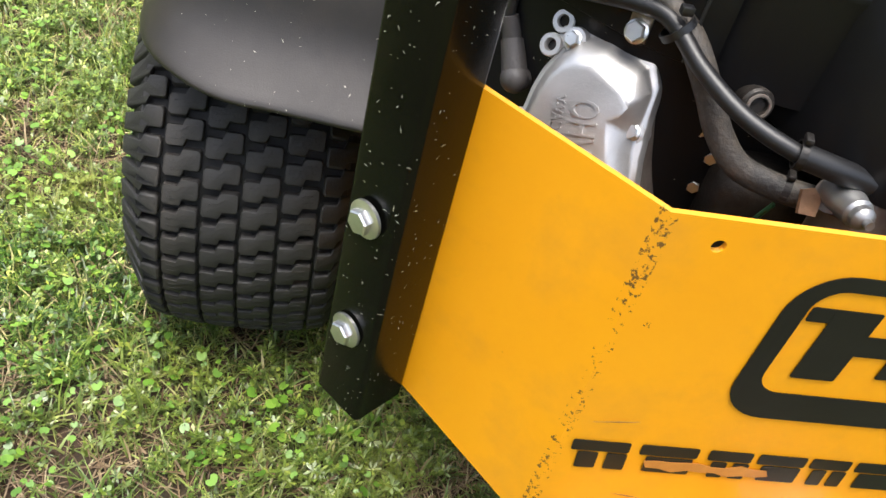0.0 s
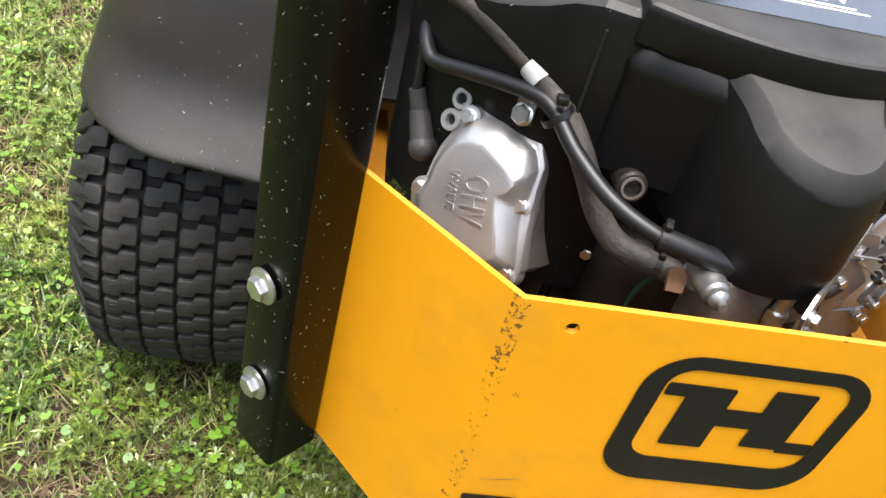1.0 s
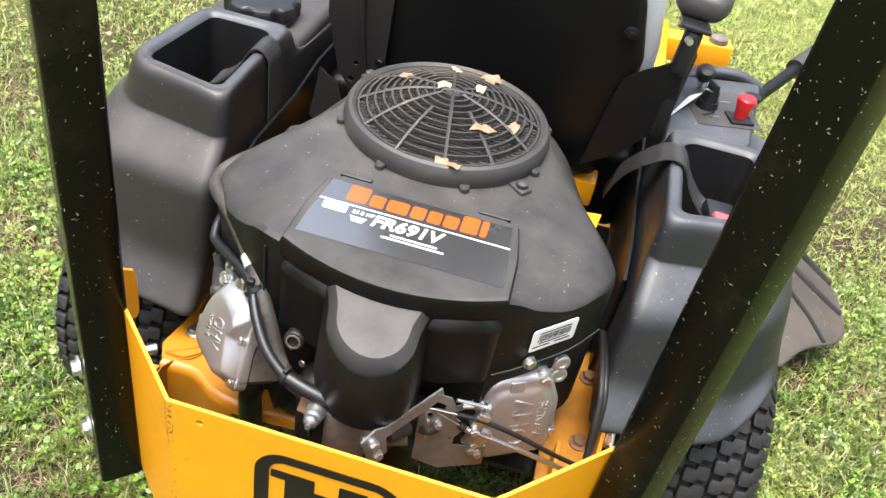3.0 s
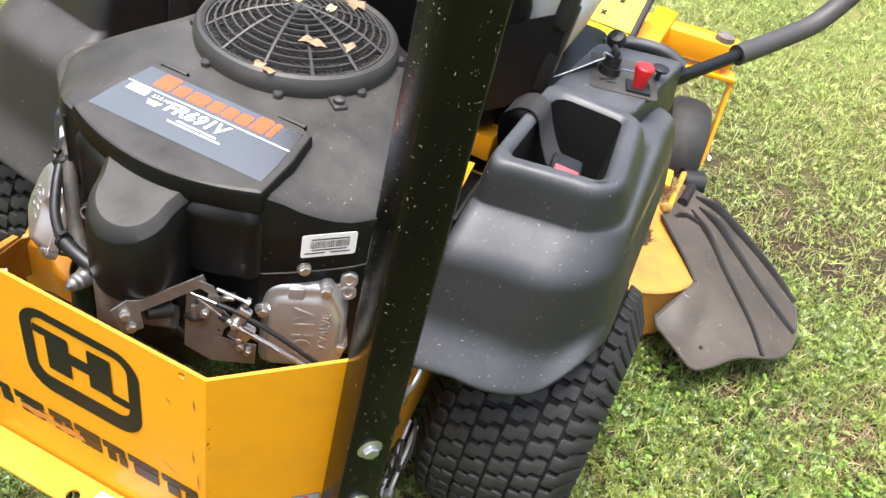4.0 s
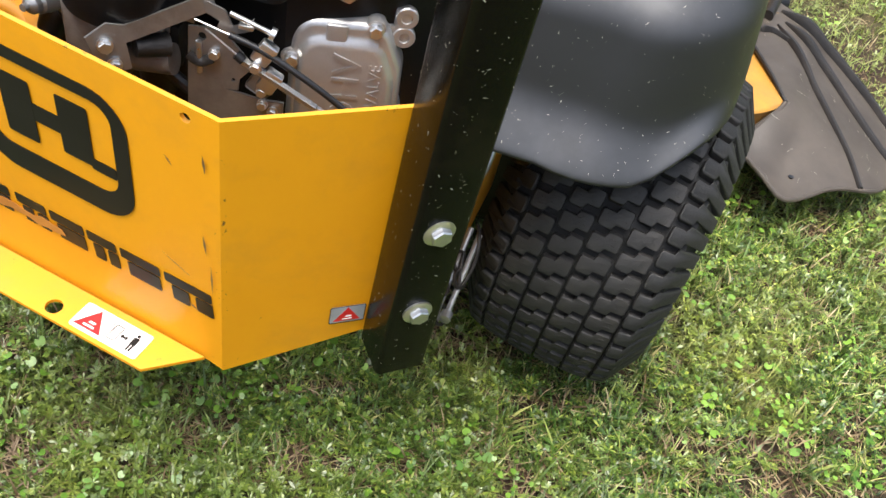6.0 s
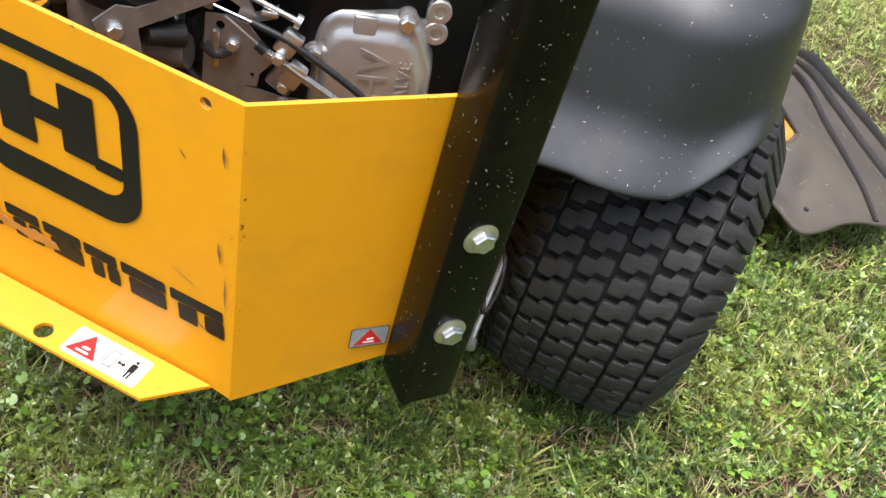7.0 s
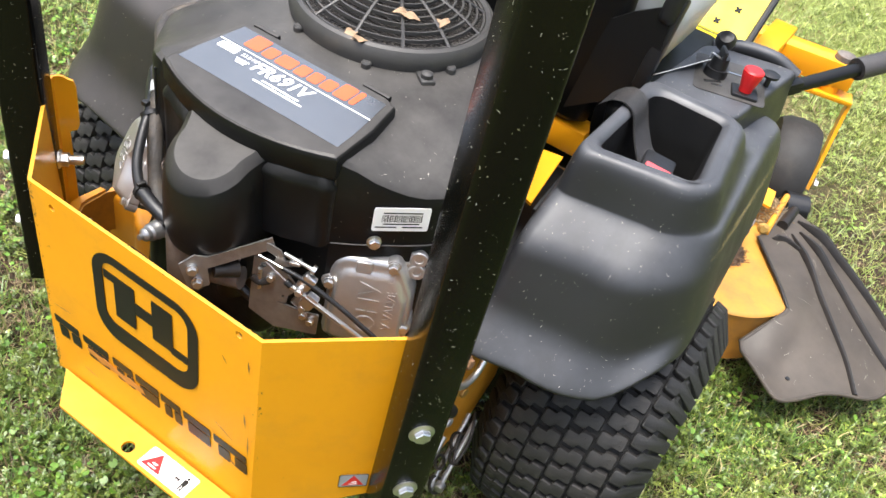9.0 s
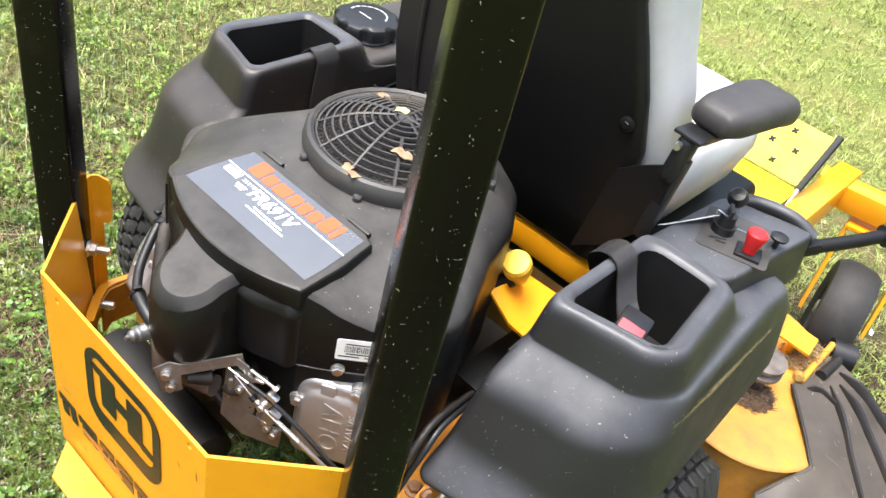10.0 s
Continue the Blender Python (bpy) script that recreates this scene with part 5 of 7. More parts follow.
    for at in ((-0.091, 0.0786, 0.4884), (-0.076, 0.0765, 0.4680), (-0.0785, 0.0765, 0.4420)):
        bm = bmesh.new()
        out = V(-0.35, -0.93, 0.1).normalized()
        rod(bm, V(*at) - 0.028 * out, V(*at), 0.0105, 0.0088, 18, 0.001)
        part("bolt_boss", bm, CAST, mower)
        hex_bolt("crankcase_bolt", mower, at, out, STEEL, 0.0088, 0.0115)
    bm = bmesh.new()
    box(bm, (0.060, 0.040, 0.085), Matrix.Translation((-0.082, 0.115, 0.455)) @ pose(0, 0, 0, 0, 0, -18), 0.008, 3)
    rod(bm, (-0.096, 0.095, 0.472), (-0.098, 0.084, 0.474), 0.007, 0.0055, 14)
    part("crankcase_flange", bm, CAST, mower, "dusty brown crankcase flange")
    bm = bmesh.new()
    plate(bm, [(-0.007, -0.009), (0.005, -0.010), (0.008, 0.002), (0.002, 0.008), (-0.006, 0.006)], axes((-0.046, -0.002, 0.497), (1, 0, 0), (-0.2, -0.75, 0.6)), 0.003)
    part("hose_tab", bm, RUST_METAL, mower, "rusty bent steel tab")
    bm = bmesh.new()
    pipe(bm, [(-0.050, 0.034, 0.395), (-0.052, 0.032, 0.425), (-0.051, 0.030, 0.450), (-0.046, 0.026, 0.470)], 0.0018, 8, 6)
    part("green_wire", bm, GREEN_WIRE, mower, "thin green wire")
    bm = bmesh.new()
    box(bm, (0.26, 0.26, 0.17), Matrix.Translation((0, 0.22, 0.415)), 0.03, 3)
    box(bm, (0.15, 0.10, 0.12), Matrix.Translation((0, 0.085, 0.42)), 0.02, 3)
    part("crankcase", bm, DARK_METAL, mower, "dark oily engine crankcase")
    bm = bmesh.new()
    lathe(bm, ((0.030, -0.115), (0.044, -0.108), (0.046, -0.095), (0.046, 0.095), (0.044, 0.108), (0.030, 0.115)), axes((-0.060, 0.010, 0.325), (0, 1, 0), (1, 0.0, -0.06)), 32)
    part("muffler", bm, MUFFLER, mower, "matt black cylindrical muffler")


build_controls()

# ---- chassis ----
def slab(name, size, m, mat, parent=None, bevel=0.003, label=""):
    bm = bmesh.new()
    box(bm, size, m, bevel)
    return part(name, bm, mat, parent or mower, label)


rail = slab("frame_rail", (0.055, 0.30, 0.06), Matrix.Translation((0.252, 0.20, 0.318)), BROWN_FRAME, None, 0.004, "dusty yellow steel frame rail")
bm = bmesh.new()
plate_holes(bm, [(-0.035, -0.10), (0.030, -0.10), (0.030, 0.14), (-0.035, 0.14)], [], Matrix.Translation((0.250, 0.20, 0.349)), 0.005)
part("mount_plate", bm, BROWN_FRAME, rail, "", 25)
for y in (0.174, 0.290):
    hex_bolt("mount_bolt", rail, (0.262, y, 0.354), (0, 0, 1), RUST_METAL, 0.017, 0.026)


def left_frame():
    """A pressed frame plate whose wavy front edge is bent down."""
    front = curve_points([(-0.287, 0.129, 0), (-0.262, 0.133, 0), (-0.240, 0.131, 0), (-0.224, 0.122, 0), (-0.208, 0.110, 0), (-0.186, 0.104, 0), (-0.150, 0.103, 0), (-0.100, 0.106, 0), (-0.030, 0.108, 0)], 5)
    bm = bmesh.new()
    plate(bm, [(p.x, p.y) for p in front] + [(-0.030, 0.15), (-0.225, 0.16), (-0.225, 0.40), (-0.284, 0.40), (-0.291, 0.200), (-0.300, 0.155)], Matrix.Translation((0, 0, 0.326)), 0.004)
    rail = part("frame_rail", bm, FRAME_YELLOW, mower, "dusty orange pressed steel frame plate", 25)
    bm = bmesh.new()
    loops = []
    for p in front:
        deep = 0.232 if p.x < -0.176 else 0.314
        loops.append([V(p.x, p.y + dy, z) for dy, z in ((0.0, 0.330), (-0.006, 0.3285), (-0.010, 0.3240), (-0.0115, 0.318), (-0.0118, deep), (-0.0078, deep), (-0.0078, 0.318), (-0.004, 0.3245), (0.0, 0.3262))])
    rings(bm, loops)
    part("bent_front", bm, FRAME_YELLOW, rail, "", 50)
    # the overlapping mount plate with its weld line
    bm = bmesh.new()
    plate(bm, [(-0.298, 0.156), (-0.288, 0.140), (-0.262, 0.139), (-0.246, 0.154), (-0.232, 0.205), (-0.232, 0.36), (-0.280, 0.36), (-0.290, 0.200)], Matrix.Translation((0, 0, 0.330)), 0.003)
    part("mount_plate", bm, FRAME_YELLOW, rail, "", 25)
    bm = bmesh.new()
    pipe(bm, [(-0.288, 0.139, 0.3312), (-0.262, 0.138, 0.3312), (-0.245, 0.153, 0.3312), (-0.231, 0.204, 0.3312)], 0.0012, 6, 5)
    pipe(bm, [(-0.286, 0.140, 0.3334), (-0.258, 0.158, 0.3334), (-0.238, 0.180, 0.3334)], 0.0009, 6, 5)
    part("weld_line", bm, BROWN_FRAME, rail)
    for y in (0.186, 0.300):
        hex_bolt("mount_bolt", rail, (-0.268, y, 0.333), (0, 0, 1), PLATE_STEEL, 0.015, 0.024)
    # bent flange inside the panel's corner, with a plate and a bolt below it
    bm = bmesh.new()
    rings(bm, [[V(x, y, 0.336), V(x + i, y + j, 0.338), V(x + i, y + j, 0.334), V(x, y, 0.332)] for x, y, i, j in ((-0.236, 0.008, 0.006, 0.012), (-0.272, 0.040, 0.007, 0.012), (-0.292, 0.064, 0.013, 0.006), (-0.294, 0.078, 0.013, 0.003), (-0.291, 0.112, 0.010, 0.000))])
    brace = part("corner_flange", bm, FRAME_YELLOW, mower, "orange steel flange in the panel's corner", 40)
    bm = bmesh.new()
    rings(bm, [[V(x, y, 0.333), V(x + 0.003, y + 0.002, 0.333), V(x + 0.003, y + 0.002, z), V(x, y, z)] for x, y, z in ((-0.266, 0.050, 0.268), (-0.280, 0.070, 0.266), (-0.282, 0.112, 0.262), (-0.274, 0.128, 0.260))])
    part("corner_plate", bm, BROWN_FRAME, brace, "", 40)
    hex_bolt("corner_bolt", brace, (-0.2725, 0.066, 0.306), (0.8, -0.55, 0.1), STEEL, 0.007, 0.010)
    bm = bmesh.new()
    pipe(bm, [(-0.120, 0.150, 0.400), (-0.142, 0.092, 0.385), (-0.146, 0.088, 0.340), (-0.140, 0.084, 0.255)], 0.0145, 16, 6)
    part("exhaust_pipe", bm, HOSE, mower, "black exhaust pipe below the cylinder")


left_frame()
# engine plate in dark metal instead of the frame's yellow
bm = bmesh.new()
plate_holes(bm, [(-0.2, 0.13), (0.225, 0.13), (0.225, 0.52), (-0.2, 0.52)], [(-0.12, 0.17, 0.02), (0.12, 0.17, 0.02)], Matrix.Translation((0, 0, 0.318)), 0.006)
part("engine_plate", bm, DARK_METAL, mower, "dark engine mounting plate")
slab("bumper_gusset", (0.005, 0.10, 0.10), Matrix.Translation((0.232, 0.085, 0.345)), BROWN_FRAME, None, 0.001)
# cross bar below the seat and the bracket by the oil cap
slab("seat_cross_bar", (0.42, 0.045, 0.045), Matrix.Translation((0.0, 0.605, 0.452)), YELLOW, None, 0.004, "yellow steel cross bar below the seat")
bm = bmesh.new()
rings(bm, [[V(x, y, z) for x, y, z in ((0.163, 0.381, 0.512 - d), (0.150, 0.500, 0.470 - d), (0.222, 0.470, 0.500 - d), (0.214, 0.425, 0.437 - d), (0.200, 0.395, 0.470 - d))] for d in (0, 0.005)])
part("side_bracket", bm, YELLOW, mower, "yellow steel side bracket", 25)
CAP = V(0.159, 0.446, 0.515)
bm = bmesh.new()
lathe(bm, ((0.013, -0.025), (0.013, 0.0), (0.0205, 0.001), (0.0205, 0.019), (0.0185, 0.022), (0.0, 0.0225)), axes(CAP, (1, 0, 0), (0.45, -0.45, 0.77)), 36)
cap = part("oil_cap", bm, OIL_YELLOW, mower, "ribbed yellow oil filler cap")
for k in range(36):
    a = 2 * math.pi * k / 36
    bm = bmesh.new()
    rod(bm, axes(CAP, (1, 0, 0), (0.45, -0.45, 0.77)) @ V(0.0206 * math.cos(a), 0.0206 * math.sin(a), 0.003), axes(CAP, (1, 0, 0), (0.45, -0.45, 0.77)) @ V(0.0206 * math.cos(a), 0.0206 * math.sin(a), 0.018), 0.0010, n=6)
    part("cap_rib", bm, OIL_YELLOW, cap)
bm = bmesh.new()
rod(bm, CAP - V(0.004, 0, 0.02), (0.125, 0.41, 0.46), 0.013, 0.013, 16)
part("oil_tube", bm, DARK_METAL, mower)

# dark shields beside the seat, lengthened to block yellow bounce, and a flap below it
for side in (1, -1):
    bm = bmesh.new()
    plate(bm, [(0.30, 0.36), (0.74, 0.36), (0.74, 0.545), (0.60, 0.552), (0.50, 0.540), (0.36, 0.545), (0.30, 0.53)], axes((side * 0.2605 - 0.002, 0, 0), (0, 1, 0), (1, 0, 0)), 0.004)
    part("side_shield", bm, SEAT_BLACK, mower, "black plastic shield beside the seat", 25)
    # added black sheet that stands in for the shade of the gap
    slab("gap_shade_sheet", (0.085, 0.27, 0.006), Matrix.Translation((side * 0.213, 0.470, 0.384)), SEAT_BLACK, None, 0.002, "added black sheet that darkens the gap beside the engine")
bm = bmesh.new()
rings(bm, [[V(x, y + d, z) for x, y, z in ((-0.236, 0.500, 0.515), (-0.228, 0.512, 0.590), (-0.205, 0.528, 0.560), (-0.190, 0.530, 0.505), (-0.205, 0.505, 0.480))] for d in (0, 0.003)])
part("rubber_flap", bm, DUSTY_PLASTIC, mower, "folded black rubber flap", 25)
bm = bmesh.new()
lathe(bm, ((0.017, -0.010), (0.019, 0.0), (0.018, 0.012), (0.012, 0.020), (0.0, 0.022)), Matrix.Translation((-0.186, 0.318, 0.586)), 24)
part("breather_cap", bm, DUSTY_PLASTIC, mower, "dusty round breather cap")

# drive linkage beside the right wheel
for side in (1, -1):
    bm = bmesh.new()
    up = 0.0 if side > 0 else -0.11
    plate(bm, [(0.150, 0.385 + up), (0.124, 0.330 + up), (0.128, 0.200), (0.235, 0.185), (0.300, 0.235), (0.300, 0.40 + up), (0.185, 0.415 + up)], axes((side * 0.281, 0, 0), (0, 1, 0), (1, 0, 0)), 0.005)
    part("axle_bracket", bm, YELLOW_DUSTY, mower, "yellow steel axle bracket", 25)
link = hose("brake_rod", [(0.292, 0.205, 0.425), (0.297, 0.192, 0.385), (0.299, 0.168, 0.368), (0.296, 0.138, 0.372), (0.290, 0.128, 0.392)], 0.0046, STEEL, "bent steel brake rod")
bm = bmesh.new()
pipe(bm, [(0.291, 0.112, 0.405), (0.294, 0.110, 0.380), (0.296, 0.114, 0.355), (0.298, 0.126, 0.338)], 0.0090, 12, 5)
part("rubber_elbow", bm, HOSE, link, "black rubber elbow")
for at, mt in (((0.287, 0.170, 0.326), BRASS_BOLT), ((0.287, 0.150, 0.284), STEEL), ((0.287, 0.124, 0.276), STEEL), ((0.287, 0.158, 0.392), RUST_METAL)):
    hex_bolt("link_bolt", link, at, (1.0, -0.15, 0.1), mt, 0.013, 0.018)
# clevis rods, spring pins and their rings, hanging by the wheel
for a, b, r in (((0.300, 0.196, 0.262), (0.309, 0.108, 0.206), 0.0034), ((0.312, 0.192, 0.262), (0.320, 0.112, 0.210), 0.0034), ((0.292, 0.150, 0.252), (0.298, 0.098, 0.224), 0.0040)):
    bm = bmesh.new()
    rod(bm, a, b, r, n=10)
    lathe(bm, ((r, -0.006), (r * 1.9, -0.005), (r * 1.9, 0.005), (r, 0.006)), axes(b, (0, 0, 1), Vector(b) - Vector(a)), 12)
    part("clevis_rod", bm, PLATE_STEEL, link)
for at, r in (((0.307, 0.160, 0.244), 0.012), ((0.315, 0.145, 0.236), 0.010), ((0.313, 0.112, 0.208), 0.011), ((0.304, 0.128, 0.232), 0.009)):
    bm = bmesh.new()
    lathe(bm, [(r + 0.0022 * math.cos(q), 0.0022 * math.sin(q)) for q in (0.8, 2.35, 3.93, 5.5)], axes(at, (0, 1, 0), (0.7, -0.5, 0.5)), 18, True)
    part("clevis_ring", bm, DARK_METAL, link)
bm = bmesh.new()
pipe(bm, [(0.306, 0.196, 0.270), (0.316, 0.178, 0.268), (0.322, 0.160, 0.250), (0.320, 0.140, 0.232), (0.312, 0.150, 0.240), (0.306, 0.168, 0.252)], 0.0022, 8, 6)
part("cotter_pin", bm, DARK_METAL, link)
for k, pts in enumerate(([(0.266, 0.110, 0.40), (0.262, 0.150, 0.46), (0.256, 0.190, 0.478), (0.252, 0.260, 0.47)], [(0.268, 0.118, 0.39), (0.268, 0.160, 0.45), (0.262, 0.200, 0.468), (0.256, 0.270, 0.46)])):
    hose("drive_hose", pts, 0.0045, HOSE if k else DARK_METAL, "thin hose along the frame")
for side in (1, -1):
    bm = bmesh.new()
    box(bm, (0.10, 0.16, 0.15), Matrix.Translation((side * 0.262, 0.43, 0.19)), 0.02, 3)
    part("wheel_drive", bm, DARK_METAL, mower, "dark hydraulic wheel drive")


# ---- seat ----
def build_seat():
    def pad(name, levels, mat, label, y0=0.0, parent=None):
        loops = []
        for z, y, w, d, r in levels:
            loops.append([V(x, y + v, z) for x, v in rounded(w, d, r, 6)])
        bm = bmesh.new()
        rings(bm, loops)
        return part(name, bm, mat, parent or mower, label, 50)
    shell = pad("seat_shell", [(0.480, 0.602, 0.36, 0.030, 0.014), (0.492, 0.595, 0.40, 0.034, 0.016), (0.56, 0.587, 0.428, 0.030, 0.014), (0.70, 0.574, 0.432, 0.028, 0.013), (0.775, 0.564, 0.396, 0.028, 0.013), (0.84, 0.556, 0.350, 0.028, 0.013), (0.89, 0.549, 0.312, 0.028, 0.013), (1.00, 0.534, 0.290, 0.026, 0.012), (1.16, 0.511, 0.270, 0.026, 0.012), (1.25, 0.500, 0.22, 0.02, 0.009)], SEAT_BLACK, "black moulded seat back shell")
    pad("back_cushion", [(0.60, 0.652, 0.44, 0.07, 0.03), (0.64, 0.645, 0.478, 0.095, 0.035), (0.70, 0.637, 0.472, 0.10, 0.035), (0.77, 0.627, 0.448, 0.10, 0.035), (0.82, 0.620, 0.412, 0.10, 0.035), (0.89, 0.610, 0.376, 0.10, 0.035), (1.02, 0.592, 0.350, 0.09, 0.035), (1.20, 0.57, 0.30, 0.08, 0.03), (1.25, 0.565, 0.24, 0.05, 0.02)], SEAT_GREY, "grey vinyl back cushion", parent=shell)
    pad("seat_cushion", [(0.52, 0.80, 0.42, 0.40, 0.08), (0.54, 0.80, 0.46, 0.44, 0.09), (0.60, 0.80, 0.49, 0.46, 0.10), (0.645, 0.80, 0.48, 0.45, 0.10), (0.662, 0.80, 0.43, 0.40, 0.09)], SEAT_GREY, "light grey vinyl seat cushion", parent=shell)
    bm = bmesh.new()
    box(bm, (0.53, 0.40, 0.15), Matrix.Translation((0.0, 0.84, 0.430)), 0.02, 3)
    part("seat_pan", bm, SEAT_BLACK, shell, "black seat pan")
    hex_bolt("shell_bolt", shell, (0.188, 0.5520, 0.738), (0, -1, 0), SEAT_BLACK, 0.010, 0.022)
    hex_bolt("shell_bolt", shell, (-0.150, 0.5545, 0.60), (0, -1, 0), SEAT_BLACK, 0.010, 0.018)
    # arm bracket: a plate up from the seat's corner, then the pad on a hinge
    bm = bmesh.new()
    plate(bm, [(0.173, 0.520), (0.222, 0.555), (0.276, 0.624), (0.272, 0.700), (0.259, 0.716), (0.222, 0.693), (0.197, 0.672), (0.190, 0.640)], axes((0, 0.556, 0), (1, 0, 0), (0, -1, 0)), 0.004)
    arm = part("arm_bracket", bm, SEAT_BLACK, shell, "black steel armrest bracket", 25)
    bm = bmesh.new()
    box(bm, (0.019, 0.019, 0.13), Matrix.Translation((0.268, 0.562, 0.664)) @ pose(0, 0, 0, -6, 4, 0), 0.003)
    part("arm_tube", bm, HOSE, arm)
    bm = bmesh.new()
    box(bm, (0.025, 0.030, 0.070), Matrix.Translation((0.266, 0.566, 0.726)) @ pose(0, 0, 0, -8, 4, 0), 0.0105, 4)
    box(bm, (0.040, 0.050, 0.006), Matrix.Translation((0.268, 0.578, 0.760)) @ pose(0, 0, 0, -8, 4, 0), 0.002)
    part("arm_hinge", bm, HOSE, arm)
    bm = bmesh.new()
    rod(bm, (0.262, 0.556, 0.748), (0.264, 0.545, 0.749), 0.0055, 0.0045, n=14)
    part("hinge_pin", bm, STEEL, arm)
    am = Matrix.Translation((0.279, 0.692, 0.770)) @ pose(0, 0, 0, -4, 0, -5) @ Matrix.Diagonal((1.08, 0.78, 1, 1))
    bm = bmesh.new()
    loops = []
    for y, w, h, z in ((-0.120, 0.044, 0.020, 0.0), (-0.112, 0.058, 0.034, 0.0), (-0.07, 0.072, 0.042, 0.0), (0.05, 0.080, 0.044, 0.002), (0.10, 0.078, 0.046, -0.003), (0.125, 0.060, 0.036, -0.009), (0.132, 0.045, 0.022, -0.012)):
        loops.append([am @ V(x, y, z + v) for x, v in rounded(w, h, h * 0.42, 5)])
    rings(bm, loops)
    part("arm_pad", bm, VINYL, arm, "dark grey vinyl armrest pad", 50)
    bm = bmesh.new()
    box(bm, (0.036, 0.11, 0.005), am @ Matrix.Translation((-0.004, -0.085, -0.025)), 0.001)
    part("pad_plate", bm, RUST_METAL, arm)
    # folded dusty bracket on the other side, with two holes
    lb = axes((0, 0.556, 0), (1, 0, 0), (0, -1, 0))
    bm = bmesh.new()
    plate_holes(bm, [(-0.238, 0.800), (-0.234, 0.660), (-0.214, 0.575), (-0.172, 0.512), (-0.150, 0.520), (-0.142, 0.620), (-0.136, 0.800)], [(-0.192, 0.562, 0.005), (-0.186, 0.590, 0.0035)], lb, 0.004)
    part("arm_bracket", bm, DUSTY_PLASTIC, shell, "dusty black folded bracket with holes", 25)
    bm = bmesh.new()
    pipe(bm, [(-0.186, 0.549, 0.800), (-0.182, 0.549, 0.66), (-0.168, 0.550, 0.560), (-0.160, 0.552, 0.520)], 0.004, 8, 6)
    part("bracket_fold", bm, DUSTY_PLASTIC, shell)
    # belt straps lying over the fenders
    for s in (1, -1):
        bm = bmesh.new()
        line = [V(s * 0.215, 0.575, 0.52), V(s * 0.240, 0.520, 0.50), V(s * 0.262, 0.470, 0.53), V(s * 0.2695, 0.455, 0.585), V(s * 0.273, 0.450, 0.625), V(s * 0.286, 0.448, 0.6395), V(s * 0.300, 0.446, 0.632), V(s * 0.312, 0.440, 0.610), V(s * 0.330, 0.425, 0.592), V(s * 0.342, 0.415, 0.588)]
        if s > 0:
            line[:5] = [V(0.225, 0.600, 0.455), V(0.232, 0.530, 0.540), V(0.246, 0.472, 0.602), V(0.262, 0.455, 0.628), V(0.273, 0.452, 0.636)]
        else:
            line[:4] = [V(-0.262, 0.430, 0.470), V(-0.264, 0.434, 0.520), V(-0.267, 0.440, 0.565), V(-0.270, 0.446, 0.600)]
        pts = curve_points(line, 6)
        loops = []
        for p in pts:
            loops.append([p + V(0, 0.022, 0), p + V(0, -0.022, 0), p + V(s * 0.0015, -0.022, 0.002), p + V(s * 0.0015, 0.022, 0.002)])
        rings(bm, loops)
        part("seat_belt", bm, STRAP, shell, "dark woven seat belt strap", 50)
    bm = bmesh.new()
    bk = Matrix.Translation((0.359, 0.388, 0.596)) @ pose(0, 0, 0, 6, 8, 12)
    box(bm, (0.040, 0.060, 0.016), bk, 0.004)
    buckle = part("belt_buckle", bm, HOSE, shell)
    slab("release_button", (0.032, 0.026, 0.014), bk @ Matrix.Translation((0.0, -0.013, 0.006)), PINK_RED, buckle, 0.002, "worn red release button")
    return shell


build_seat()


# ---- fender tops: fuel cap and control panel ----
bm = bmesh.new()
fc = V(-0.361, 0.614, -0.010)
lathe(bm, ((0.048, 0.565), (0.048, 0.610), (0.044, 0.614)), Matrix.Translation(fc), 40)
part("filler_neck", bm, SEAT_GREY, fender_left, "pale plastic filler neck")
bm = bmesh.new()
loops = []
for z, r, k2 in ((0.612, 0.054, 0.0), (0.614, 0.058, 1.0), (0.630, 0.059, 1.0), (0.635, 0.056, 0.7), (0.638, 0.049, 0.0)):
    ring = []
    for k in range(96):
        a = 2 * math.pi * k / 96
        q = r - k2 * 0.006 * max(0.0, math.cos(8 * a)) ** 0.5
        ring.append(fc + V(q * math.cos(a), q * math.sin(a), z))
    loops.append(ring)
rings(bm, loops)
fcap = part("fuel_cap", bm, HOSE, fender_left, "black ribbed fuel cap with white print")
bm = bmesh.new()
for k in range(9):
    a = radians(30 + 20 * k)
    plate(bm, rounded(0.009, 0.003, 0.0005, 1), Matrix.Translation(fc + V(0.033 * math.cos(a), 0.033 * math.sin(a), 0.6384)) @ pose(0, 0, 0, 0, 0, 120 + 20 * k), 0.0004)
plate(bm, rounded(0.030, 0.003, 0.001, 1), Matrix.Translation(fc + V(0, -0.006, 0.6384)), 0.0004)
part("cap_print", bm, SEAT_GREY, fcap)


def lofted(name, levels, mat, parent, label="", x0=0.0, n=5):
    """Stacks rounded rectangles: z, centre x, centre y, width, depth, corner radius, forward slope."""
    bm = bmesh.new()
    rings(bm, [[V(cx + x, cy + y, z + sl * y) for x, y in rounded(w, d, r, n)] for z, cx, cy, w, d, r, sl in levels])
    return part(name, bm, mat, parent, label, 50)


bm = bmesh.new()
lathe(bm, ((0.034, 0.530), (0.041, 0.540), (0.043, 0.578), (0.041, 0.586), (0.037, 0.588), (0.033, 0.584), (0.031, 0.540)), Matrix.Translation((-0.330, 0.735, 0)), 32, True)
part("cup_holder", bm, PLASTIC, fender_left, "dusty black round cup holder")
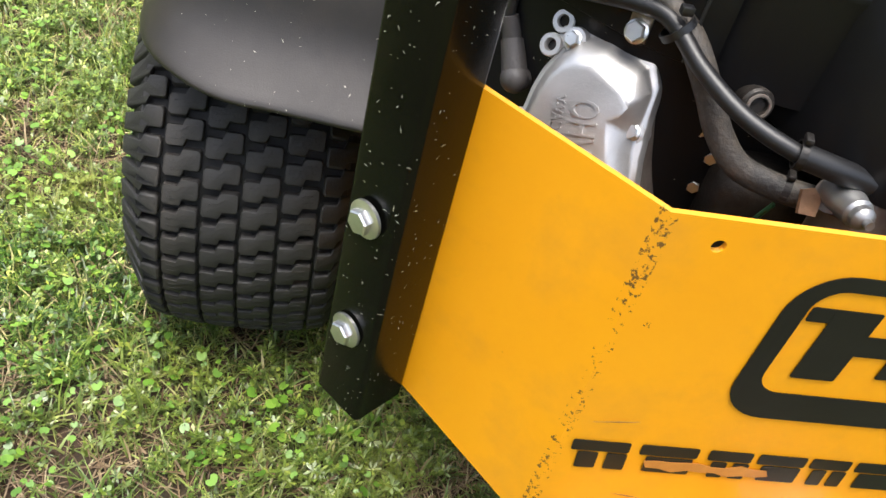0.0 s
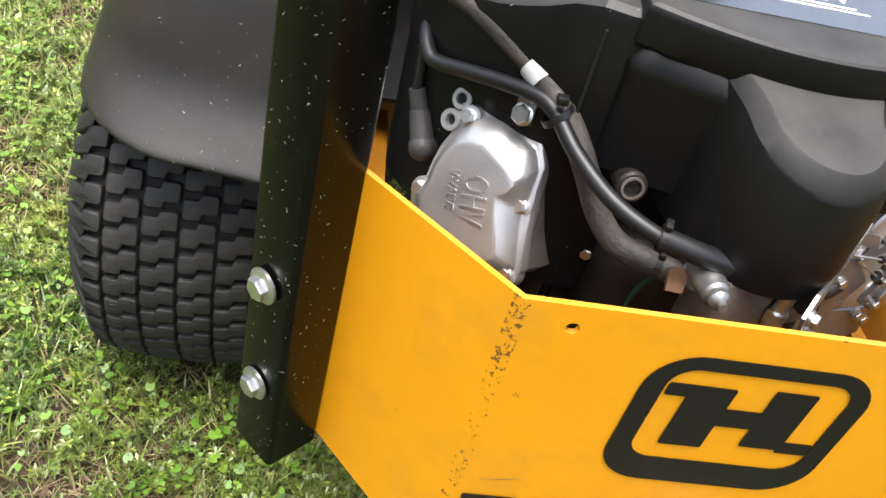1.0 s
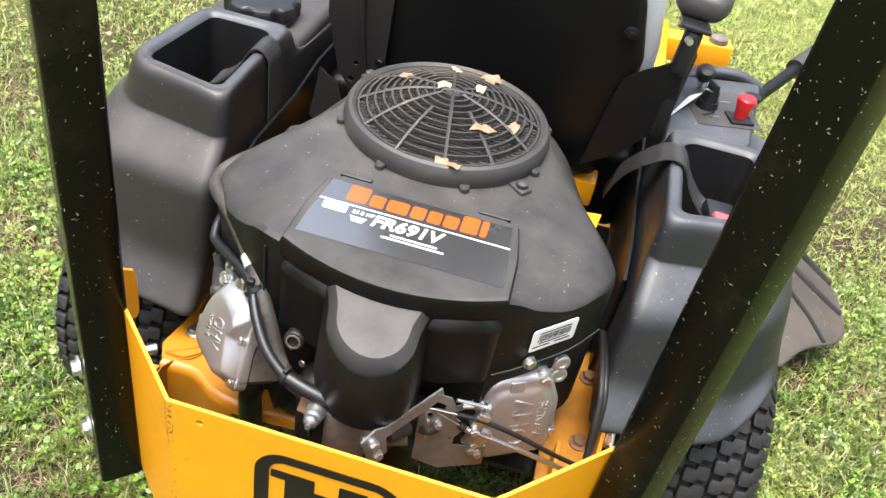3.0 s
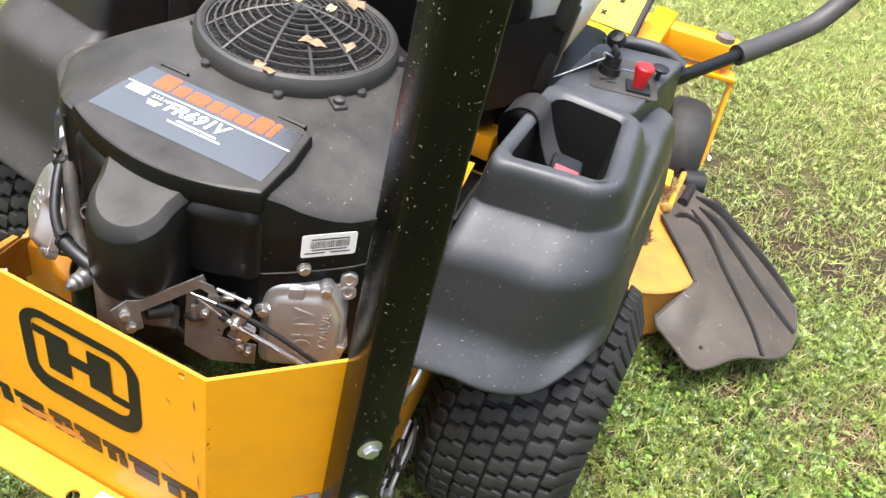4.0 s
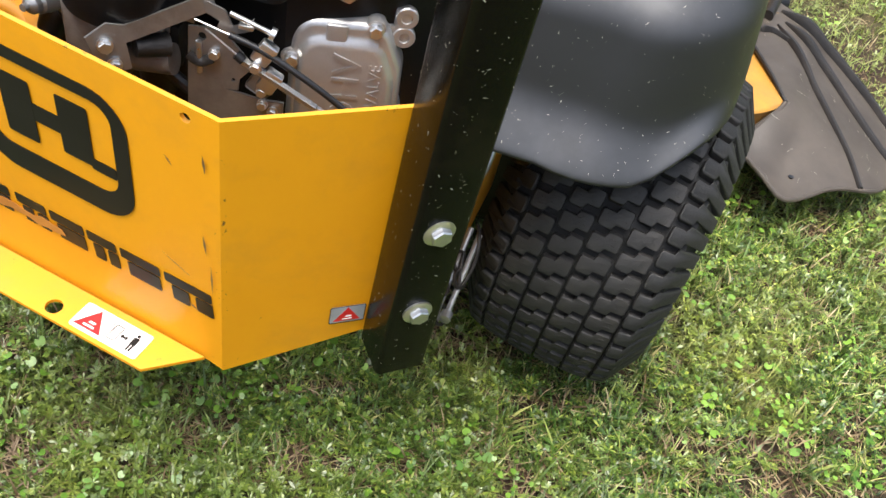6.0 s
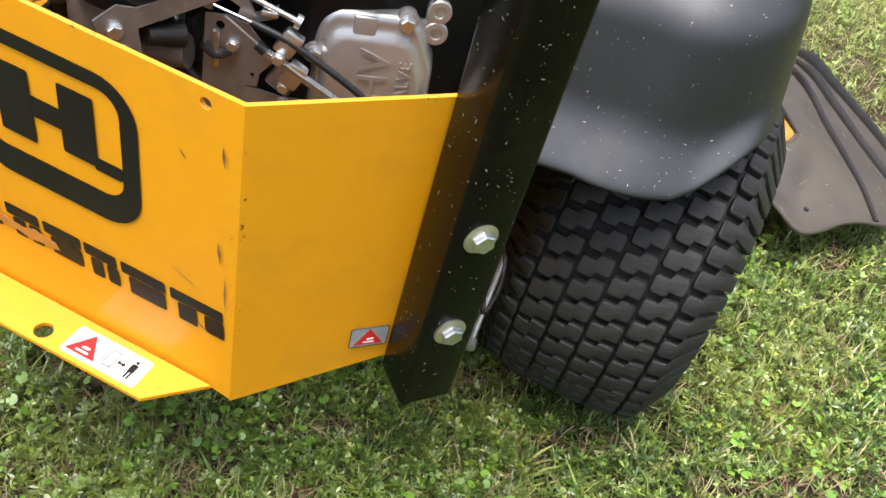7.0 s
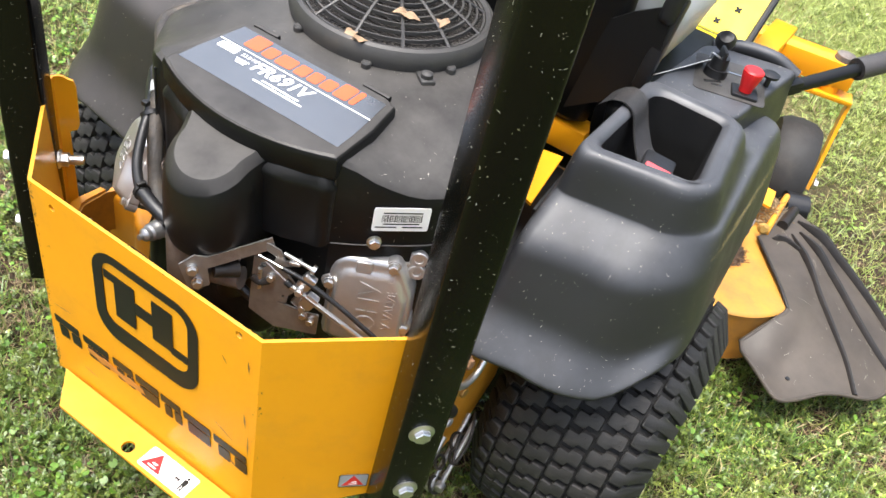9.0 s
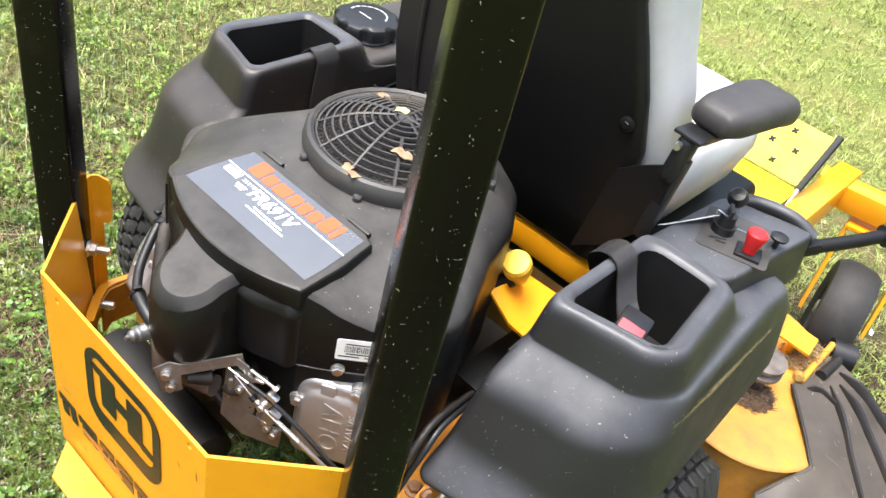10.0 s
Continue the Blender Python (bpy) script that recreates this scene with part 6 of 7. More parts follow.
PM = Matrix.Translation((0.356, 0.650, 0)) @ pose(0, 0, 0, 0, 0, 17)


def soft_quad(corners, r, n=5):
    """A four-sided outline with rounded corners."""
    out = []
    for a, c, e in zip(corners[-1:] + corners[:-1], corners, corners[1:] + corners[:1]):
        a, c, e = V(*a), V(*c), V(*e)
        p, q = c + (a - c).normalized() * r, c + (e - c).normalized() * r
        out += [p * (1 - k / n) ** 2 + c * 2 * (k / n) * (1 - k / n) + q * (k / n) ** 2 for k in range(n + 1)]
    return out


CONSOLE = [(0.276, 0.520), (0.395, 0.560), (0.424, 0.785), (0.292, 0.742)]
bm = bmesh.new()
mid = V(0.347, 0.652)
rings(bm, [[V(mid.x + (p.x - mid.x) * g, mid.y + (p.y - mid.y) * g, z) for p in soft_quad(CONSOLE, r)] for z, g, r in ((0.535, 1.16, 0.03), (0.560, 1.12, 0.03), (0.600, 1.05, 0.026), (0.608, 1.03, 0.024), (0.6125, 0.985, 0.022), (0.6135, 0.94, 0.02))])
panel = part("control_panel", bm, PLASTIC, fender_right, "black plastic control panel", 50)
bm = bmesh.new()
pipe(bm, [(0.300, 0.752, 0.606), (0.335, 0.768, 0.616), (0.385, 0.782, 0.616), (0.424, 0.786, 0.602)], 0.011, 12, 6)
part("console_rim", bm, PLASTIC, panel)
lofted("tank_top", [(0.535, -0.362, 0.66, 0.168, 0.30, 0.04, 0), (0.578, -0.362, 0.66, 0.172, 0.30, 0.04, 0), (0.591, -0.360, 0.66, 0.160, 0.285, 0.035, 0), (0.596, -0.360, 0.66, 0.138, 0.26, 0.03, 0)], DUSTY_PLASTIC, fender_left, "dusty black plastic fuel tank top")
DZ = 0.612                   # the panel's top
bm = bmesh.new()
plate(bm, rounded(0.100, 0.108, 0.008, 3), PM @ Matrix.Translation((0.002, 0.010, DZ + 0.0018)), 0.0006)
part("panel_sticker", bm, HOUSING, panel, "worn dark control sticker")
for x0, y0, w0, h0, tn in ((-0.022, -0.012, 0.026, 0.006, 25), (-0.016, -0.019, 0.016, 0.004, 10), (0.030, -0.012, 0.020, 0.005, -20), (0.012, 0.030, 0.026, 0.005, 0)):
    bm = bmesh.new()
    plate(bm, rounded(w0, h0, 0.0015, 2), PM @ Matrix.Translation((x0, y0, DZ + 0.0026)) @ pose(0, 0, 0, 0, 0, tn), 0.0004)
    part("sticker_print", bm, LABEL_GREY, panel)
bm = bmesh.new()
lathe(bm, ((0.009, 0.0), (0.009, 0.008), (0.0105, 0.014), (0.0140, 0.030), (0.0140, 0.035), (0.012, 0.037)), Matrix.Translation((0.383, 0.640, DZ + 0.002)), 28)
part("blade_switch", bm, RED, panel, "red pull switch for the blades")
slab("switch_base", (0.036, 0.036, 0.006), Matrix.Translation((0.383, 0.640, DZ + 0.003)) @ pose(0, 0, 0, -3, 0, 17), HOSE, panel, 0.002)
bm = bmesh.new()
rod(bm, (0.334, 0.655, DZ - 0.004), (0.334, 0.655, DZ + 0.014), 0.017, 0.016, 20)
rod(bm, (0.334, 0.655, DZ + 0.012), (0.334, 0.655, DZ + 0.030), 0.013, 0.0115, 20)
box(bm, (0.006, 0.024, 0.016), Matrix.Translation((0.334, 0.655, DZ + 0.034)) @ pose(0, 0, 0, 0, 0, 30), 0.002)
sw = part("ignition_switch", bm, HOSE, panel, "black ignition switch with a key")
bm = bmesh.new()
lathe(bm, ((0.004, -0.02), (0.004, -0.004), (0.011, 0.0), (0.0145, 0.008), (0.0145, 0.015), (0.010, 0.022), (0.0, 0.024)), axes((0.322, 0.706, DZ + 0.024), (1, 0, 0), (0.1, -0.55, 0.8)), 22)
part("throttle_knob", bm, HOSE, panel, "glossy black throttle knob")
bm = bmesh.new()
rod(bm, (0.324, 0.716, DZ - 0.002), (0.322, 0.706, DZ + 0.020), 0.0045, n=8)
part("throttle_lever", bm, STEEL, panel)
bm = bmesh.new()
rod(bm, (0.400, 0.690, DZ - 0.004), (0.400, 0.690, DZ + 0.016), 0.004, n=10)
lathe(bm, ((0.004, 0.0), (0.012, 0.003), (0.013, 0.007), (0.006, 0.010)), Matrix.Translation((0.400, 0.690, DZ + 0.014)), 20)
part("choke_knob", bm, HOSE, panel, "black choke knob")
bm = bmesh.new()
plate(bm, rounded(0.086, 0.026, 0.002, 2), axes((0.293, 0.632, DZ + 0.002), (0.53, 0.82, 0.21), (-0.75, 0.0, 0.66)), 0.0006)
part("key_tag", bm, WHITE, sw, "white card key tag")
bm = bmesh.new()
pipe(bm, [(0.334, 0.648, DZ + 0.030), (0.322, 0.640, DZ + 0.036), (0.320, 0.648, DZ + 0.026)], 0.0012, 6, 5)
part("tag_wire", bm, STEEL, sw)

# steering levers
bm = bmesh.new()
pipe(bm, [(0.405, 0.760, 0.580), (0.424, 0.787, 0.584), (0.458, 0.840, 0.594), (0.505, 0.915, 0.610)], 0.0105, 14, 6)
lever = part("steering_lever", bm, SEAT_BLACK, mower, "grey tubular steering lever with a foam grip")
bm = bmesh.new()
pipe(bm, [(0.492, 0.896, 0.605), (0.540, 0.968, 0.622), (0.590, 1.035, 0.650), (0.625, 1.08, 0.70)], 0.0175, 16, 6)
part("foam_grip", bm, VINYL, lever, "black foam grip")
slab("lever_bracket", (0.05, 0.018, 0.02), Matrix.Translation((0.420, 0.780, 0.583)) @ pose(0, 0, 0, 0, -12, 55), SEAT_BLACK, lever, 0.003)


# ---- deck, chute ----
def build_deck():
    def ring(z, g):
        o = []
        r = 0.165 - g * 0.8
        for k in range(33):
            a = radians(-90 + 180 * k / 32)
            o.append(V((0.452 if a < 0.1 else 0.37) + r * math.cos(a), (0.980 if a < 0 else 1.14) + r * math.sin(a), z))
        for k in range(33):
            a = radians(90 + 180 * k / 32)
            o.append(V(-0.47 + r * math.cos(a), (1.14 if k < 16 else 0.980) + r * math.sin(a), z))
        return o
    bm = bmesh.new()
    rings(bm, [ring(0.117, 0.001), ring(0.1205, 0.004), ring(0.122, 0.010), ring(0.124, 0.20)])
    deck = part("mower_deck", bm, DECK_PAINT, mower, "dusty yellow steel cutting deck", 55)
    bm = bmesh.new()
    rings(bm, [ring(0.0, -0.001), ring(0.004, 0.002), ring(0.112, 0.004), ring(0.117, 0.004)])
    part("deck_skirt", bm, SKIRT, deck, "stained yellow deck skirt")
    bm = bmesh.new()
    rod(bm, (0.430, 1.02, 0.124), (0.430, 1.02, 0.172), 0.016, 0.016, 20)
    lathe(bm, ((0.02, 0.168), (0.044, 0.170), (0.044, 0.177), (0.034, 0.184), (0.044, 0.191), (0.044, 0.198), (0.01, 0.200)), Matrix.Translation((0.430, 1.02, 0)), 28)
    part("pulley", bm, CAST, deck, "pale worn belt pulley")
    bm = bmesh.new()
    rod(bm, (0.500, 1.10, 0.138), (0.500, 1.27, 0.138), 0.007)
    part("chute_hinge", bm, YELLOW_DUSTY, deck)
    hex_bolt("hinge_bolt", deck, (0.492, 1.098, 0.146), (0.25, -0.90, 0.35), BRASS_BOLT, 0.015, 0.024)
    bm = bmesh.new()
    rod(bm, (0.500, 1.300, 0.098), (0.545, 1.322, 0.098), 0.032, 0.032, 28, 0.006)
    part("anti_scalp_wheel", bm, HOSE, deck, "black plastic deck wheel")
    bm = bmesh.new()
    plate(bm, [(-0.035, -0.028), (0.030, -0.034), (0.036, 0.026), (-0.030, 0.030)], Matrix.Translation((0.446, 1.172, 0.170)) @ pose(0, 0, 0, 4, 6, 12), 0.006)
    rod(bm, (0.440, 1.172, 0.12), (0.440, 1.172, 0.172), 0.010)
    part("deck_bracket", bm, YELLOW, deck)
    return deck


build_deck()


def chute_z(x, y):
    k = max(0.0, x - 0.585)
    z = 0.136 - 0.08 * (x - 0.5) - 0.27 * k * min(1.0, k / 0.06)
    return max(0.012, z - smooth_step(0.945, 0.79, y) * max(0.01, 0.062 - 0.17 * (x - 0.56)))


def build_chute():
    hem = [(0.572, 0.812), (0.612, 0.784), (0.650, 0.764), (0.672, 0.766), (0.700, 0.800), (0.728, 0.838), (0.760, 0.866), (0.790, 0.886), (0.816, 0.910), (0.836, 0.950), (0.842, 1.000), (0.838, 1.060), (0.822, 1.109), (0.765, 1.150), (0.690, 1.188), (0.620, 1.212), (0.575, 1.226)]
    edge = [V(0.493, 1.078, 0), V(0.532, 1.027, 0), V(0.571, 0.975, 0), V(0.607, 0.926, 0), V(0.604, 0.912, 0), V(0.581, 0.866, 0), V(0.562, 0.828, 0)]
    edge += [V(p[0], p[1], 0) for p in curve_points([V(x, y, 0) for x, y in hem], 3)]
    edge += [V(0.530, 1.238, 0), V(0.508, 1.225, 0), V(0.496, 1.150, 0)]
    bm = bmesh.new()
    bm.faces.new([bm.verts.new(p) for p in edge])
    bmesh.ops.triangulate(bm, faces=bm.faces[:])
    for far in (0.08, 0.04, 0.022, 0.018):
        bmesh.ops.subdivide_edges(bm, edges=[e for e in bm.edges if e.calc_length() > far], cuts=1)
        bmesh.ops.triangulate(bm, faces=bm.faces[:])
        bmesh.ops.beautify_fill(bm, faces=bm.faces[:], edges=[e for e in bm.edges if not e.is_boundary])
    for v in bm.verts:
        v.co.z = chute_z(v.co.x, v.co.y)
    bmesh.ops.recalc_face_normals(bm, faces=bm.faces[:])
    geom = bmesh.ops.extrude_face_region(bm, geom=bm.faces[:], use_keep_orig=True)["geom"]
    for g in geom:
        if isinstance(g, bmesh.types.BMVert):
            g.co.z -= 0.007
    chute = part("discharge_chute", bm, CHUTE, mower, "grey-brown rubber discharge chute flap with ribs", 60)
    lip = bmesh.new()
    pipe(lip, [V(p.x, p.y, chute_z(p.x, p.y) - 0.002) for p in edge[3:-3]], 0.0042, 8, 1)
    part("rolled_edge", lip, CHUTE, chute)
    lip = bmesh.new()
    pipe(lip, [V(p.x, p.y, chute_z(p.x, p.y) - 0.001) for p in edge[:4]], 0.0038, 8, 2)
    part("rolled_edge", lip, CHUTE_RIB, chute)

    def rib(name, pts, w, h):
        pts = [V(p[0], p[1], 0) for p in curve_points([V(x, y, 0) for x, y in pts], 6)]
        loops = []
        for i, p in enumerate(pts):
            d = (pts[min(i + 1, len(pts) - 1)] - pts[max(i - 1, 0)]).normalized()
            n = V(-d.y, d.x, 0)
            k = i / (len(pts) - 1)
            k = min(1.0, 0.25 + 4 * k) * (1.0 - 0.45 * k)
            loop = []
            for u, v in ((-1.0, -0.25), (-0.75, 0.5), (-0.3, 1.0), (0.3, 1.0), (0.75, 0.5), (1.0, -0.25)):
                q = p + n * (u * w * 0.5 * k)
                loop.append(V(q.x, q.y, chute_z(p.x, p.y) + v * h * k))
            loops.append(loop)
        q = bmesh.new()
        rings(q, loops)
        part(name, q, CHUTE_RIB, chute)
    rib("rib", [(0.548, 1.150), (0.590, 1.103), (0.633, 1.054), (0.694, 0.990), (0.745, 0.935), (0.786, 0.884)], 0.021, 0.011)
    rib("rib", [(0.560, 1.172), (0.610, 1.146), (0.664, 1.117), (0.741, 1.063), (0.795, 1.030), (0.839, 1.008)], 0.024, 0.014)
    rib("front_rib", [(0.545, 1.205), (0.610, 1.196), (0.676, 1.180), (0.765, 1.142), (0.825, 1.102)], 0.026, 0.018)
    rib("rib", [(0.518, 1.098), (0.530, 1.110), (0.545, 1.118), (0.575, 1.112)], 0.016, 0.012)
    q = bmesh.new()
    rod(q, (0.528, 1.234, chute_z(0.528, 1.234) + 0.004), (0.522, 1.150, chute_z(0.522, 1.150) + 0.006), 0.010, 0.012, 14, 0.003)
    part("hinge_sleeve", q, CHUTE_RIB, chute)
    q = bmesh.new()
    lathe(q, ((0.0045, 0.0), (0.0045, 0.0015), (0.001, 0.0017)), Matrix.Translation((0.666, 0.819, chute_z(0.666, 0.819) + 0.0004)), 14)
    part("hole_plug", q, HOSE, chute)
    return chute


chute_flap = build_chute()

# clippings caught round the pulley and under the hinge
rnd = random.Random(11)


def heap(count, cx, cy, z, r0, rise, mat, label, sy=1.0):
    bm = bmesh.new()
    for k in range(count):
        a, r = rnd.uniform(0, 6.28), r0 * math.sqrt(rnd.random())
        p = V(cx + r * math.cos(a), cy + r * math.sin(a) * sy, z + rnd.random() * rise * (1 - 0.9 * r / r0))
        d = V(rnd.uniform(-1, 1), rnd.uniform(-1, 1), rnd.uniform(-0.35, 0.35)).normalized() * rnd.uniform(0.004, 0.015)
        rod(bm, p - d, p + d, 0.0009, 0.0006, 3)
    tagged(part("grass_clippings", bm, mat), label, "clippings", kind="stuff")


heap(800, 0.446, 0.995, 0.124, 0.046, 0.020, DULL_STRAW, "low heap of dull brown grass clippings on the deck")
heap(380, 0.480, 1.190, 0.128, 0.050, 0.034, STRAW, "tuft of pale dry straw at the chute hinge", 1.3)

# ---- foot plate, front frame, caster ----
fm = axes((-0.015, 1.376, 0.427), (1, 0, 0), (0, -0.62, 0.78))
bm = bmesh.new()
plate(bm, rounded(0.57, 0.136, 0.012, 3), fm, 0.004)
foot = part("foot_plate", bm, FOOT_YELLOW, mower, "bright yellow foot plate with cross-shaped grips")
cross = bmesh.new()
for ang in (45, 135):
    box(cross, (0.0155, 0.0048, 0.0012), pose(0, 0, 0.0006 * (1 if ang == 45 else 1.4), 0, 0, ang))
cross_mesh = mesh_of("grip_slot", cross, RUBBER_DEEP)
for i in range(9):
    for j in range(3):
        share("grip_slot", cross_mesh, foot, fm @ Matrix.Translation((-0.245 + 0.056 * i + (0.028 if j % 2 else 0), -0.042 + 0.042 * j, 0.0045)))
bm = bmesh.new()
pipe(bm, [fm @ V(0.286, -0.075, 0.006), fm @ V(0.288, 0.075, 0.006)], 0.008, 10, 3)
part("plate_edge", bm, HOSE, foot, "black rubber edge strip")
bm = bmesh.new()
rod(bm, fm @ V(0.286, -0.072, 0.006), fm @ V(0.284, -0.135, 0.000), 0.0055, n=12)
part("plate_rod", bm, STEEL, foot)
slab("floor_pan", (0.57, 0.36, 0.006), Matrix.Translation((-0.015, 1.145, 0.378)), FOOT_YELLOW, foot, 0.001)
slab("front_rail", (0.055, 0.62, 0.07), Matrix.Translation((0.300, 1.27, 0.335)), YELLOW, None, 0.004, "yellow steel front rail")
slab("front_rail", (0.055, 0.62, 0.07), Matrix.Translation((-0.320, 1.27, 0.335)), YELLOW, None, 0.004, "yellow steel front rail")
arm_m = axes((0.375, 1.530, 0.330), (0.97, 0.16, 0.0), (0, 0, 1))
slab("caster_arm", (0.235, 0.06, 0.06), arm_m, YELLOW, None, 0.004, "yellow steel caster arm")


def build_caster():
    c = V(0.455, 1.450, 0.088)
    wm = Matrix.Translation(c) @ pose(0, 0, 0, 0, 90, 12)
    bm = bmesh.new()
    lathe(bm, ((0.070, -0.040), (0.100, -0.050), (0.120, -0.048), (0.130, -0.031), (0.133, 0.0), (0.130, 0.031), (0.120, 0.048), (0.100, 0.050), (0.070, 0.040)), wm, 56, True)
    w = part("caster_tyre", bm, RUBBER, mower, "smooth black front caster tyre", 50)
    bm = bmesh.new()
    lathe(bm, ((0.015, -0.045), (0.03, -0.02), (0.06, -0.01), (0.074, -0.04), (0.074, 0.04), (0.06, 0.01), (0.03, 0.02), (0.015, 0.045)), wm, 36)
    part("caster_rim", bm, ALU, w, "grey dusty caster rim")
    bm = bmesh.new()
    turn = Matrix.Translation(c) @ pose(0, 0, 0, 0, 0, 12)
    for e in (1, -1):
        # a flat bar down each side to the axle
        side = [turn @ V(e * 0.070, y, z) for y, z in ((-0.018, -0.012), (0.018, -0.012), (0.092, 0.150), (0.092, 0.190), (0.060, 0.190), (0.056, 0.160))]
        rings(bm, [side, [q + turn.to_3x3() @ V(e * 0.008, 0, 0) for q in side]])
    box(bm, (0.152, 0.05, 0.012), turn @ Matrix.Translation((0, 0.078, 0.190)), 0.003)
    rod(bm, c + V(0, 0.085, 0.19), c + V(0, 0.09, 0.272), 0.022, n=18)
    part("caster_fork", bm, YELLOW, w, "yellow steel caster fork")
    hex_bolt("axle_nut", w, c + V(0.080, 0.014, 0), (1, 0.2, 0), STEEL, 0.02, 0.03)
    bm = bmesh.new()
    lathe(bm, ((0.0, 0.0), (0.024, 0.0), (0.022, 0.012), (0.008, 0.018)), Matrix.Translation(c + V(0, 0.09, 0.272)), 18)
    part("caster_cap", bm, CAST, w, "dusty round pivot cap")


build_caster()

# ---- dead leaves on the fan guard ----
def dead_leaf(at, size, mat, turn, label):
    q = random.Random(int(turn * 7))
    o = []
    for k in range(11):
        a = 2 * math.pi * k / 11
        r = size * (0.75 + 0.35 * q.random()) * (1.12 if k % 3 == 0 else 0.86)
        o.append(V(r * math.cos(a), 0.75 * r * math.sin(a), size * 0.22 * q.uniform(-1, 1)))
    m = Matrix.Translation(at) @ pose(0, 0, 0, q.uniform(-10, 10), q.uniform(-12, 12), turn)
    bm2 = bmesh.new()
    c = bm2.verts.new(m @ V(0, 0, size * 0.1))
    vs = [bm2.verts.new(m @ p) for p in o]
    for a, b in zip(vs, vs[1:] + vs[:1]):
        bm2.faces.new((c, a, b))
    geom = bmesh.ops.extrude_face_region(bm2, geom=bm2.faces[:], use_keep_orig=True)["geom"]
    for g in geom:
        if isinstance(g, bmesh.types.BMVert):
            g.co.z += 0.0006
    ob = part("dead_leaf", bm2, mat)
    return tagged(ob, label, "leaf", "leaves on the fan guard")


for x, y, z, size, mat, turn in ((0.050, 0.300, 0.6965, 0.015, TAN_LEAF, 20), (0.034, 0.425, 0.6915, 0.017, TAN_LEAF, 70), (0.018, 0.240, 0.679, 0.012, TAN_LEAF, 130), (0.034, 0.236, 0.680, 0.010, TAN_LEAF, 200),
                                 (-0.012, 0.355, 0.7085, 0.012, CREAM_LEAF, 250), (0.030, 0.372, 0.7055, 0.009, CREAM_LEAF, 300), (-0.062, 0.372, 0.697, 0.010, TAN_LEAF, 15), (0.082, 0.330, 0.691, 0.011, TAN_LEAF, 95), (-0.010, 0.425, 0.694, 0.008, CREAM_LEAF, 330)):
    dead_leaf((x - 0.004, y - 0.013, z), size, mat, turn, "small dry brown leaf lying on the fan guard" if mat is TAN_LEAF else "small pale yellow leaf lying on the fan guard")


# ---- the lawn ----
def cover(p, seed, size):
    """A smooth uneven field over the lawn, about -1 to 1."""
    g = np.random.default_rng(seed)
    f = np.zeros(len(p))
    for k in range(24):
        a, w, ph = g.uniform(0, 2 * np.pi), g.uniform(0.6, 1.8) * 2 * np.pi / size, g.uniform(0, 2 * np.pi)
        f += np.sin(w * (p[:, 0] * np.cos(a) + p[:, 1] * np.sin(a)) + ph)
    return f / 5


def bare(p):
    """How bare the lawn is, from 0 to 1: small worn spots inside wider ones."""
    spot = np.zeros(len(p))
    for x, y, r in ((0.05, -0.115, 0.085), (0.10, -0.06, 0.05), (-0.02, -0.17, 0.06), (-0.06, -0.08, 0.04), (0.21, 0.05, 0.06), (0.62, 0.30, 0.05), (0.80, 0.62, 0.09), (0.46, 0.10, 0.05), (-0.62, 0.10, 0.05), (-0.42, 0.12, 0.045), (-0.75, 0.55, 0.08)):
        spot += np.exp(-((p[:, 0] - x) ** 2 + (p[:, 1] - y) ** 2) / r ** 2)
    worn_side = np.clip((-0.25 - p[:, 0]) / 0.25, 0, 1)
    return np.clip(1.6 * cover(p, 41, 0.09) + 1.2 * cover(p, 42, 0.5) - 0.50 + 0.36 * worn_side + 0.9 * spot, 0, 1)


def scatter(seed, count, spread):
    """Places on the lawn, thickest behind and beside the mower."""
    g = np.random.default_rng(seed)
    out = []
    for x0, x1, y0, y1, share_of in spread:
        n = int(count * share_of)
        soft = 0.05 * (x1 - x0)
        out.append(np.stack([g.uniform(x0, x1, n), g.uniform(y0, y1, n)], 1) + g.normal(0, soft, (n, 2)))
    return np.concatenate(out), g


ZONES = ((-1.15, -0.25, -0.25, 1.25, 0.21), (-0.25, 0.42, -0.30, 0.35, 0.11), (0.42, 1.45, -0.20, 1.25, 0.24), (-0.25, 0.42, 0.35, 1.25, 0.05), (-1.9, 2.2, 1.25, 2.6, 0.21), (-2.2, -1.15, -0.2, 1.25, 0.08), (1.45, 2.4, -0.1, 1.25, 0.08), (-2.9, 3.4, 2.6, 4.6, 0.13), (-3.8, 4.0, -2.4, 5.6, 0.06))


def keep_clear(p):
    """Leaves out what would stand inside the wheels."""
    k = np.ones(len(p), bool)
    for s in (1, -1):
        k &= ~((np.abs(p[:, 0] - s * 0.417) < 0.105) & (np.abs(p[:, 1] - 0.421) < 0.09))
    return p[k]


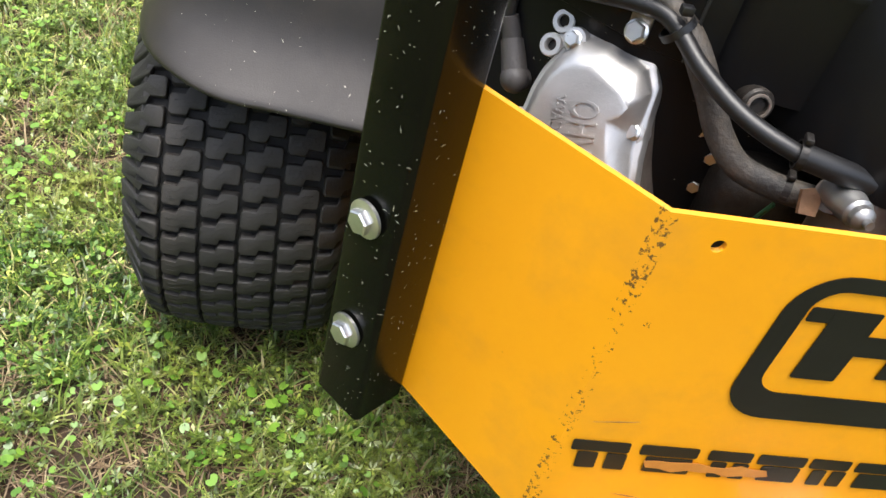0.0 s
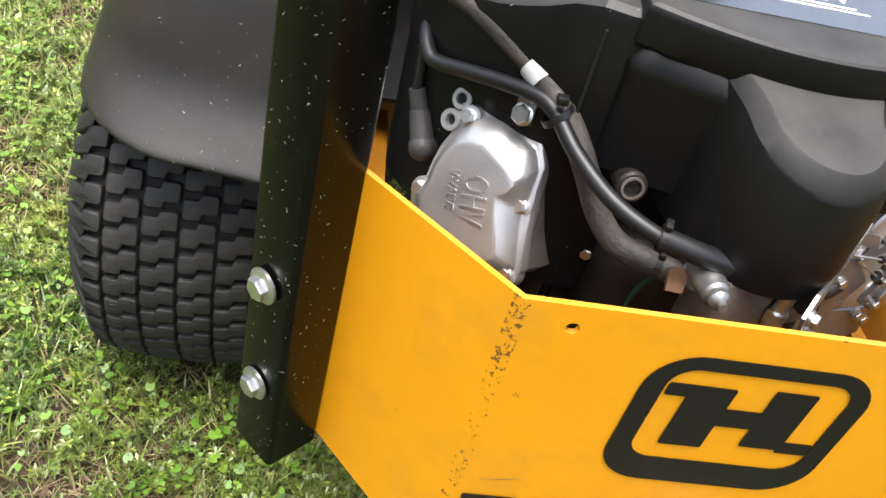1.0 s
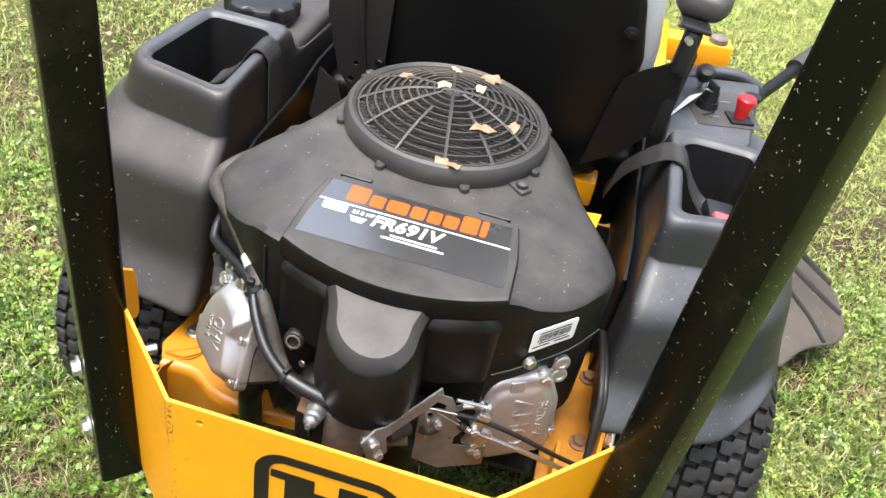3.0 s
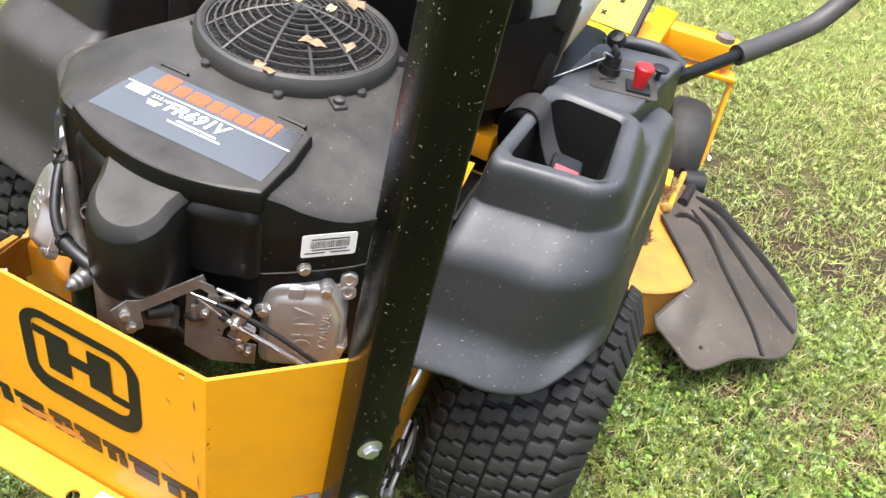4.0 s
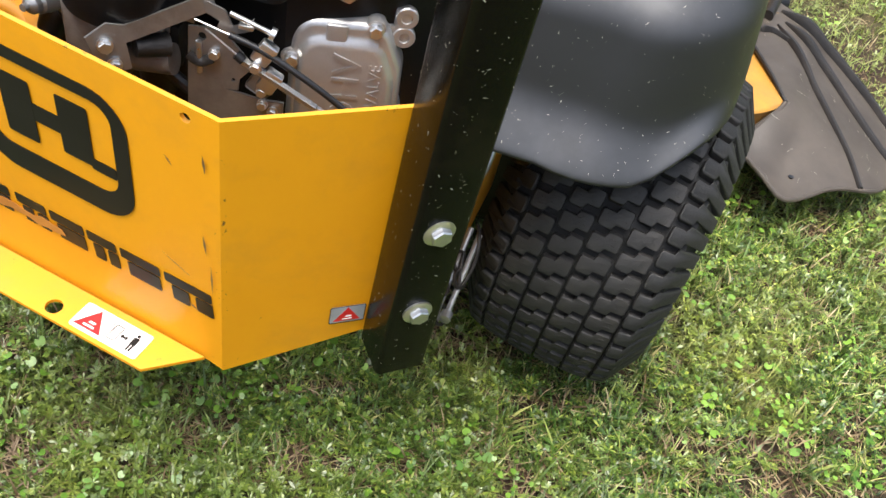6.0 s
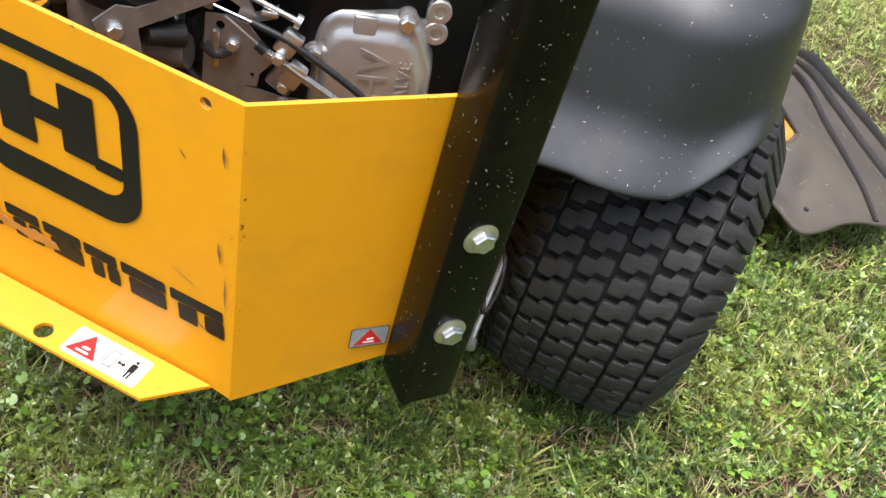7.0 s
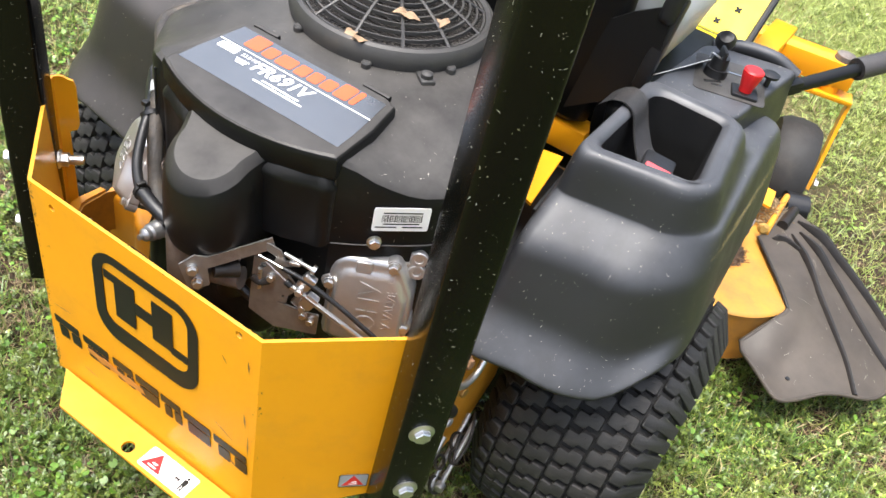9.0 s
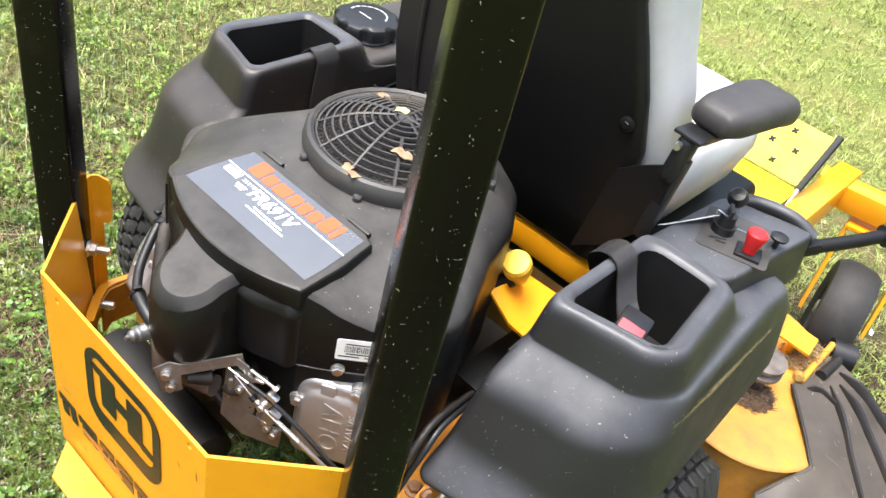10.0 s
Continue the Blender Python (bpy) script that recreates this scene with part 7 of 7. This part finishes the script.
def blades(name, count, seed, h0, h1, w0, w1, lay, mat, label, kind_of, base_up=0.0, on_bare=False):
    p, g = scatter(seed, count, ZONES)
    p = keep_clear(p)
    worn = bare(p)
    p = p[g.random(len(p)) < (0.10 + 0.6 * worn if on_bare else 1.0 - 0.9 * worn)]
    n = len(p)
    far = np.clip((np.hypot(p[:, 0] - 0.1, p[:, 1] - 0.5) - 1.3) / 2.2, 0, 1)
    tuft = np.clip(0.85 + 0.55 * cover(p, 43, 0.05), 0.3, 1.35)
    h = g.uniform(h0, h1, n) * tuft * (1 + 0.25 * far)
    w = g.uniform(w0, w1, n) * (1 + 0.7 * far)
    a = g.uniform(0, 2 * np.pi, n)
    lean = g.uniform(0.15, lay, n) * h
    d = np.stack([np.cos(a), np.sin(a), np.zeros(n)], 1)
    o = np.stack([-np.sin(a + g.uniform(-0.6, 0.6, n)), np.cos(a), np.zeros(n)], 1)
    z0 = SOIL_Z - 0.004 + base_up + g.uniform(0, 0.008, n)
    base = np.concatenate([p, z0[:, None]], 1)
    up = np.zeros((n, 3))
    up[:, 2] = 1
    rise = np.sqrt(np.maximum(0.05, 1 - (lean / h) ** 2 * 0.5)) * h
    mid = base + d * (lean * 0.35)[:, None] + up * (rise * 0.62)[:, None]
    tip = base + d * lean[:, None] + up * rise[:, None]
    v = np.stack([base - o * w[:, None], base + o * w[:, None], mid + o * w[:, None] * 0.85, mid - o * w[:, None] * 0.85, tip], 1).reshape(-1, 3)
    me = bpy.data.meshes.new(name)
    i = np.arange(n)[:, None] * 5
    quads = i + np.array([[0, 1, 2, 3]])
    tris = i + np.array([[3, 2, 4]])
    loops = np.concatenate([quads, tris], 1).reshape(-1)
    me.vertices.add(len(v))
    me.vertices.foreach_set("co", v.astype(np.float32).reshape(-1))
    me.loops.add(len(loops))
    me.loops.foreach_set("vertex_index", loops.astype(np.int32))
    me.polygons.add(2 * n)
    starts = (np.arange(n)[:, None] * 7 + np.array([[0, 4]])).reshape(-1)
    me.polygons.foreach_set("loop_start", starts.astype(np.int32))
    me.update(calc_edges=True)
    me.materials.append(mat)
    return tagged(new(name, me), label, kind_of, kind="stuff")


def skin(name, v, corners, mat, label, kind_of):
    """Many loose faces of the same number of corners, as one mesh."""
    n = len(v) // corners
    me = bpy.data.meshes.new(name)
    me.vertices.add(n * corners)
    me.vertices.foreach_set("co", v.astype(np.float32).reshape(-1))
    me.loops.add(n * corners)
    me.loops.foreach_set("vertex_index", np.arange(n * corners, dtype=np.int32))
    me.polygons.add(n)
    me.polygons.foreach_set("loop_start", (np.arange(n) * corners).astype(np.int32))
    me.update(calc_edges=True)
    me.materials.append(mat)
    return tagged(new(name, me), label, kind_of, kind="stuff")


def rosettes(name, count, seed, leaflets, l0, l1, slim, h0, h1, mat, label, kind_of, least=-0.4, seed_field=44):
    """Low weeds: narrow leaflets that spread from one stem."""
    p, g = scatter(seed, count, ZONES)
    p = keep_clear(p[cover(p, seed_field, 0.17) + 0.6 * cover(p, 45, 0.05) + g.normal(0, 0.25, len(p)) > least])
    p = p[g.random(len(p)) < 1.0 - 0.85 * bare(p)]
    n = len(p)
    far = 1 + 0.6 * np.clip((np.hypot(p[:, 0] - 0.1, p[:, 1] - 0.5) - 1.3) / 1.6, 0, 1.5)
    size = (l0 + (l1 - l0) * g.random(n) ** 1.4) * far
    z = SOIL_Z + g.uniform(h0, h1, n)
    tx, ty = g.normal(0, 0.30, n), g.normal(0, 0.30, n)
    a = g.uniform(0, 2 * np.pi, n)[:, None] + 2 * np.pi * np.arange(leaflets) / leaflets + g.normal(0, 0.22, (n, leaflets))
    ln = size[:, None] * g.uniform(0.7, 1.15, (n, leaflets))
    wd = ln * slim * g.uniform(0.7, 1.3, (n, leaflets))
    up = g.uniform(-0.05, 0.75, (n, leaflets))
    pts = []
    for along, across, rise in ((0.0, 0.0, 0.0), (0.55, 1.0, 0.55), (0.85, 0.55, 0.70), (1.0, 0.0, 0.62), (0.85, -0.55, 0.70), (0.55, -1.0, 0.55)) if slim > 0.3 else ((0.0, 0.0, 0.0), (0.6, 1.0, 0.6), (1.0, 0.0, 0.7), (0.6, -1.0, 0.6)):
        x = ln * along * np.cos(a) - wd * across * np.sin(a)
        y = ln * along * np.sin(a) + wd * across * np.cos(a)
        pts.append(np.stack([p[:, :1] + x, p[:, 1:] + y, z[:, None] + ln * rise * up + x * tx[:, None] + y * ty[:, None]], 2))
    v = np.stack(pts, 2)
    return skin(name, v.reshape(-1, 3), len(pts), mat, label, kind_of)


def round_leaves(name, count, seed, r0, r1, h0, h1, mat, label, kind_of):
    """Round notched leaves on low stems, a few together."""
    p, g = scatter(seed, count // 4, ZONES)
    side = np.clip((0.1 - p[:, 0]) / 0.5, 0, 1)
    p = keep_clear(p[cover(p, 46, 0.30) + g.normal(0, 0.3, len(p)) + 0.7 * side > 0.45])
    p = np.repeat(p, 5, 0) + g.normal(0, 0.022, (len(p) * 5, 2))
    n = len(p)
    r = r0 + (r1 - r0) * g.random(n) ** 1.3
    z = SOIL_Z + g.uniform(h0, h1, n)
    a, tx, ty = g.uniform(0, 2 * np.pi, n), g.normal(0, 0.28, n), g.normal(0, 0.28, n)
    ang = np.arange(11) / 11 * 2 * np.pi
    edge = np.array([0.35, 0.95, 1.02, 1.0, 1.0, 0.98, 0.98, 1.0, 1.0, 1.02, 0.95])
    x, y = r[:, None] * edge * np.cos(ang + a[:, None]), r[:, None] * edge * np.sin(ang + a[:, None])
    v = np.stack([p[:, :1] + x, p[:, 1:] + y, z[:, None] + x * tx[:, None] + y * ty[:, None] + 0.25 * r[:, None] * np.abs(np.sin(ang)) ** 2], 2)
    return skin(name, v.reshape(-1, 3), 11, mat, label, kind_of)


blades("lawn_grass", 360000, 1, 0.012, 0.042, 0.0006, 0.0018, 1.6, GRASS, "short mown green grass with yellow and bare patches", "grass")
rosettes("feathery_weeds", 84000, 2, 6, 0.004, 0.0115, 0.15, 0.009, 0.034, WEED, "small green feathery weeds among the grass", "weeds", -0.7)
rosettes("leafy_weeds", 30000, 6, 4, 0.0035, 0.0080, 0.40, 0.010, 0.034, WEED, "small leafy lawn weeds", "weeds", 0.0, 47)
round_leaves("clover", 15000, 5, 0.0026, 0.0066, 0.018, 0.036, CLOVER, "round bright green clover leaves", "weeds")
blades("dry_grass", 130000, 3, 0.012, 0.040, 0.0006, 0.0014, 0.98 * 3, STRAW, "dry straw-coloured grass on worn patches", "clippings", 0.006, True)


# ---- fine dry specks stuck to the smooth parts ----
def sprinkle(host, count, seed, label, least_up=-0.2, short=0.0006, long=0.0044):
    """Thin short bits of dry grass lying flat on a surface, thickest on what faces up."""
    me = host.data
    me.calc_loop_triangles()
    g = np.random.default_rng(seed)
    co = np.empty(len(me.vertices) * 3)
    me.vertices.foreach_get("co", co)
    co = co.reshape(-1, 3)
    tri = np.empty(len(me.loop_triangles) * 3, np.int32)
    me.loop_triangles.foreach_get("vertices", tri)
    a, b, c = (co[tri.reshape(-1, 3)[:, k]] for k in range(3))
    nrm = np.cross(b - a, c - a)
    area = np.linalg.norm(nrm, axis=1)
    nrm /= np.maximum(area, 1e-12)[:, None]
    weight = area * np.clip(nrm[:, 2] - least_up, 0.0, 1.0)
    pick = g.choice(len(area), count, p=weight / weight.sum())
    u, v = g.random(count), g.random(count)
    flip = u + v > 1
    u[flip], v[flip] = 1 - u[flip], 1 - v[flip]
    n = nrm[pick]
    p = a[pick] + u[:, None] * (b - a)[pick] + v[:, None] * (c - a)[pick] + n * 0.0005
    d = g.normal(size=(count, 3))
    d -= n * (d * n).sum(1)[:, None]
    d /= np.linalg.norm(d, axis=1)[:, None]
    o = np.cross(n, d)
    half = (short + (long - short) * g.random(count) ** 3)[:, None] / 2
    wide = g.uniform(0.00014, 0.00036, count)[:, None]
    bend = o * (g.normal(0, 0.18, count)[:, None] * half)
    pts = np.stack([p - d * half, p - o * wide + bend, p + d * half, p + o * wide + bend], 1).reshape(-1, 3)
    bits = bpy.data.meshes.new("dry_specks")
    bits.from_pydata(pts.tolist(), [], np.arange(4 * count).reshape(-1, 4).tolist())
    bits.materials.append(FLECK)
    return tagged(new("dry_specks", bits), label, "clippings", kind="stuff")


for k, (host, count, up) in enumerate(((fender_right, 950, -0.3), (fender_left, 600, -0.3), (engine, 700, -0.3), (panel, 160, 0.1))):
    sprinkle(host, count, 60 + k, "fine pale specks of dry grass on black plastic", up)
sprinkle(chute_flap, 60, 66, "pale straws lying on the chute flap", 0.2, 0.004, 0.045)
for k, host in enumerate(posts):
    sprinkle(host, 1300, 70 + k, "fine pale specks of dry grass on a black post", -0.9, 0.0006, 0.0052)


def scuff(a, e, count, seed):
    """Dry grass rubbed along the fender's edge."""
    g = random.Random(seed)
    bm2 = bmesh.new()
    a, e = V(*a), V(*e)
    d = (e - a).normalized()
    for _ in range(count):
        p = a.lerp(e, min(1, max(0, g.gauss(0.5, 0.24)))) + V(g.gauss(0, 0.0010), 0, g.gauss(0, 0.0016))
        h = d * g.uniform(0.001, 0.006)
        o = V(0.25, 0, -0.95) * g.uniform(0.0002, 0.0005)
        bm2.faces.new([bm2.verts.new(q) for q in (p - h, p - o, p + h, p + o)])
    return tagged(part("dry_specks", bm2, RUBBED), "line of dry tan grass rubbed on the fender edge", "clippings", kind="stuff")


scuff((0.4682, 0.345, 0.556), (0.4655, 0.600, 0.556), 420, 90)
